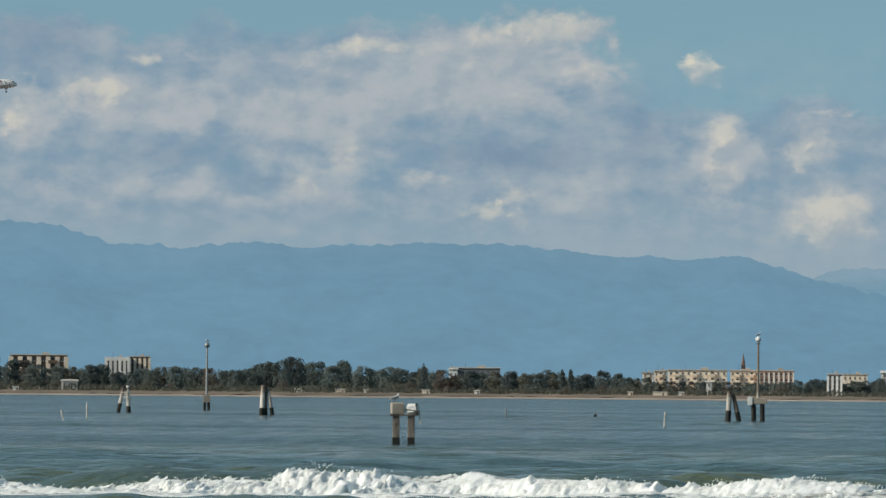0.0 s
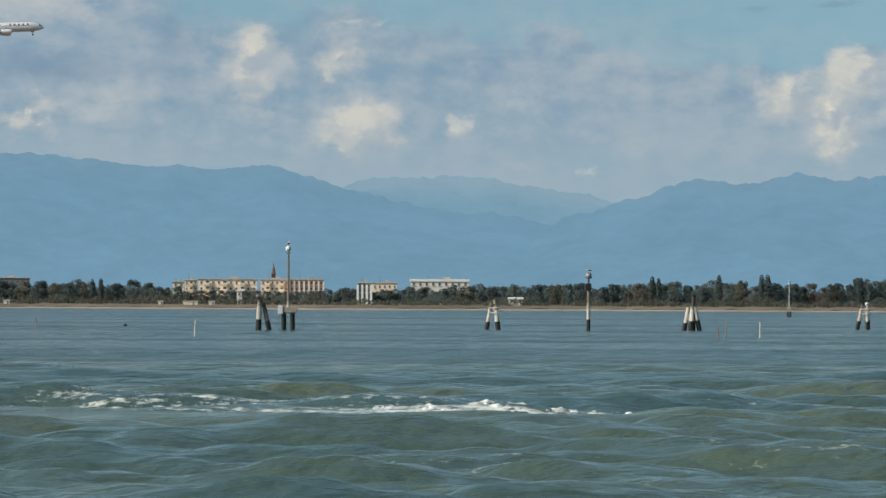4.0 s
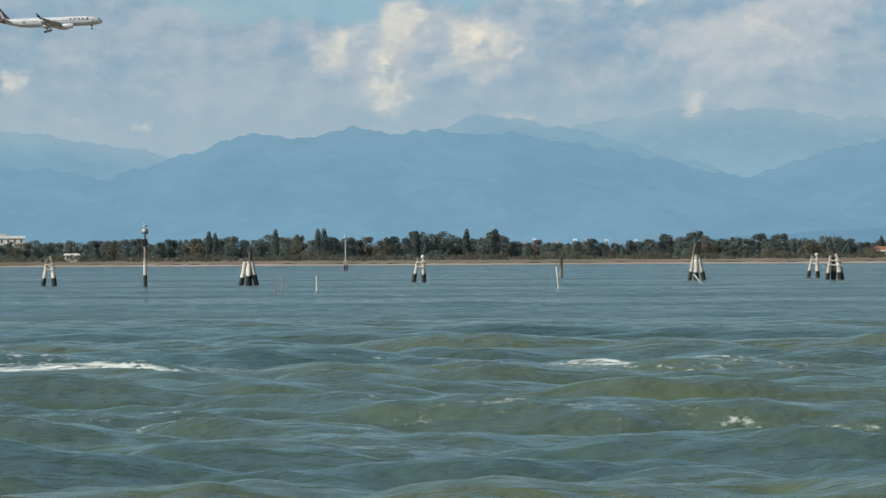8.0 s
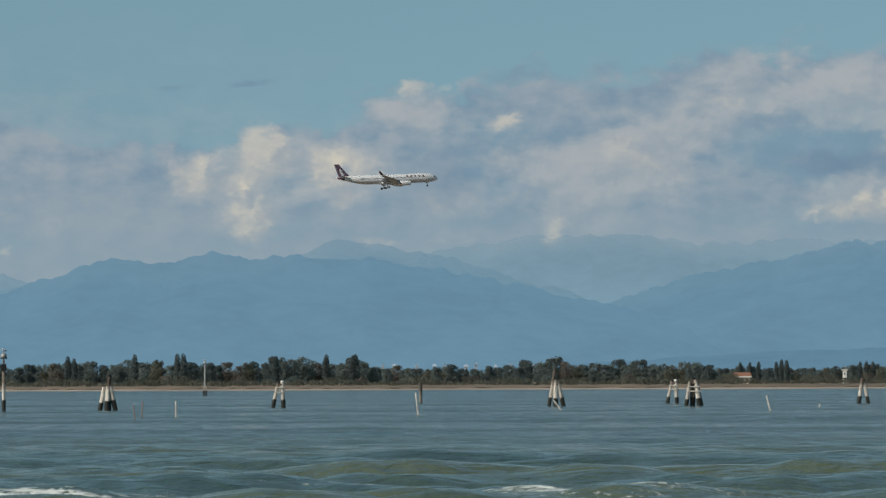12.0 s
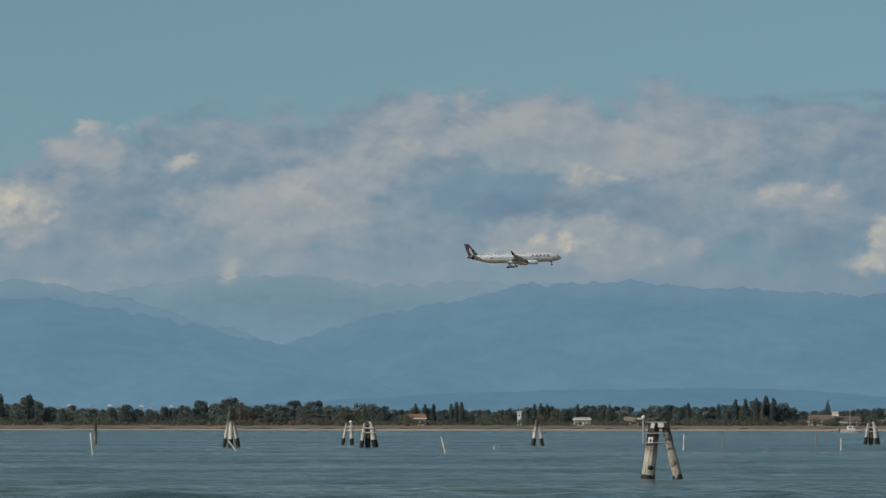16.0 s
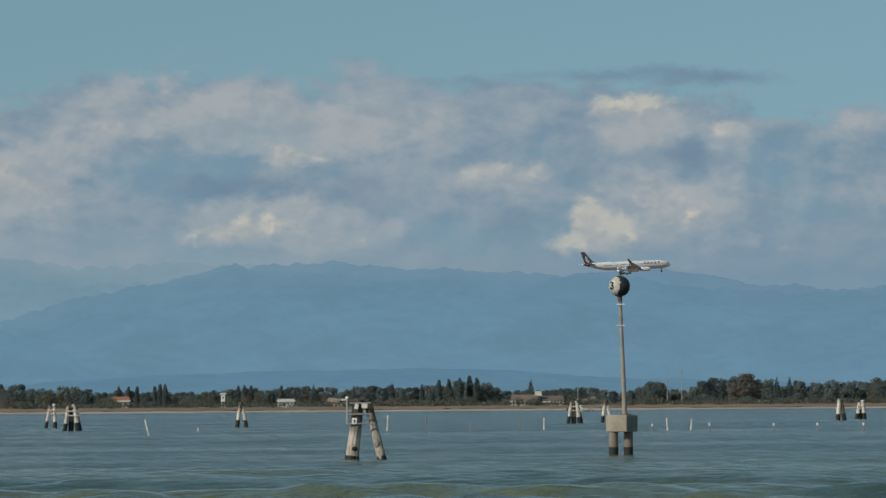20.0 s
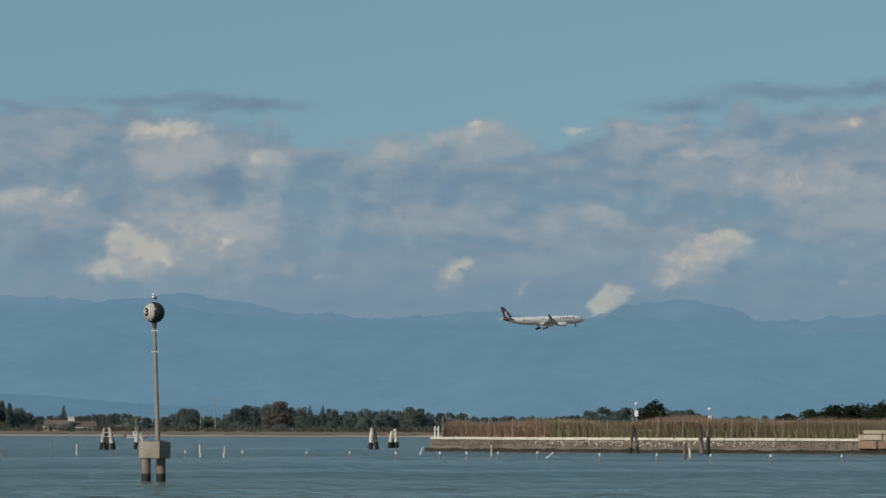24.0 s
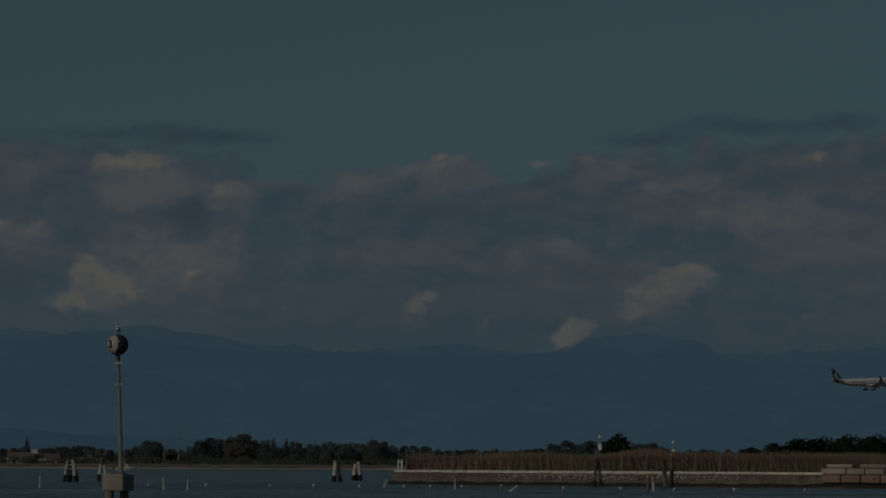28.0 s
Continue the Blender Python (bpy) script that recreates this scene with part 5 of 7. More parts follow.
def slim_beacon(bearing, distance, top, legs):
    base = thing("beacon", stand(bearing, distance), "slim grey beacon pole with a small lamp head", "beacon", "beacons along the channel")
    if legs:
        for x in (-0.22, 0.22):
            pile(base, (x, 0, 0), (x, 0, 0.95), 0.16, 0.85, TIMBER_DARK)
        part("cap_block", block(bmesh.new(), (0.78, 0.6, 0.85), pose(0, 0, 1.3), 0.03), CONCRETE, base)
        part("pole", rod(bmesh.new(), (0, 0, 1.7), (0, 0, top - 0.5), 0.14, 0.1, 10, 3), GALVANISED, base)
    else:
        pile(base, (0, 0, 0), (0, 0, top - 1.0), 0.16, 1.0, BLEACHED)
        part("lamp_box", block(bmesh.new(), (0.48, 0.4, 0.62), pose(0, -0.05, top - 1.3), 0.03), BLACK, base, "dark equipment box")
        part("pole", rod(bmesh.new(), (0, 0, top - 1.1), (0, 0, top - 0.6), 0.09, 0.09, 10), IRON, base)
    head = part("globe", ball(bmesh.new(), (0, 0, top - 0.3), 0.29, 1.0, 3), GALVANISED, base, "grey globe lamp head")
    part("bracket", rod(bmesh.new(), (-0.3, 0, top - 0.5), (0.3, 0, top - 0.5), 0.05, 0.05, 6), IRON, head)
    gull(stand(bearing, distance, 200, top), 0.9)


slim_beacon(-14.07, 540, 7.5, True)
slim_beacon(-4.08, 434, 5.2, False)
slim_beacon(-1.73, 880, 6.2, True)


def box_posts(bearing, distance):
    """Two squared posts with boxes on them, a sack and a rope."""
    base = thing("box_post", stand(bearing, distance), "two squared timber posts carrying weathered boxes and a white sack", "mooring post")
    for x in (-0.34, 0.36):
        post = part("post", block(bmesh.new(), (0.33, 0.33, 1.1), pose(x, 0, 0.85), 0.03), TIMBER_DARK, base)
        part("weed_band", block(bmesh.new(), (0.35, 0.35, 1.7), pose(x, 0, -0.5), 0.03), TIMBER_WET, post, "black weedy foot of the post")
    part("box", block(bmesh.new(), (0.62, 0.5, 0.56), pose(-0.28, 0, 1.66, 0, 0, 6), 0.05), CONCRETE, base, "grey-brown weathered box")
    part("shelf", block(bmesh.new(), (1.3, 0.5, 0.07), pose(0.02, 0.02, 1.36), 0.01), TIMBER_DARK, base)
    sack = bmesh.new()
    block(sack, (0.62, 0.5, 0.5), pose(0.42, 0, 1.64, 0, -4, -8), 0.12)
    bmesh.ops.subdivide_edges(sack, edges=list(sack.edges), cuts=2, use_grid_fill=True)
    for v in sack.verts:
        v.co += v.normal * 0.06 * noise.noise(v.co * 5)
    part("sack", sack, WHITE, base, "crumpled white sack")
    part("strap", block(bmesh.new(), (0.66, 0.56, 0.05), pose(0.42, 0, 1.58, 0, 10, -8), 0.02), TIMBER_DARK, base)
    part("strap", block(bmesh.new(), (0.07, 0.57, 0.54), pose(0.62, 0, 1.64, 0, -4, -8), 0.02), TIMBER_DARK, base)
    part("rope", rod(bmesh.new(), (0.72, -0.1, 1.55), (0.8, -0.1, 0.95), 0.03, 0.035, 6, 5, 0.1), BLEACHED, base, "hanging pale rope")
    gull(stand(bearing - 0.1, distance, 30, 1.94), 1.0)


box_posts(-11.76, 226)


def stake(bearing, distance, height, lean=0.0, mat=None, r=0.065, label="thin pale timber stake standing in the shallow water"):
    base = thing("stake", stand(bearing, distance), label, "stake", "stakes in the shallows")
    tip = (height * math.tan(radians(lean)), 0, height)
    foot = (-1.2 * math.tan(radians(lean)), 0, -1.2)
    part("shaft", rod(bmesh.new(), foot, tip, r * 1.1, r * 0.85, 8, 5, 0.06), mat or BLEACHED, base)


for row in [(-15.47, 394, 1.25, 2), (-15.74, 361, 0.8, -14), (-8.70, 343, 1.1, 3), (-2.07, 354, 1.15, 0), (0.77, 366, 1.7, -6), (4.90, 393, 1.32, -14), (7.69, 437, 1.4, 3), (9.53, 438, 1.06, 2), (10.98, 412, 1.09, -4),
            (11.25, 418, 0.96, 6), (13.55, 464, 0.8, 22), (14.39, 435, 1.06, 0), (2.45, 420, 0.9, -38), (15.02, 408, 0.55, 52), (5.47, 450, 0.35, 5)]:
    stake(*row)
for row in [(-10.55, 432, 0.95, -4), (-2.55, 336, 1.0, -6), (-2.47, 353, 1.15, 3), (8.15, 417, 1.45, 0), (9.25, 432, 1.55, -2), (8.66, 421, 0.6, 4)]:
    stake(*row, mat=RUST_RED, r=0.045, label="thin faded red stake standing in the shallow water")
stake(16.65, 428, 1.3, 4, TIMBER_DARK, 0.14, "short stout timber stump")
stake(16.72, 430, 0.9, -3, BLEACHED, 0.12, "short pale timber stump")
stake(16.93, 497, 1.8, 1, TIMBER_WET, 0.22, "black tarred post beside the wall")
stake(16.86, 499, 2.9, -5, TIMBER_DARK, 0.25, "tall leaning timber pile beside the wall")
stake(0.80, 560, 2.3, 0, TIMBER_DARK, 0.2, "single upright timber pile")


def channel_float(bearing, distance, height=0.62):
    base = thing("channel_float", stand(bearing, distance), "small white and red channel float", "buoy", "channel floats")
    part("stem", rod(bmesh.new(), (0, 0, -0.3), (0, 0, height - 0.1), 0.03, 0.03, 8), RUST_RED, base)
    part("top_mark", ball(bmesh.new(), (0, 0, height - 0.1), 0.085, 1.5, 2), WHITE, base, "white top mark")
    part("float", ball(bmesh.new(), (0, 0, 0.06), 0.1, 1.1, 2), RUST_RED, base, "faded red float at the water")


for b, d in [(10.80, 405), (11.47, 408), (12.22, 402), (12.73, 404), (13.27, 397), (13.79, 400), (14.10, 402), (14.47, 404), (14.93, 413), (15.66, 384), (16.33, 382), (16.96, 379), (17.66, 377), (18.49, 376)]:
    channel_float(b, d)
buoy = thing("buoy", stand(-9.51, 470, 0, 0.0), "small dark round buoy", "buoy")
part("float", ball(bmesh.new(), (0, 0, 0.08), 0.18, 0.9, 2), BLACK, buoy)
part("ring", rod(bmesh.new(), (0, 0, 0.22), (0, 0, 0.32), 0.05, 0.04, 8), IRON, buoy)


# ---- the wooded shore ----
def leafage(centres, radii, count, size, rng):
    """A crown of many small folded leaf sprays, laid on and just inside the given round masses, facing outwards more or less."""
    centres, radii = np.array(centres, float), np.array(radii, float)
    share = (radii[:, 0] * radii[:, 2]) ** 0.9
    pick = rng.choice(len(centres), count, p=share / share.sum())
    out = rng.normal(size=(count, 3))
    out /= np.linalg.norm(out, axis=1)[:, None]
    reach = rng.uniform(0.62, 1.0, count) ** 0.5 * rng.uniform(0.93, 1.08, count)
    mid = centres[pick] + out * reach[:, None] * radii[pick]
    face = out + rng.normal(0, 0.3, (count, 3))
    face /= np.linalg.norm(face, axis=1)[:, None]
    side = np.cross(face, rng.normal(size=(count, 3)))
    side /= np.linalg.norm(side, axis=1)[:, None]
    up = np.cross(face, side)
    s = size * rng.uniform(0.6, 1.4, (count, 1))
    pts = np.stack([mid + side * s, mid + up * s * 0.8 + face * s * 0.25, mid - side * s, mid - up * s * 0.8 + face * s * 0.25], 1)
    n = np.arange(count)[:, None] * 4
    return pts.reshape(-1, 3), np.concatenate([n + [0, 1, 2], n + [0, 2, 3]])


def crown_masses(kind, rng):
    """Round masses of a crown of unit height on a short trunk."""
    if kind == "poplar":
        return [(rng.uniform(-0.015, 0.015), rng.uniform(-0.015, 0.015), z) for z in np.linspace(0.16, 0.9, 8)], [(0.095 * w, 0.095 * w, 0.12) for w in (0.8, 1.05, 1.15, 1.15, 1.1, 1.0, 0.85, 0.6)]
    if kind == "cone":
        return [(0, 0, z) for z in np.linspace(0.12, 0.94, 9)], [(w, w, 0.09) for w in (0.27, 0.26, 0.235, 0.21, 0.18, 0.145, 0.11, 0.075, 0.04)]
    if kind == "scrub":
        n = 7
        return [(rng.uniform(-0.55, 0.55), rng.uniform(-0.3, 0.3), rng.uniform(0.2, 0.55)) for _ in range(n)], [(rng.uniform(0.3, 0.5), 0.35, rng.uniform(0.25, 0.4)) for _ in range(n)]
    lean = rng.uniform(-0.04, 0.04)
    mids, sizes = [(0, 0, 0.3), (lean, 0, 0.55)], [(0.36, 0.34, 0.3), (0.33, 0.32, 0.4)]
    for i in range(15):
        a = rng.uniform(0, 6.28)
        h = rng.uniform(0.12, 0.88)
        r = 0.31 * math.sqrt(max(0.03, 1 - ((h - 0.46) / 0.5) ** 2)) * rng.uniform(0.75, 1.05)
        mids.append((r * math.cos(a) + lean, r * math.sin(a), h))
        w = rng.uniform(0.1, 0.17)
        sizes.append((w, w, w * rng.uniform(0.7, 0.95)))
    return mids, sizes


def tree(kind, mat, seed, count=1800):
    """A tree of unit height: tapered trunk, a few limbs, and a crown of many small leaf sprays."""
    rng = np.random.default_rng(seed)
    made = thing("bush" if kind == "scrub" else "tree", Matrix(), "", "tree", "trees along the far shore")
    bm = bmesh.new()
    rod(bm, (0, 0, -0.03), (rng.uniform(-0.02, 0.02), 0, 0.55), 0.028, 0.012, 7, 3)
    mids, sizes = crown_masses(kind, rng)
    for mid in mids[:4]:
        rod(bm, (0, 0, rng.uniform(0.12, 0.3)), mid, 0.012, 0.004, 5)
    part("trunk", bm, BARK, made)
    pts, faces = leafage(mids, sizes, count, 0.023 if kind in ("poplar", "cone") else 0.033 if kind != "scrub" else 0.042, rng)
    sheet("crown", pts.tolist(), faces.tolist(), mat, made)
    return made


STOCK = {
    "round": [tree("round", m, 10 + i) for i, m in enumerate((LEAF_HAZED, LEAF_HAZED, LEAF_DARK_HAZED, LEAF_OLIVE_HAZED, LEAF_HAZED, LEAF_BROWN_HAZED))],
    "poplar": [tree("poplar", LEAF_DARK_HAZED, 30 + i, 1300) for i in range(2)],
    "cone": [tree("cone", LEAF_DARK_HAZED, 40, 1300)],
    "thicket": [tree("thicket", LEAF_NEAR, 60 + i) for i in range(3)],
    "scrub": [tree("scrub", m, 50 + i, 1100) for i, m in enumerate((LEAF_OLIVE_HAZED, LEAF_BROWN_HAZED, LEAF_HAZED))],
}
LABELS = {"thicket": "dense dark green thicket tree on the island", "round": "broad-crowned green tree in the shore wood", "poplar": "slender dark poplar standing above the wood", "cone": "dark pointed conifer standing above the wood", "scrub": "low olive scrub bush at the wood's edge"}
used = set()


def plant(kind, index, bearing, distance, height, spread=1.0, ground=1.3, group="", label=""):
    stock = STOCK[kind][index % len(STOCK[kind])]
    m = stand(bearing, distance, random.uniform(0, 360), ground) @ Matrix.Diagonal((height * spread, height * spread, height, 1))
    if stock in used:
        ob = copy_thing(stock, Matrix())
    else:
        ob = stock
        used.add(stock)
    ob.matrix_basis = m
    return tagged(ob, label or LABELS[kind], "bush" if kind == "scrub" else "tree", group or ("bushes along the far shore" if kind == "scrub" else "trees along the far shore"))


# how high the wood stands along the shore: bearing, rise of the tree tops
WOOD_WEST = [(-24, 0.3), (-18, 0.33), (-16.4, 0.3), (-15.9, 0.2), (-15.4, 0.25), (-15.0, 0.17), (-14.5, 0.27), (-14.0, 0.27), (-13.78, 0.2), (-13.5, 0.29), (-13.1, 0.31), (-12.5, 0.29), (-12.3, 0.22), (-11.9, 0.22), (-11.5, 0.22), (-11.1, 0.18), (-10.5, 0.18),
             (-10.1, 0.2), (-9.7, 0.15), (-9.4, 0.22), (-9.1, 0.19), (-8.7, 0.08), (-8.0, 0.06), (-7.3, 0.1), (-7.0, 0.14), (-6.6, 0.1), (-6.2, 0.15), (-5.8, 0.13), (-5.4, 0.23), (-5.0, 0.18), (-4.6, 0.22), (-4.2, 0.21), (-3.7, 0.17), (-3.3, 0.25), (-2.9, 0.22), (-2.5, 0.28), (-2.1, 0.2), (-1.7, 0.22), (-1.35, 0.17)]
WOOD_EAST = [(-1.0, 0.25), (-0.6, 0.27), (-0.2, 0.24), (0.1, 0.24), (0.3, 0.19), (0.9, 0.16), (1.6, 0.15), (2.1, 0.2), (2.3, 0.25), (2.9, 0.17), (3.35, 0.25), (3.6, 0.16), (4.0, 0.19), (4.3, 0.14), (4.7, 0.15), (5.2, 0.12), (5.6, 0.14), (6.0, 0.18), (6.5, 0.16), (7.2, 0.15), (7.6, 0.2), (8.0, 0.14), (8.4, 0.22), (8.8, 0.2),
             (9.1, 0.15), (9.5, 0.13), (10.2, 0.15), (10.5, 0.09), (10.85, 0.22), (11.1, 0.12), (11.5, 0.21), (11.9, 0.29), (12.2, 0.2), (12.7, 0.18), (13.4, 0.22), (13.9, 0.17), (14.6, 0.14), (15.2, 0.15), (15.55, 0.2), (15.75, 0.235), (16.0, 0.23), (16.15, 0.15), (16.35, 0.2), (16.55, 0.225), (16.85, 0.2), (17.05, 0.13), (18, 0.13), (19, 0.2), (26, 0.25)]
WOOD = np.array(WOOD_WEST + WOOD_EAST)


def wood_rise(b):
    return float(np.interp(b, WOOD[:, 0], WOOD[:, 1]))


rng = random.Random(4)
random.seed(8)
b, i = -17.6, 0
while b < 19.8:
    d = rng.uniform(1440, 1500)
    h = (2.6 + d * math.tan(radians(wood_rise(b))) - 1.3) * rng.uniform(0.86, 1.2)
    kind_index = rng.choice((0, 1, 2, 4, 0, 2, 1, 3, 5))
    plant("round", kind_index, b, d, max(h, 4.2), rng.uniform(0.8, 1.2))
    b += rng.uniform(0.11, 0.2) * max(h, 5) / 8
    i += 1
for b, rise_, kind in [(-2.05, 0.315, "poplar"), (-1.98, 0.318, "poplar"), (-3.33, 0.29, "poplar"), (-3.26, 0.27, "poplar"), (-2.55, 0.31, "poplar"), (-0.31, 0.305, "poplar"), (-0.9, 0.285, "poplar"), (0.04, 0.305, "poplar"), (0.0, 0.29, "poplar"),
                       (-11.53, 0.29, "cone"), (-9.9, 0.23, "poplar"), (-9.8, 0.235, "poplar"), (-13.15, 0.335, "cone"), (3.95, 0.2, "cone"), (5.03, 0.225, "poplar"), (5.09, 0.22, "poplar"), (4.97, 0.2, "poplar"), (4.55, 0.2, "poplar"), (4.66, 0.195, "poplar"), (4.76, 0.2, "poplar"),
                       (6.02, 0.205, "poplar"), (6.10, 0.2, "poplar"), (5.95, 0.2, "poplar"), (6.45, 0.195, "poplar"), (6.83, 0.205, "cone"), (7.3, 0.19, "cone"), (7.75, 0.21, "poplar"), (8.3, 0.25, "poplar"), (8.42, 0.26, "poplar"), (8.55, 0.27, "poplar"), (8.66, 0.295, "poplar"), (8.75, 0.27, "poplar"),
                       (9.38, 0.245, "cone"), (12.26, 0.255, "cone"), (12.41, 0.25, "cone"), (11.62, 0.2, "poplar"), (8.1, 0.2, "poplar"), (13.5, 0.225, "round"), (10.84, 0.235, "round"), (11.88, 0.315, "round")]:
    d = rng.uniform(1425, 1440)
    plant(kind, 5 if b == 11.88 else rng.randrange(2), b, d, 2.6 + d * math.tan(radians(rise_)) - 1.3, 1.2 if kind == "poplar" else 1.15 if kind == "round" else 0.9)
for i in range(88):
    b = -17.4 + i * 0.42 + rng.uniform(-0.15, 0.15)
    plant("scrub", rng.randrange(3), b, rng.uniform(1395, 1430), rng.uniform(2.2, 4.0), rng.uniform(0.9, 1.5))

# the depth of the wood behind, which nobody could count
g = np.random.default_rng(3)
mids, sizes = [], []
for b in np.arange(-22, 24, 0.12):
    for _ in range(2):
        d = g.uniform(1510, 1590)
        h = (2.6 + d * math.tan(radians(wood_rise(b))) - 1.3) * g.uniform(0.65, 0.92)
        p = spot(b + g.uniform(-0.06, 0.06), d, 1.3 + h * 0.55)
        mids.append(p)
        sizes.append((g.uniform(1.8, 3.2), 2.5, h * 0.45))
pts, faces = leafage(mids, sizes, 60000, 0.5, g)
tagged(sheet("wood_behind", pts.tolist(), faces.tolist(), LEAF_HAZED), "dense dark green wood behind the shore trees", "woodland", kind="stuff")

# rank marsh growth and low scrub between the wood and the bank
mids, sizes = [], []
for b in np.arange(-24, 26, 0.05):
    d = 1374 + 35 * noise.noise((b * 0.35, 3, 0)) + g.uniform(0, 26)
    h = max(0.5, 1.5 + 1.6 * noise.noise((b * 1.9, 4, 1)) + g.uniform(-0.3, 0.5))
    mids.append(spot(b, d, 1.25 + h * 0.4))
    sizes.append((1.4, 1.6, h * 0.55))
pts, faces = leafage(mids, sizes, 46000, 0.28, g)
tagged(sheet("marsh_scrub", pts.tolist(), faces.tolist(), LEAF_OLIVE_HAZED), "low olive and brown marsh scrub along the bank", "scrub", kind="stuff")


# ---- buildings behind the far shore ----
def house_block(b0, b1, rise_, distance, mat, storeys, bays, label, name="apartment_building", roof_mat=None, balcony=False, pitch=0.0, deep=11.0, base=1.3, tall=None, ribs=0.0, rib_mat=None, cap=0.35):
    """A block between two bearings, with a wall, a roof, and each window set into the front."""
    mid = (b0 + b1) / 2
    wide = distance * radians(b1 - b0)
    high = (2.6 + distance * math.tan(radians(rise_)) - base) if tall is None else tall
    house = thing(name, stand(mid, distance, 0, base), label, "building", "buildings behind the shore")
    wall_h = high - pitch
    part("wall", block(bmesh.new(), (wide, deep, wall_h + 0.3), pose(0, deep / 2, wall_h / 2 - 0.15)), mat, house)
    if pitch:
        bm = bmesh.new()
        w, d = wide / 2 + 0.4, deep / 2
        v = [bm.verts.new(q) for q in ((-w, -0.5, wall_h), (w, -0.5, wall_h), (w, deep + 0.5, wall_h), (-w, deep + 0.5, wall_h), (-w * 0.86, d, high), (w * 0.86, d, high))]
        for q in ((0, 1, 5, 4), (2, 3, 4, 5), (1, 2, 5), (3, 0, 4), (3, 2, 1, 0)):
            bm.faces.new([v[k] for k in q])
        part("roof", bm, roof_mat or ROOF, house)
        part("eaves_board", block(bmesh.new(), (wide + 0.7, 0.12, 0.3), pose(0, -0.57, wall_h + 0.02)), WHITE, house, "pale eaves board")
    else:
        part("roof", block(bmesh.new(), (wide + 0.7, deep + 0.7, cap), pose(0, deep / 2, wall_h + 0.35 - cap / 2), 0.05), roof_mat or SHED_ROOF, house)
        part("stair_head", block(bmesh.new(), (min(2.4, wide * 0.16), 2.4, 0.7), pose(wide * 0.12, deep / 2, wall_h + 0.68), 0.05), SHED_ROOF, house)
        part("aerial", rod(bmesh.new(), (-wide * 0.2, deep / 2, wall_h + 0.3), (-wide * 0.2, deep / 2, wall_h + 2.0), 0.04, 0.03, 5), IRON, house)
    step, lift = wide / bays, wall_h / storeys
    ww, hh = min(1.2, step * 0.3), min(1.2, lift * 0.36)
    if ribs:
        for i in range(bays + 1):
            part("rib", block(bmesh.new(), (step * ribs, 0.5, wall_h - 0.4), pose(-wide / 2 + step * (i if i < bays else i - 0.06), -0.26, wall_h / 2 - 0.2), 0.03), rib_mat or WHITE, house)
    pane_bm = block(bmesh.new(), (ww, 0.12, hh))
    sill_bm = block(bmesh.new(), (ww + 0.3, 0.3, 0.12))
    pane_me, sill_me = bpy.data.meshes.new("window"), bpy.data.meshes.new("sill")
    pane_bm.to_mesh(pane_me), sill_bm.to_mesh(sill_me)
    pane_bm.free(), sill_bm.free()
    pane_me.materials.append(HOUSE_PANE), sill_me.materials.append(PLASTER_WHITE)
    for i in range(bays):
        for j in range(storeys):
            x, z = -wide / 2 + step * (i + 0.5), lift * (j + 0.52)
            win = new("window", pane_me)
            win.parent, win.location = house, (x, -0.03, z)
            sill = new("sill", sill_me)
            sill.parent, sill.location = win, (0, -0.08, -hh / 2 - 0.06)
            if balcony and i % 3 == 1:
                slab = part("balcony", block(bmesh.new(), (step * 0.95, 1.1, 0.95), pose(x, -0.55, z - hh * 0.75), 0.03), mat, house)
                # No hollow here: a dark panel paints the shade inside the balcony.
                part("recess", block(bmesh.new(), (step * 0.5, 0.14, hh * 1.0), pose(x, -0.06, z + 0.1)), PANE, slab, "dark panel standing for the shade in the balcony opening")
    return house


house_block(-16.36, -15.71, 0.35, 1560, BLOCK_BROWN_SHADOW, 4, 6, "apartment block with cream bays, brown for the shadow between them, and roof sheds", balcony=True, ribs=0.5, rib_mat=PLASTER)
house_block(-15.25, -14.98, 0.325, 1560, PLASTER_GREY, 4, 5, "apartment block with white ribs and a bright white roof edge", roof_mat=WHITE, cap=1.2, ribs=0.62, rib_mat=PLASTER_WHITE)
house_block(-14.97, -14.74, 0.34, 1570, BLOCK_BROWN_SHADOW, 4, 4, "brown apartment block with cream ribs beside the white one", ribs=0.55, rib_mat=PLASTER)
house_block(-15.77, -15.58, 0.075, 1405, PLASTER_WHITE, 1, 3, "small white cottage near the shore", "cottage", pitch=0.45, deep=5, base=1.3, roof_mat=SHED_ROOF)
house_block(-11.21, -10.63, 0.24, 1600, PLASTER_GREY, 3, 10, "long grey flat-roofed hall", "hall")
house_block(-11.23, -11.13, 0.225, 1590, WHITE, 2, 2, "white end block of the grey hall", "hall", roof_mat=WHITE)
house_block(-8.96, -8.83, 0.2, 1500, PLASTER, 4, 2, "cream apartment tower end", balcony=False)
house_block(-8.82, -8.67, 0.225, 1520, PLASTER, 4, 3, "cream apartment block with brown roof edge", balcony=True)
house_block(-8.66, -7.97, 0.235, 1500, PLASTER, 4, 10, "long cream apartment block with balconies", balcony=True)
house_block(-7.93, -7.6, 0.235, 1500, PLASTER, 4, 6, "cream apartment block with dark openings", balcony=True)
house_block(-7.59, -7.19, 0.235, 1495, PLASTER_PINK, 4, 7, "pinkish apartment block with white ribs", ribs=0.3, rib_mat=PLASTER_WHITE)
house_block(-8.21, -8.15, 0.10, 1410, WHITE, 2, 1, "white round-topped water tank house", "tank_house", roof_mat=WHITE, deep=2)
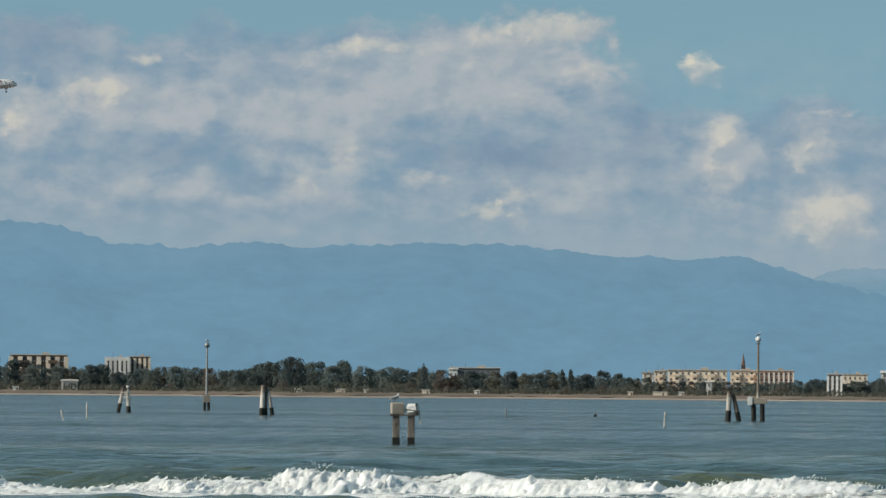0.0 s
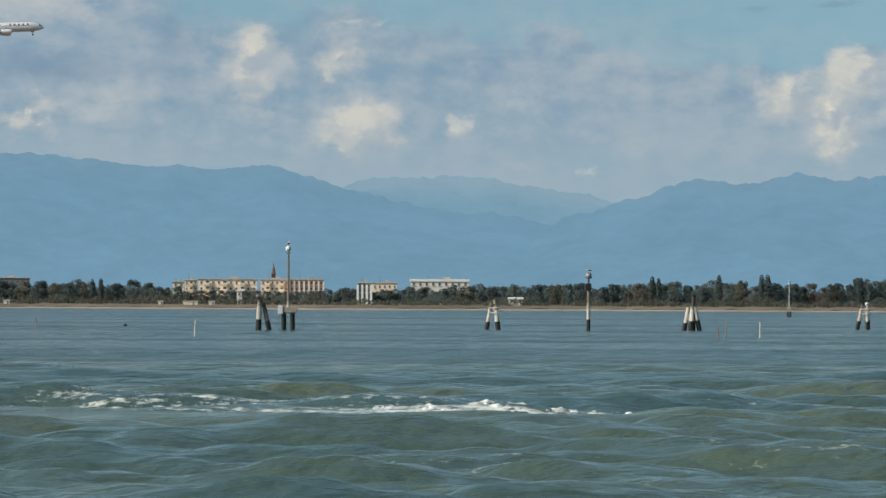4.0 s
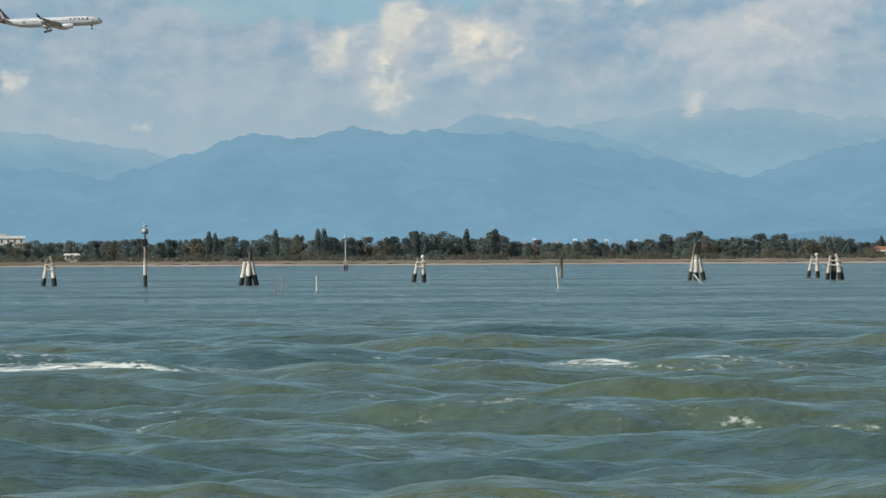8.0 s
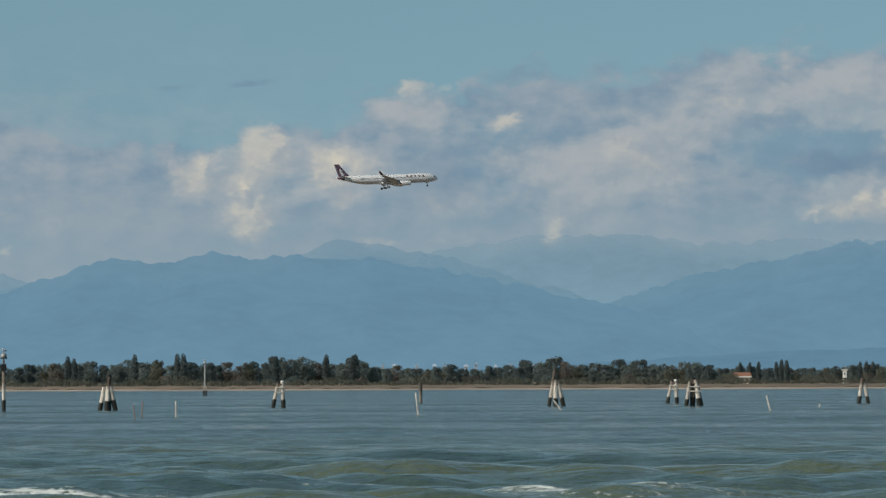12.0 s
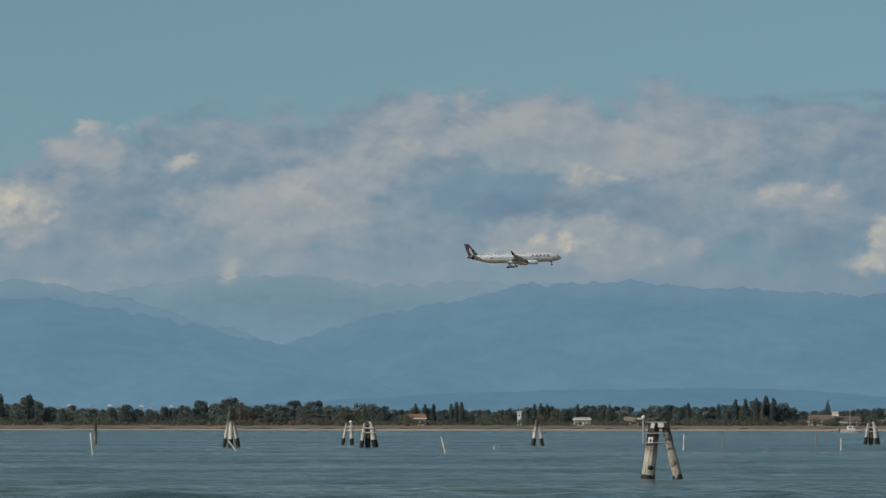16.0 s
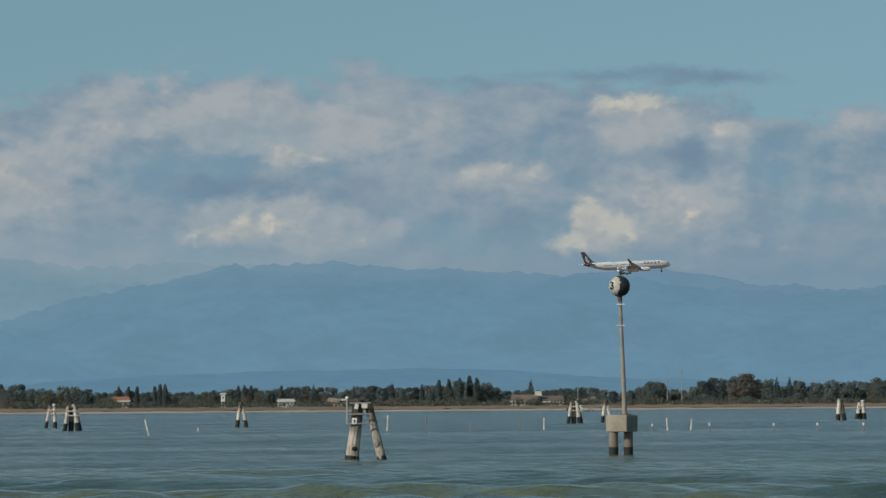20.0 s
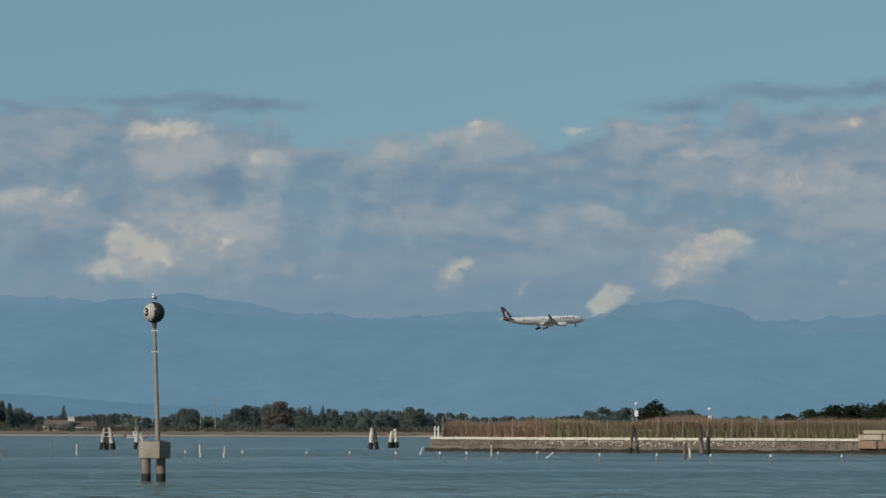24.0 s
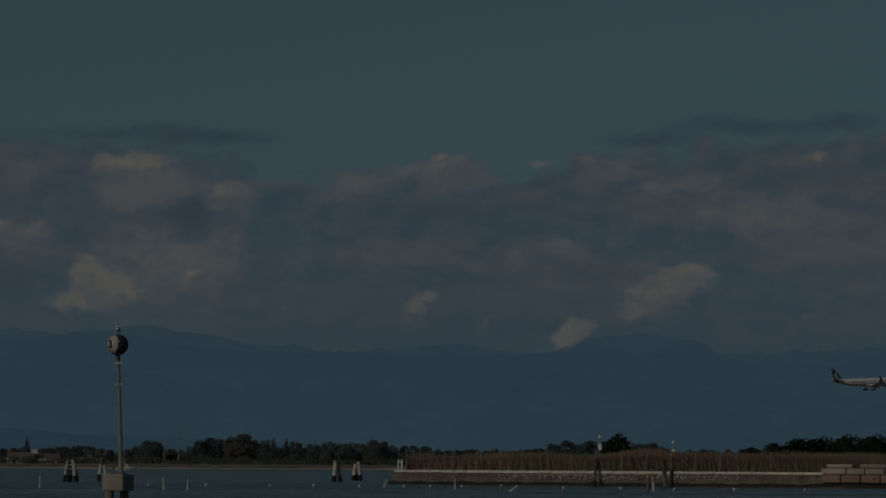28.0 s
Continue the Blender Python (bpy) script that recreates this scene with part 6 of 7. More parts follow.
house_block(-6.79, -6.63, 0.2, 1420, PLASTER_GREY, 4, 3, "narrow tower block with three white bays near the shore", ribs=0.5, rib_mat=WHITE)
house_block(-6.62, -6.33, 0.2, 1540, PLASTER, 3, 5, "cream low apartment block")
house_block(-6.17, -5.49, 0.24, 1545, PLASTER_WHITE, 3, 9, "long white-roofed apartment block", roof_mat=WHITE, cap=0.8)
house_block(-5.02, -4.85, 0.045, 1400, PLASTER_WHITE, 1, 3, "low white boat shed", "boat_shed", pitch=0.5, deep=4, roof_mat=WHITE)
house_block(4.46, 4.67, 0.082, 1410, PLASTER, 1, 3, "small farmhouse with an orange tiled roof", "farmhouse", pitch=1.3, deep=6)
house_block(5.745, 5.79, 0.1, 1408, WHITE, 2, 1, "narrow white hut in the trees", "hut", roof_mat=WHITE, deep=2)
house_block(6.41, 6.60, 0.045, 1400, WHITE, 1, 4, "low white shed by the shore", "shed", pitch=0.7, deep=5, roof_mat=SHED_ROOF)
house_block(7.06, 7.2, 0.04, 1400, PLASTER, 1, 3, "low cream shed by the shore", "shed", pitch=0.7, deep=5, roof_mat=SHED_ROOF)
house_block(9.15, 9.46, 0.075, 1398, PLASTER, 1, 6, "broad pale-walled barn with a dark brown roof", "barn", pitch=2.0, deep=12, roof_mat=BARN_ROOF)
house_block(9.47, 9.76, 0.06, 1402, PLASTER, 1, 5, "broad pale-walled barn with a dark brown roof", "barn", pitch=1.8, deep=12, roof_mat=BARN_ROOF)
house_block(9.44, 9.49, 0.115, 1404, SHED_ROOF, 1, 1, "squat brick chimney stack of the barn", "chimney_stack", pitch=1.2, deep=1.5, roof_mat=SHED_ROOF)
house_block(9.9, 10.25, 0.005, 1425, PLASTER, 1, 4, "long low cream wall behind the landing", "shed", deep=4, roof_mat=SHED_ROOF)


trng = random.Random(9)
for i in range(11):
    b = 0.35 + i * 0.19 + trng.uniform(-0.07, 0.07)
    w = trng.uniform(0.02, 0.045)
    house_block(b, b + w, trng.uniform(0.178, 0.198), trng.uniform(2900, 3300), HAZY_WALL, 4, 3, "far-off town house at the foot of the mountains, its walls tinted with haze", "town_house", deep=9, base=1.4, roof_mat=HAZY_WALL, pitch=1.2 if i % 2 else 0.0)


def church_tower(bearing, distance):
    tower = thing("church_tower", stand(bearing, distance, 0, 1.3), "slender brick bell tower with a pointed spire", "tower")
    top = distance * math.tan(radians(0.43))
    part("shaft", block(bmesh.new(), (1.25, 1.25, top * 0.72), pose(0, 0, top * 0.36)), SPIRE, tower)
    part("belfry", block(bmesh.new(), (1.35, 1.35, 1.6), pose(0, 0, top * 0.72 + 0.6), 0.05), SPIRE, tower)
    part("spire", rod(bmesh.new(), (0, 0, top * 0.72 + 1.4), (0, 0, top + 1.6), 0.66, 0.04, 8), SPIRE, tower)
    part("cornice", block(bmesh.new(), (1.6, 1.6, 0.2), pose(0, 0, top * 0.72 - 0.3), 0.04), STONE_PALE, tower)
    for x in (-0.3, 0.3):
        # The belfry is solid; dark panels paint the shade within its openings.
        part("bell_opening", block(bmesh.new(), (0.3, 0.12, 1.0), pose(x, -0.66, top * 0.72 + 0.6)), PANE, tower)


church_tower(-7.78, 1580)
for b, top in ((11.15, 10.8), (10.98, 7.6)):
    mast = thing("mast", stand(b, 1415, 0, 1.3), "thin grey lattice mast above the trees", "mast")
    part("pole", rod(bmesh.new(), (0, 0, -0.2), (0, 0, top - 1.0), 0.14, 0.08, 6), GALVANISED, mast)
    part("head", block(bmesh.new(), (0.45, 0.3, 1.2), pose(0, 0, top - 1.2), 0.03), GALVANISED, mast)
for i, (b, w) in enumerate([(-16.3, 1.6), (-12.5, 3.0), (-12.2, 1.2), (-11.5, 2.2), (-10.9, 1.6), (-8.75, 4.0), (-8.5, 1.6), (-9.1, 1.4), (-13.0, 2.0)]):
    hut = thing("shore_hut", stand(b, 1372, 0, 1.2), "small pale fishing hut on the bank", "hut", "huts on the far bank")
    part("wall", block(bmesh.new(), (w, 1.6, 0.9), pose(0, 0, 0.4), 0.03), PLASTER if i % 2 else PLASTER_WHITE, hut)
    part("roof", block(bmesh.new(), (w + 0.3, 1.9, 0.14), pose(0, 0, 0.92, 6, 0, 0), 0.02), SHED_ROOF, hut)
    part("door", block(bmesh.new(), (0.4, 0.06, 0.7), pose(w * 0.2, -0.82, 0.33)), TIMBER_DARK, hut)


def motor_boat(bearing, distance):
    boat = thing("motor_boat", stand(bearing, distance, 0, 0.0), "white cabin boat with a mast lying along the shore", "boat")
    hull = bmesh.new()
    rows = [(-2.7, 0.95, 0.0), (-1.2, 1.05, 0.0), (0.6, 1.0, 0.02), (2.0, 0.62, 0.12), (2.9, 0.05, 0.3)]
    loops = []
    for x, w, up in rows:
        loops.append([hull.verts.new(q) for q in ((x, -w, 0.62 + up), (x, -w * 0.8, 0.0), (x, 0, -0.3), (x, w * 0.8, 0.0), (x, w, 0.62 + up))])
    for lo, hi in zip(loops, loops[1:]):
        for k in range(4):
            hull.faces.new((lo[k], hi[k], hi[k + 1], lo[k + 1]))
        hull.faces.new((lo[4], hi[4], hi[0], lo[0]))
    hull.faces.new(loops[0])
    bmesh.ops.recalc_face_normals(hull, faces=hull.faces)
    part("hull", hull, WHITE, boat)
    part("keel_stripe", block(bmesh.new(), (5.0, 1.9, 0.06), pose(-0.2, 0, 0.32)), RED, boat, "thin red stripe")
    cabin = part("cabin", block(bmesh.new(), (2.0, 1.5, 0.85), pose(-0.1, 0, 1.05), 0.12), WHITE, boat)
    part("windscreen", block(bmesh.new(), (0.5, 1.54, 0.4), pose(0.6, 0, 1.18)), PANE, cabin)
    part("side_window", block(bmesh.new(), (0.8, 1.54, 0.32), pose(-0.35, 0, 1.18)), PANE, cabin)
    part("mast", rod(bmesh.new(), (-0.4, 0, 1.4), (-0.4, 0, 5.6), 0.05, 0.03, 6), WHITE, boat)
    part("rail", rod(bmesh.new(), (1.0, -0.7, 1.15), (2.7, -0.1, 1.35), 0.03, 0.03, 6), GALVANISED, boat)
    part("outboard", block(bmesh.new(), (0.4, 0.4, 0.7), pose(-2.85, 0, 0.5), 0.08), BLACK, boat)
    return boat


boat = motor_boat(9.95, 1150)


# ---- the walled island ----
WALL_A, WALL_B = spot(13.68, 535), spot(24.0, 492)
WALL_DIR = (WALL_B - WALL_A).normalized()
WALL_LEN = (WALL_B - WALL_A).length
WALL_TURN = math.degrees(math.atan2(WALL_DIR.y, WALL_DIR.x))
TOP = 1.62


def along(s, back=0.0, z=0.0):
    """The pose at s metres along the sea wall and so far behind its face."""
    p = WALL_A + WALL_DIR * s + Vector((-WALL_DIR.y, WALL_DIR.x, 0)) * back
    return pose(p.x, p.y, z, 0, 0, WALL_TURN)


sea_wall = tagged(new("sea_wall"), "old stone sea wall with a pale coping and a weedy foot", "wall", kind="structure")
sea_wall.matrix_basis = along(0)
bm = bmesh.new()
v = [bm.verts.new(q) for q in ((-0.6, -0.45, -1.2), (WALL_LEN, -0.45, -1.2), (WALL_LEN, 0, TOP - 0.3), (0, 0, TOP - 0.3), (-0.6, 60, -1.2), (0, 60, TOP - 0.3), (WALL_LEN, 1.2, TOP - 0.3), (0, 1.2, TOP - 0.3))]
for q in ((0, 1, 2, 3), (0, 3, 7, 5, 4), (3, 2, 6, 7)):
    bm.faces.new([v[k] for k in q])
part("wall_core", bm, RUBBLE, sea_wall, "dark mortar and rubble of the wall")
bm = bmesh.new()
steps = np.linspace(-0.6, WALL_LEN, 520)
low = [bm.verts.new((x, -0.49, -1.2)) for x in steps]
high = []
for x in steps:
    z = 0.36 + 0.16 * noise.noise((x * 0.5, 2, 0)) + 0.14 * noise.noise((x * 2.7, 5, 0))
    high.append(bm.verts.new((x, -0.49 + (z + 1.2) * 0.153, z)))
for k in range(len(steps) - 1):
    bm.faces.new((low[k], low[k + 1], high[k + 1], high[k]))
v = [bm.verts.new(q) for q in ((-0.66, -0.49, -1.2), (-0.34, -0.25, 0.42), (-0.34, 60, 0.42), (-0.66, 60, -1.2))]
bm.faces.new(v)
part("weed_band", bm, STONE_WET, sea_wall, "black weed along the foot of the wall")
soil = bmesh.new()
v = [soil.verts.new(q) for q in ((0.1, 0.5, TOP - 0.12), (WALL_LEN, 0.5, TOP - 0.12), (WALL_LEN, 110, TOP + 0.1), (0.1, 60, TOP + 0.1))]
soil.faces.new(v)
ground2 = tagged(part("ground_island", soil, MEADOW), "rough grassy ground inside the sea wall", "ground", kind="structure")
ground2.matrix_basis = along(0)

# fence: light posts with wires
fence = thing("fence", along(0.9, 0.9, TOP - 0.15), "wire fence on pale posts along the island", "fence")
post_bm = block(bmesh.new(), (0.075, 0.075, 2.35), pose(0, 0, 1.1), 0.012)
post_me = bpy.data.meshes.new("post")
post_bm.to_mesh(post_me), post_bm.free()
post_me.materials.append(POLE_BROWN)
frng = random.Random(2)
for i in range(30):
    post = new("post", post_me)
    post.parent = fence
    post.matrix_basis = pose(i * 2.95 + frng.uniform(-0.12, 0.12), 0, frng.uniform(-0.15, 0.1), frng.uniform(-2, 2), frng.uniform(-2, 2), 0)
for z in (0.9, 1.9):
    part("wire", rod(bmesh.new(), (0, -0.07, z), (86, -0.07, z), 0.006, 0.006, 4), GALVANISED, fence)
gate_posts = thing("corner_post", along(0.35, 0.6, TOP), "two white posts with a rail on the island corner", "post")
for x in (-0.2, 0.25):
    part("post", rod(bmesh.new(), (x, 0, -0.1), (x, 0, 1.15), 0.09, 0.08, 8), WHITE, gate_posts)
part("rail", rod(bmesh.new(), (-0.3, 0, 0.8), (0.35, 0, 0.8), 0.05, 0.05, 6), WHITE, gate_posts)


def reed_bed(name, mat, s0, s1, count, back, tall, seed, label):
    """Tall dry stems, each a thin leaning blade of three faces."""
    r = np.random.default_rng(seed)
    s, w = r.uniform(s0, s1, count), r.uniform(*back, count)
    patchy = np.array([0.75 + 0.45 * noise.noise((x * 0.12, y * 0.2, seed)) for x, y in zip(s, w)])
    h = r.uniform(0.5, 1.0, count) * tall * patchy
    lean = r.normal(0, 0.2, (count, 2)) * h[:, None]
    wide = r.uniform(0.02, 0.07, count)
    turn = r.uniform(0, 3.14, count)
    dx, dy = np.cos(turn) * wide, np.sin(turn) * wide
    z0 = np.full(count, TOP - 0.15)
    pts = np.stack([np.stack([s - dx, w - dy, z0], 1), np.stack([s + dx, w + dy, z0], 1), np.stack([s - dy, w + dx, z0], 1), np.stack([s + lean[:, 0], w + lean[:, 1], z0 + h], 1)], 1).reshape(-1, 3)
    n = np.arange(count)[:, None] * 4
    faces = np.concatenate([n + [0, 1, 3], n + [1, 2, 3], n + [2, 0, 3]])
    ob = sheet(name, pts.tolist(), faces.tolist(), mat)
    ob.matrix_basis = along(0)
    return tagged(ob, label, "reeds", kind="stuff")


reed_bed("reeds", REED, 0.6, 92, 120000, (1.5, 5.5), 2.95, 1, "tall dry brown reeds behind the sea wall")
reed_bed("green_reeds", REED_GREEN, 14.0, 92, 40000, (1.3, 5.5), 2.5, 2, "greenish lower reeds among the brown")


def island_lamp(bearing, distance, top):
    lamp = thing("post_lamp", stand(bearing, distance, 0, TOP - 0.1), "white lamp head on a pale post above the reeds", "lamp", "lamps on the island")
    part("pole", rod(bmesh.new(), (0, 0, 0), (0, 0, top - TOP - 0.3), 0.07, 0.055, 8), GALVANISED, lamp)
    part("box", block(bmesh.new(), (0.42, 0.4, 0.7), pose(0, 0, top - TOP - 1.2), 0.04), WHITE, lamp)
    part("globe", ball(bmesh.new(), (0, 0, top - TOP - 0.1), 0.23, 0.8, 2), WHITE, lamp, "white globe")


island_lamp(16.09, 548, 5.55)
island_lamp(16.95, 552, 5.0)
plant("thicket", 0, 16.3, 556, 4.3, 1.15, TOP - 0.1, "trees on the island", "dark green round bush above the reeds")
plant("thicket", 1, 16.2, 560, 3.7, 1.0, TOP - 0.1, "trees on the island", "dark green round bush above the reeds")
irng = random.Random(21)
for i in range(34):
    b = 17.9 + i * 0.15 + irng.uniform(-0.05, 0.05)
    h = np.interp(b, [17.5, 17.9, 18.1, 18.6, 19.4, 22, 25], [2.2, 3.1, 3.7, 4.0, 4.4, 5.4, 6.0]) * irng.uniform(0.85, 1.05)
    plant("thicket", irng.randrange(3), b, irng.uniform(545, 565), float(h), irng.uniform(1.0, 1.4), TOP - 0.1, "trees on the island", "dense dark green thicket tree on the island")

# pale masonry blocks stacked at the wall's end, by the landing
quay = thing("stone_quay", along(0, 0, 0), "stacked pale masonry blocks at the landing", "quay")
for x, z, w, h, m in [(52.80, 0.95, 2.2, 0.85, BRICKISH), (55.05, 0.95, 2.2, 0.85, BRICKISH), (57.30, 0.95, 2.2, 0.85, BRICKISH), (59.55, 0.95, 2.2, 0.85, BRICKISH), (61.80, 0.95, 2.2, 0.85, BRICKISH),
                      (52.20, 1.72, 1.0, 0.62, STONE), (53.50, 1.72, 2.0, 0.62, QUAY_STONE), (55.60, 1.72, 2.1, 0.62, QUAY_STONE), (57.80, 1.72, 2.2, 0.62, QUAY_STONE), (60.10, 1.72, 2.2, 0.62, QUAY_STONE),
                      (53.80, 2.28, 3.0, 0.42, QUAY_STONE), (57.70, 2.28, 3.2, 0.42, QUAY_STONE), (61.20, 2.28, 3.0, 0.42, QUAY_STONE)]:
    part("stone_block", block(bmesh.new(), (w - 0.08, 0.9, h - 0.04), pose(x, -0.15, z, 0, 0, 0), 0.04), m, quay)
for x in (53.9, 57.8, 60.8):
    part("mooring_ring", rod(bmesh.new(), (x, -0.66, 0.95), (x, -0.62, 0.95), 0.16, 0.16, 10), IRON, quay, "dark mooring ring")

# coping slabs and face stones
coping_bm = block(bmesh.new(), (1.47, 0.75, 0.27), Matrix(), 0.02)
coping_me = bpy.data.meshes.new("coping_stone")
coping_bm.to_mesh(coping_me), coping_bm.free()
coping_me.materials.append(STONE_PALE)
for i in range(int(WALL_LEN / 1.5)):
    s = new("coping_stone", coping_me)
    s.parent = sea_wall
    s.matrix_basis = pose(0.75 + i * 1.5, 0.2 + frng.uniform(-0.02, 0.02), TOP - 0.155 + frng.uniform(-0.012, 0.012), 0, 0, frng.uniform(-0.4, 0.4))
stone_me = []
for k in range(5):
    bm = block(bmesh.new(), (frng.uniform(0.16, 0.3), 0.16, frng.uniform(0.09, 0.15)), Matrix(), 0.03)
    for q in bm.verts:
        q.co += Vector((frng.uniform(-0.025, 0.025), frng.uniform(-0.02, 0.02), frng.uniform(-0.02, 0.02)))
    me = bpy.data.meshes.new("stone")
    bm.to_mesh(me), bm.free()
    me.materials.append(STONE)
    stone_me.append(me)


def course_stones(x0, x1, gap, limit):
    """Where the face stones sit: pale uneven rubble, thickest under the coping."""
    spots = []
    for row in range(5):
        x = x0 + frng.uniform(0.0, 0.4)
        while x < x1 and len(spots) < limit:
            if frng.random() < 0.3 + 0.13 * row + 0.5 * noise.noise((x * 0.35, row, 4)):
                z = 0.7 + row * 0.125 + frng.uniform(-0.05, 0.05)
                spots.append(pose(x, -0.19 + (z - 0.55) * 0.19 - frng.uniform(0, 0.03), z, -12, frng.uniform(-12, 12), 0))
            x += frng.uniform(0.2, 0.42) * gap
    return spots


for m in course_stones(13.0, 42.0, 1.3, 290):
    s = new("stone", frng.choice(stone_me))
    s.parent, s.matrix_basis = sea_wall, m
verts, faces = [], []
for m in course_stones(0.2, 13.0, 1.0, 900) + course_stones(13.0, 42.0, 1.1, 900) + course_stones(42.0, 72.0, 1.1, 900):
    w, h, n = frng.uniform(0.06, 0.13), frng.uniform(0.035, 0.065), len(verts)
    for sx, sy, sz in [(i, j, k) for i in (-1, 1) for j in (-1, 1) for k in (-1, 1)]:
        soft = 1.0 if sy > 0 else 0.72
        verts.append(m @ Vector((sx * w * soft * frng.uniform(0.8, 1.1), sy * 0.07, sz * h * soft * frng.uniform(0.8, 1.1))))
    faces += [tuple(n + k for k in q) for q in ((0, 1, 5, 4), (0, 2, 3, 1), (4, 5, 7, 6), (1, 3, 7, 5), (0, 4, 6, 2))]
tagged(sheet("small_stones", verts, faces, STONE, sea_wall, "small pale rubble between the larger stones"), kind="stuff")


# ---- white water of the boat's wake, in pieces that ride and sink with the waves ----
def froth_height(x, y, tall, seed):
    """Heaped, churned water: broad heaps, sharp curls and fine bubbles."""
    p = Vector((x, y * 0.8, seed))
    heap = 0.5 + 0.5 * noise.noise(p * 0.9)
    curl = noise.ridged_multi_fractal(p * 2.1, 0.8, 2.3, 5, 1.0, 2.0)
    torn = noise.noise(p * 5.3) * 0.2 - abs(noise.noise(p * 8.5)) * 0.3 + noise.noise(p * 19) * 0.34
    jet = max(0.0, noise.noise((x * 3.1, y * 0.4, seed + 5)) - 0.25) * 1.3
    return tall * max(0.03, heap * 0.5 + curl * 0.2 + torn + jet) + 0.02 * noise.noise(p * 13) + 0.016 * noise.noise(p * 27)


def foam_crest(bearing, distance, length, depth, height, seed, thin=0.0):
    """A churned ridge of white water, steep behind and sloping to the front, with torn tips and drops of spray."""
    r = np.random.default_rng(seed)
    c = spot(bearing, distance)
    step = mesh_step(distance)
    nx, ny = int(length / 0.05) + 1, 60
    verts, faces, thick = [], [], []
    gx, gy = np.meshgrid((np.arange(nx) / (nx - 1) - 0.5) * length, (np.arange(ny) / (ny - 1) - 0.72) * depth, indexing="ij")
    level = swell(c.x + gx, c.y + gy, step) * calm(np.hypot(c.x + gx, c.y + gy)) * hush(c.x + gx, c.y + gy)
    for i in range(nx):
        for j in range(ny):
            x, y, v = float(gx[i, j]), float(gy[i, j]), j / (ny - 1)
            ends = min(1.0, (1 - abs(2 * x / length)) * 3.2)
            rim = math.exp(-((0.72 - v) / 0.3) ** 2) + 0.12 if v < 0.72 else 1.12 * math.exp(-((v - 0.72) / 0.09) ** 2)
            edge = min(1.0, v * 7, (1 - v) * 9)
            if thin:
                h = height * (0.7 * noise.noise((x * 0.5, y * 0.35, seed)) + 0.8 * noise.noise((x * 1.3, y * 0.8, seed + 5)) + 0.7 * noise.noise((x * 3.6, y * 2.2, seed)) + 0.45 * noise.noise((x * 9, y * 5, seed)) + 0.6 * rim - thin)
            else:
                h = froth_height(c.x + x, c.y + y, height * rim, seed * 0.01)
                h -= max(0.0, 0.62 - v) * 0.1 * (0.3 + 0.9 * noise.noise(((c.x + x) * 1.1, y * 0.9, 8)) + 0.5 * noise.noise(((c.x + x) * 3.7, y * 2.4, 2)))
            thick.append(max(0.0, h * ends * edge) + (0.0 if thin else 0.1 * ends * edge))
            verts.append((x + 0.05 * noise.noise((x * 5, y * 5, 3)), y, float(level[i, j]) + h * ends * edge - 0.07 * (1 - ends * edge)))
    for i in range(nx - 1):
        for j in range(ny - 1):
            a = i * ny + j
            faces.append((a, a + ny, a + ny + 1, a + 1))
    # drops of spray over the heaps
    k = int(length * (0 if thin else 46))
    x, y = r.uniform(-0.48, 0.48, k) * length, r.normal(0.0, 0.25, k)
    under = swell(c.x + x, c.y + y, step) * calm(distance) * hush(c.x + x, c.y + y)
    for px, py, pz in zip(x.tolist(), y.tolist(), under.tolist()):
        lift = height * r.uniform(0.6, 1.25) * (0.75 + 0.9 * noise.noise(((c.x + px) * 1.6, 3.0, seed)))
        s = r.uniform(0.006, 0.022)
        n = len(verts)
        z = pz + max(0.05, lift * (1 - abs(2 * px / length) ** 3))
        verts += [(px + s, py, z - s), (px - s, py + s * 0.5, z - s), (px, py - s, z - s), (px + r.uniform(-s, s), py, z + s * r.uniform(0.8, 2.2))]
        faces += [(n, n + 1, n + 3), (n + 1, n + 2, n + 3), (n + 2, n, n + 3), (n, n + 2, n + 1)]
    thick += [1.0] * (len(verts) - len(thick))
    ob = sheet("foam_crest", verts, faces, FOAM, smooth=True)
    ob.data.attributes.new("thickness", "FLOAT", "POINT").data.foreach_set("value", np.array(thick, np.float32))
    return ob


RAFTS = []
wrng = random.Random(31)


def lay_foam(bearing, distance, length, depth, height, fall, label, start=0.65, thin=0.0):
    crest = foam_crest(bearing, distance, length, depth, height, wrng.randrange(1000), thin)
    tagged(crest, label, "foam", "foam crests on the boat wake", "stuff")
    RAFTS.append((crest, bearing, distance, fall, start))


# how high the broken crest stands, by bearing
CREST = np.array([(-18, 0.34), (-16, 0.36), (-14.4, 0.34), (-13.4, 0.4), (-12.8, 0.54), (-12.2, 0.44), (-11.6, 0.34), (-10.7, 0.26), (-9.9, 0.24), (-9.2, 0.34), (-8.6, 0.26), (-7.6, 0.3), (-7.0, 0.22), (-6.4, 0.12)])
WAKE_LABEL = "broken white water along the crest of a boat wake"
b = -17.8
while b < -6.3:
    tall = float(np.interp(b, CREST[:, 0], CREST[:, 1])) * wrng.uniform(0.65, 0.85)
    lay_foam(b, wrng.uniform(121.6, 123.2), wrng.uniform(2.9, 4.0), 11.0, tall, 0.2 + 0.4 * tall, "tall splash of white water on the wake crest" if tall > 0.48 else WAKE_LABEL)
    b += wrng.uniform(0.78, 1.1)
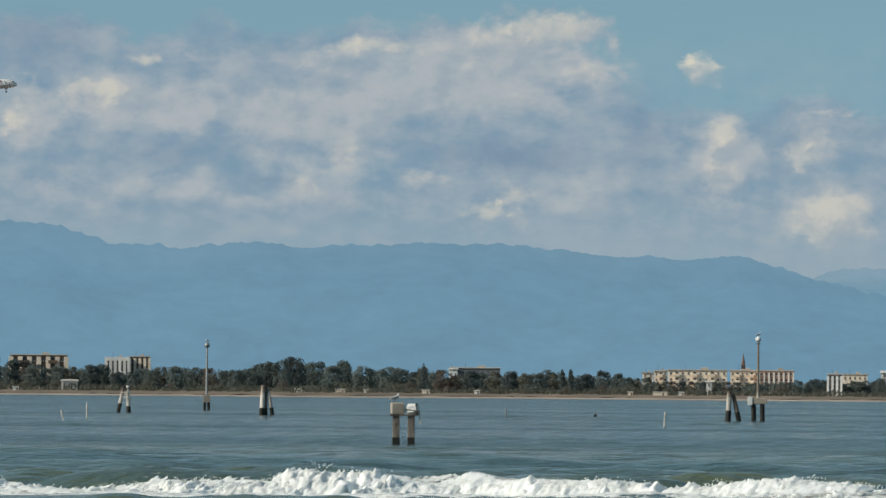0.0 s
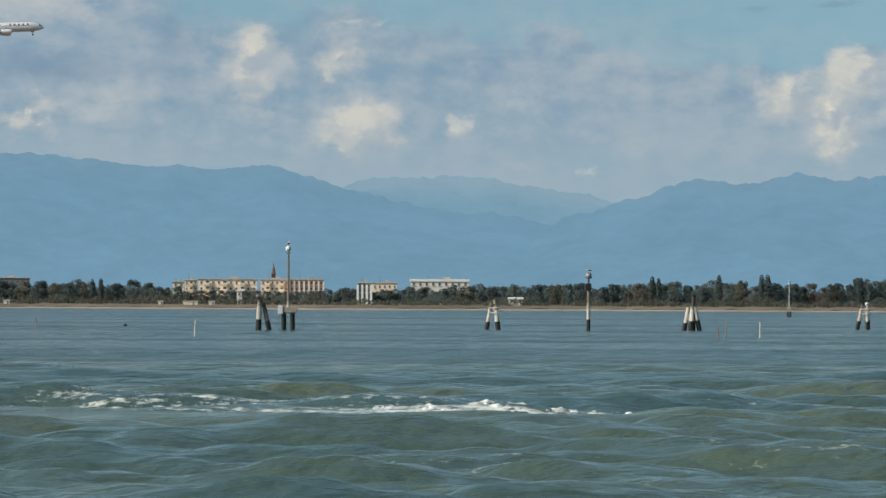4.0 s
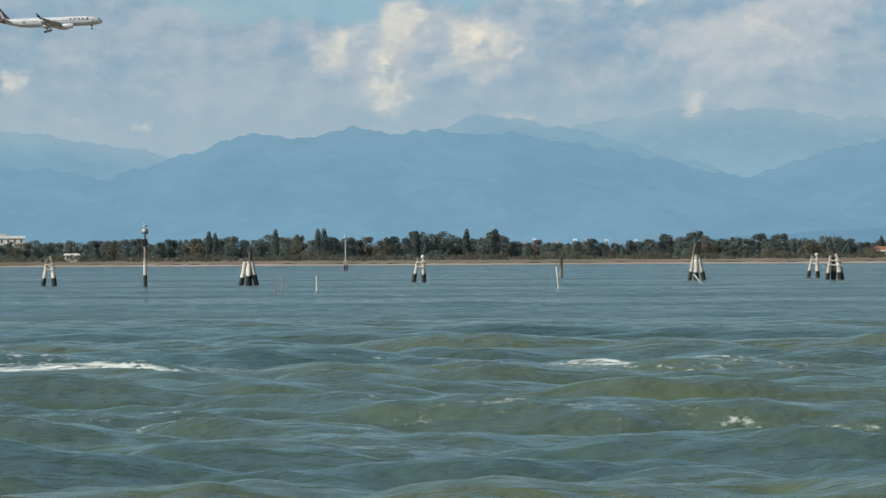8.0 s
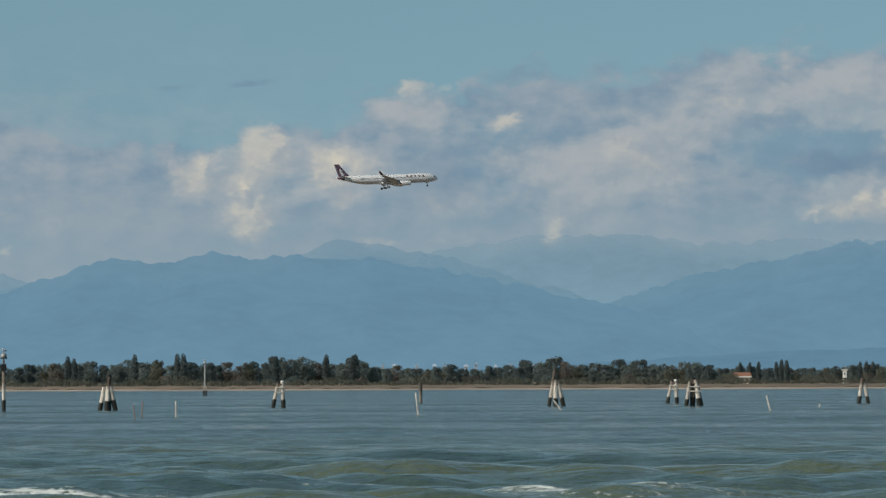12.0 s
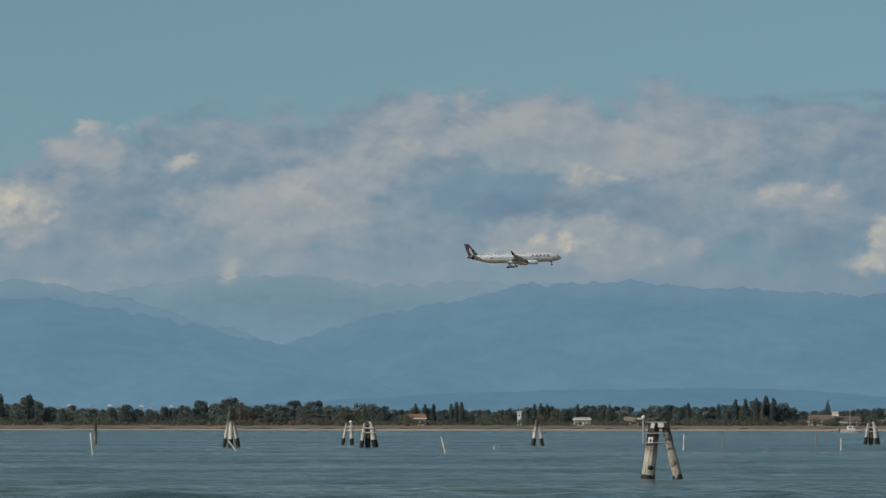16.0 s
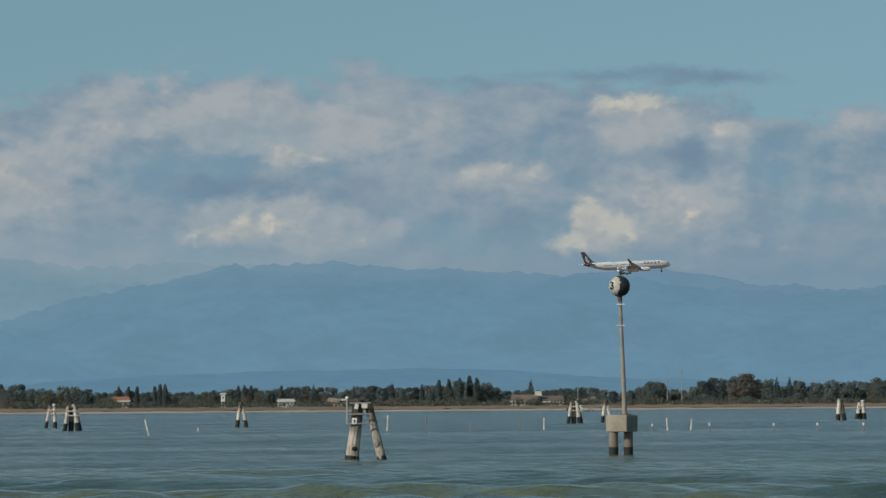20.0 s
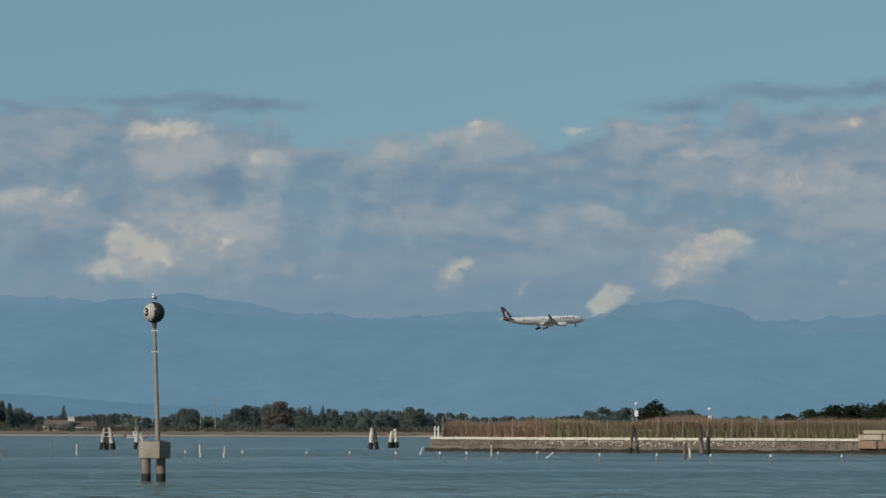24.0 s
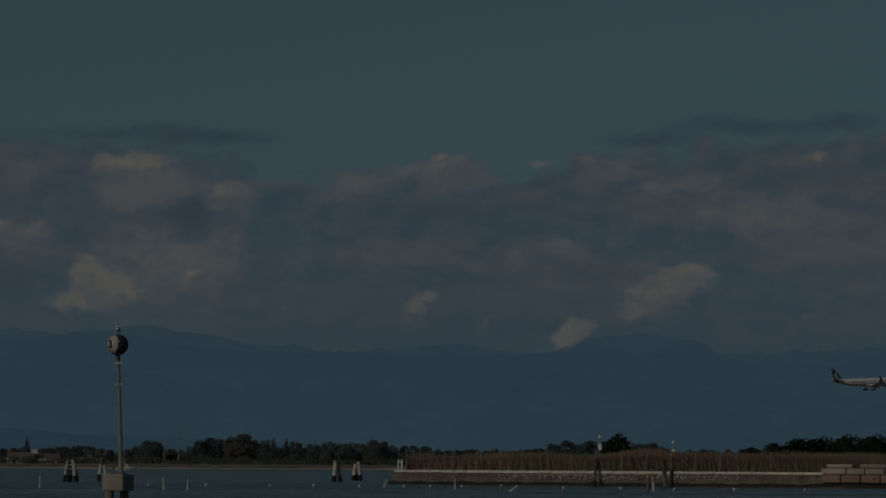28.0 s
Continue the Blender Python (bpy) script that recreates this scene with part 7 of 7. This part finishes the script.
# the flattened patch that the wake leaves behind: torn sheets of froth that dissolve in a few seconds
for b, d, l, thin in [(-7.6, 118.5, 3.2, 0.42), (-6.7, 117, 4.2, 0.3), (-6.0, 113.5, 3.6, 0.32), (-5.5, 118, 4.2, 0.34), (-4.6, 116, 3.6, 0.42), (-3.9, 115, 2.8, 0.5), (-9.2, 121, 3.6, 0.62), (-10.2, 119, 3.2, 0.6), (-3.0, 114.5, 3.0, 0.6), (-1.9, 114, 3.0, 0.62), (-11.5, 120, 3.4, 0.45), (-8.4, 121.5, 3.4, 0.65)]:
    lay_foam(b, d, l, 8.5, 0.15 if -8 < b < -4 else 0.10, 0.028, "torn sheet of white froth left by the wake", 2.2, thin)


# ---- what moves ----
def motions():
    heading = 12.5
    approach = [  # seconds, bearing and rise of the nose, distance
        (0, -16.32, 3.53, 2815), (2, -13.36, 3.33, 2820), (2.5, -12.66, 3.30, 2822), (5, -8.98, 3.086, 2840), (8, -4.56, 2.775, 2864), (8.5, -3.86, 2.738, 2870), (9, -3.08, 2.642, 2875), (9.5, -2.42, 2.592, 2881),
        (10, -1.682, 2.542, 2887), (10.5, -1.019, 2.496, 2894), (11, -0.29, 2.463, 2901), (11.5, 0.36, 2.423, 2908), (13.5, 3.05, 2.253, 2942), (14, 3.72, 2.189, 2951), (14.5, 4.36, 2.123, 2961), (15, 5.03, 2.029, 2971),
        (15.5, 5.64, 1.971, 2981), (16, 6.26, 1.928, 2992), (17, 7.48, 1.845, 3014), (18, 8.69, 1.755, 3038), (19, 9.86, 1.677, 3064), (20, 11.03, 1.598, 3090), (21, 12.18, 1.519, 3118), (22, 13.32, 1.436, 3148),
        (22.5, 13.87, 1.40, 3163), (24.5, 16.03, 1.238, 3226), (25, 16.59, 1.199, 3242), (25.5, 17.10, 1.161, 3259), (26, 17.63, 1.124, 3276), (26.5, 18.14, 1.083, 3294), (27, 18.68, 1.036, 3311), (27.5, 19.17, 1.002, 3329), (28, 19.70, 0.965, 3347)]
    walk(jet, [(t, Matrix.Translation(sight(b, e, d * float(np.interp(t, (8, 14, 19, 22, 28), (1.01, 1.02, 1.045, 1.045, 1.03))))) @ pose(0, 0, 0, 0, -2.4, heading)) for t, b, e, d in approach])
    drift_x, drift_y = 0.42, -0.26  # how the waves run, metres a second
    for raft, b, d, fall, start in RAFTS:
        p = spot(b, d)
        walk(raft, [(t, pose(p.x + drift_x * t, p.y + drift_y * t, -fall * 1.5 * max(0, t - start))) for t in (0, start, start + 1, 5, 9, 14, 28)])
    walk(boat, [(t, stand(9.95 + 0.073 * (t - 20), 1150)) for t in (0, 9, 18, 28)])
    walk(water, [(t, pose(drift_x * t, drift_y * t, 0)) for t in (0, 4, 9, 14, 28)])


motions()
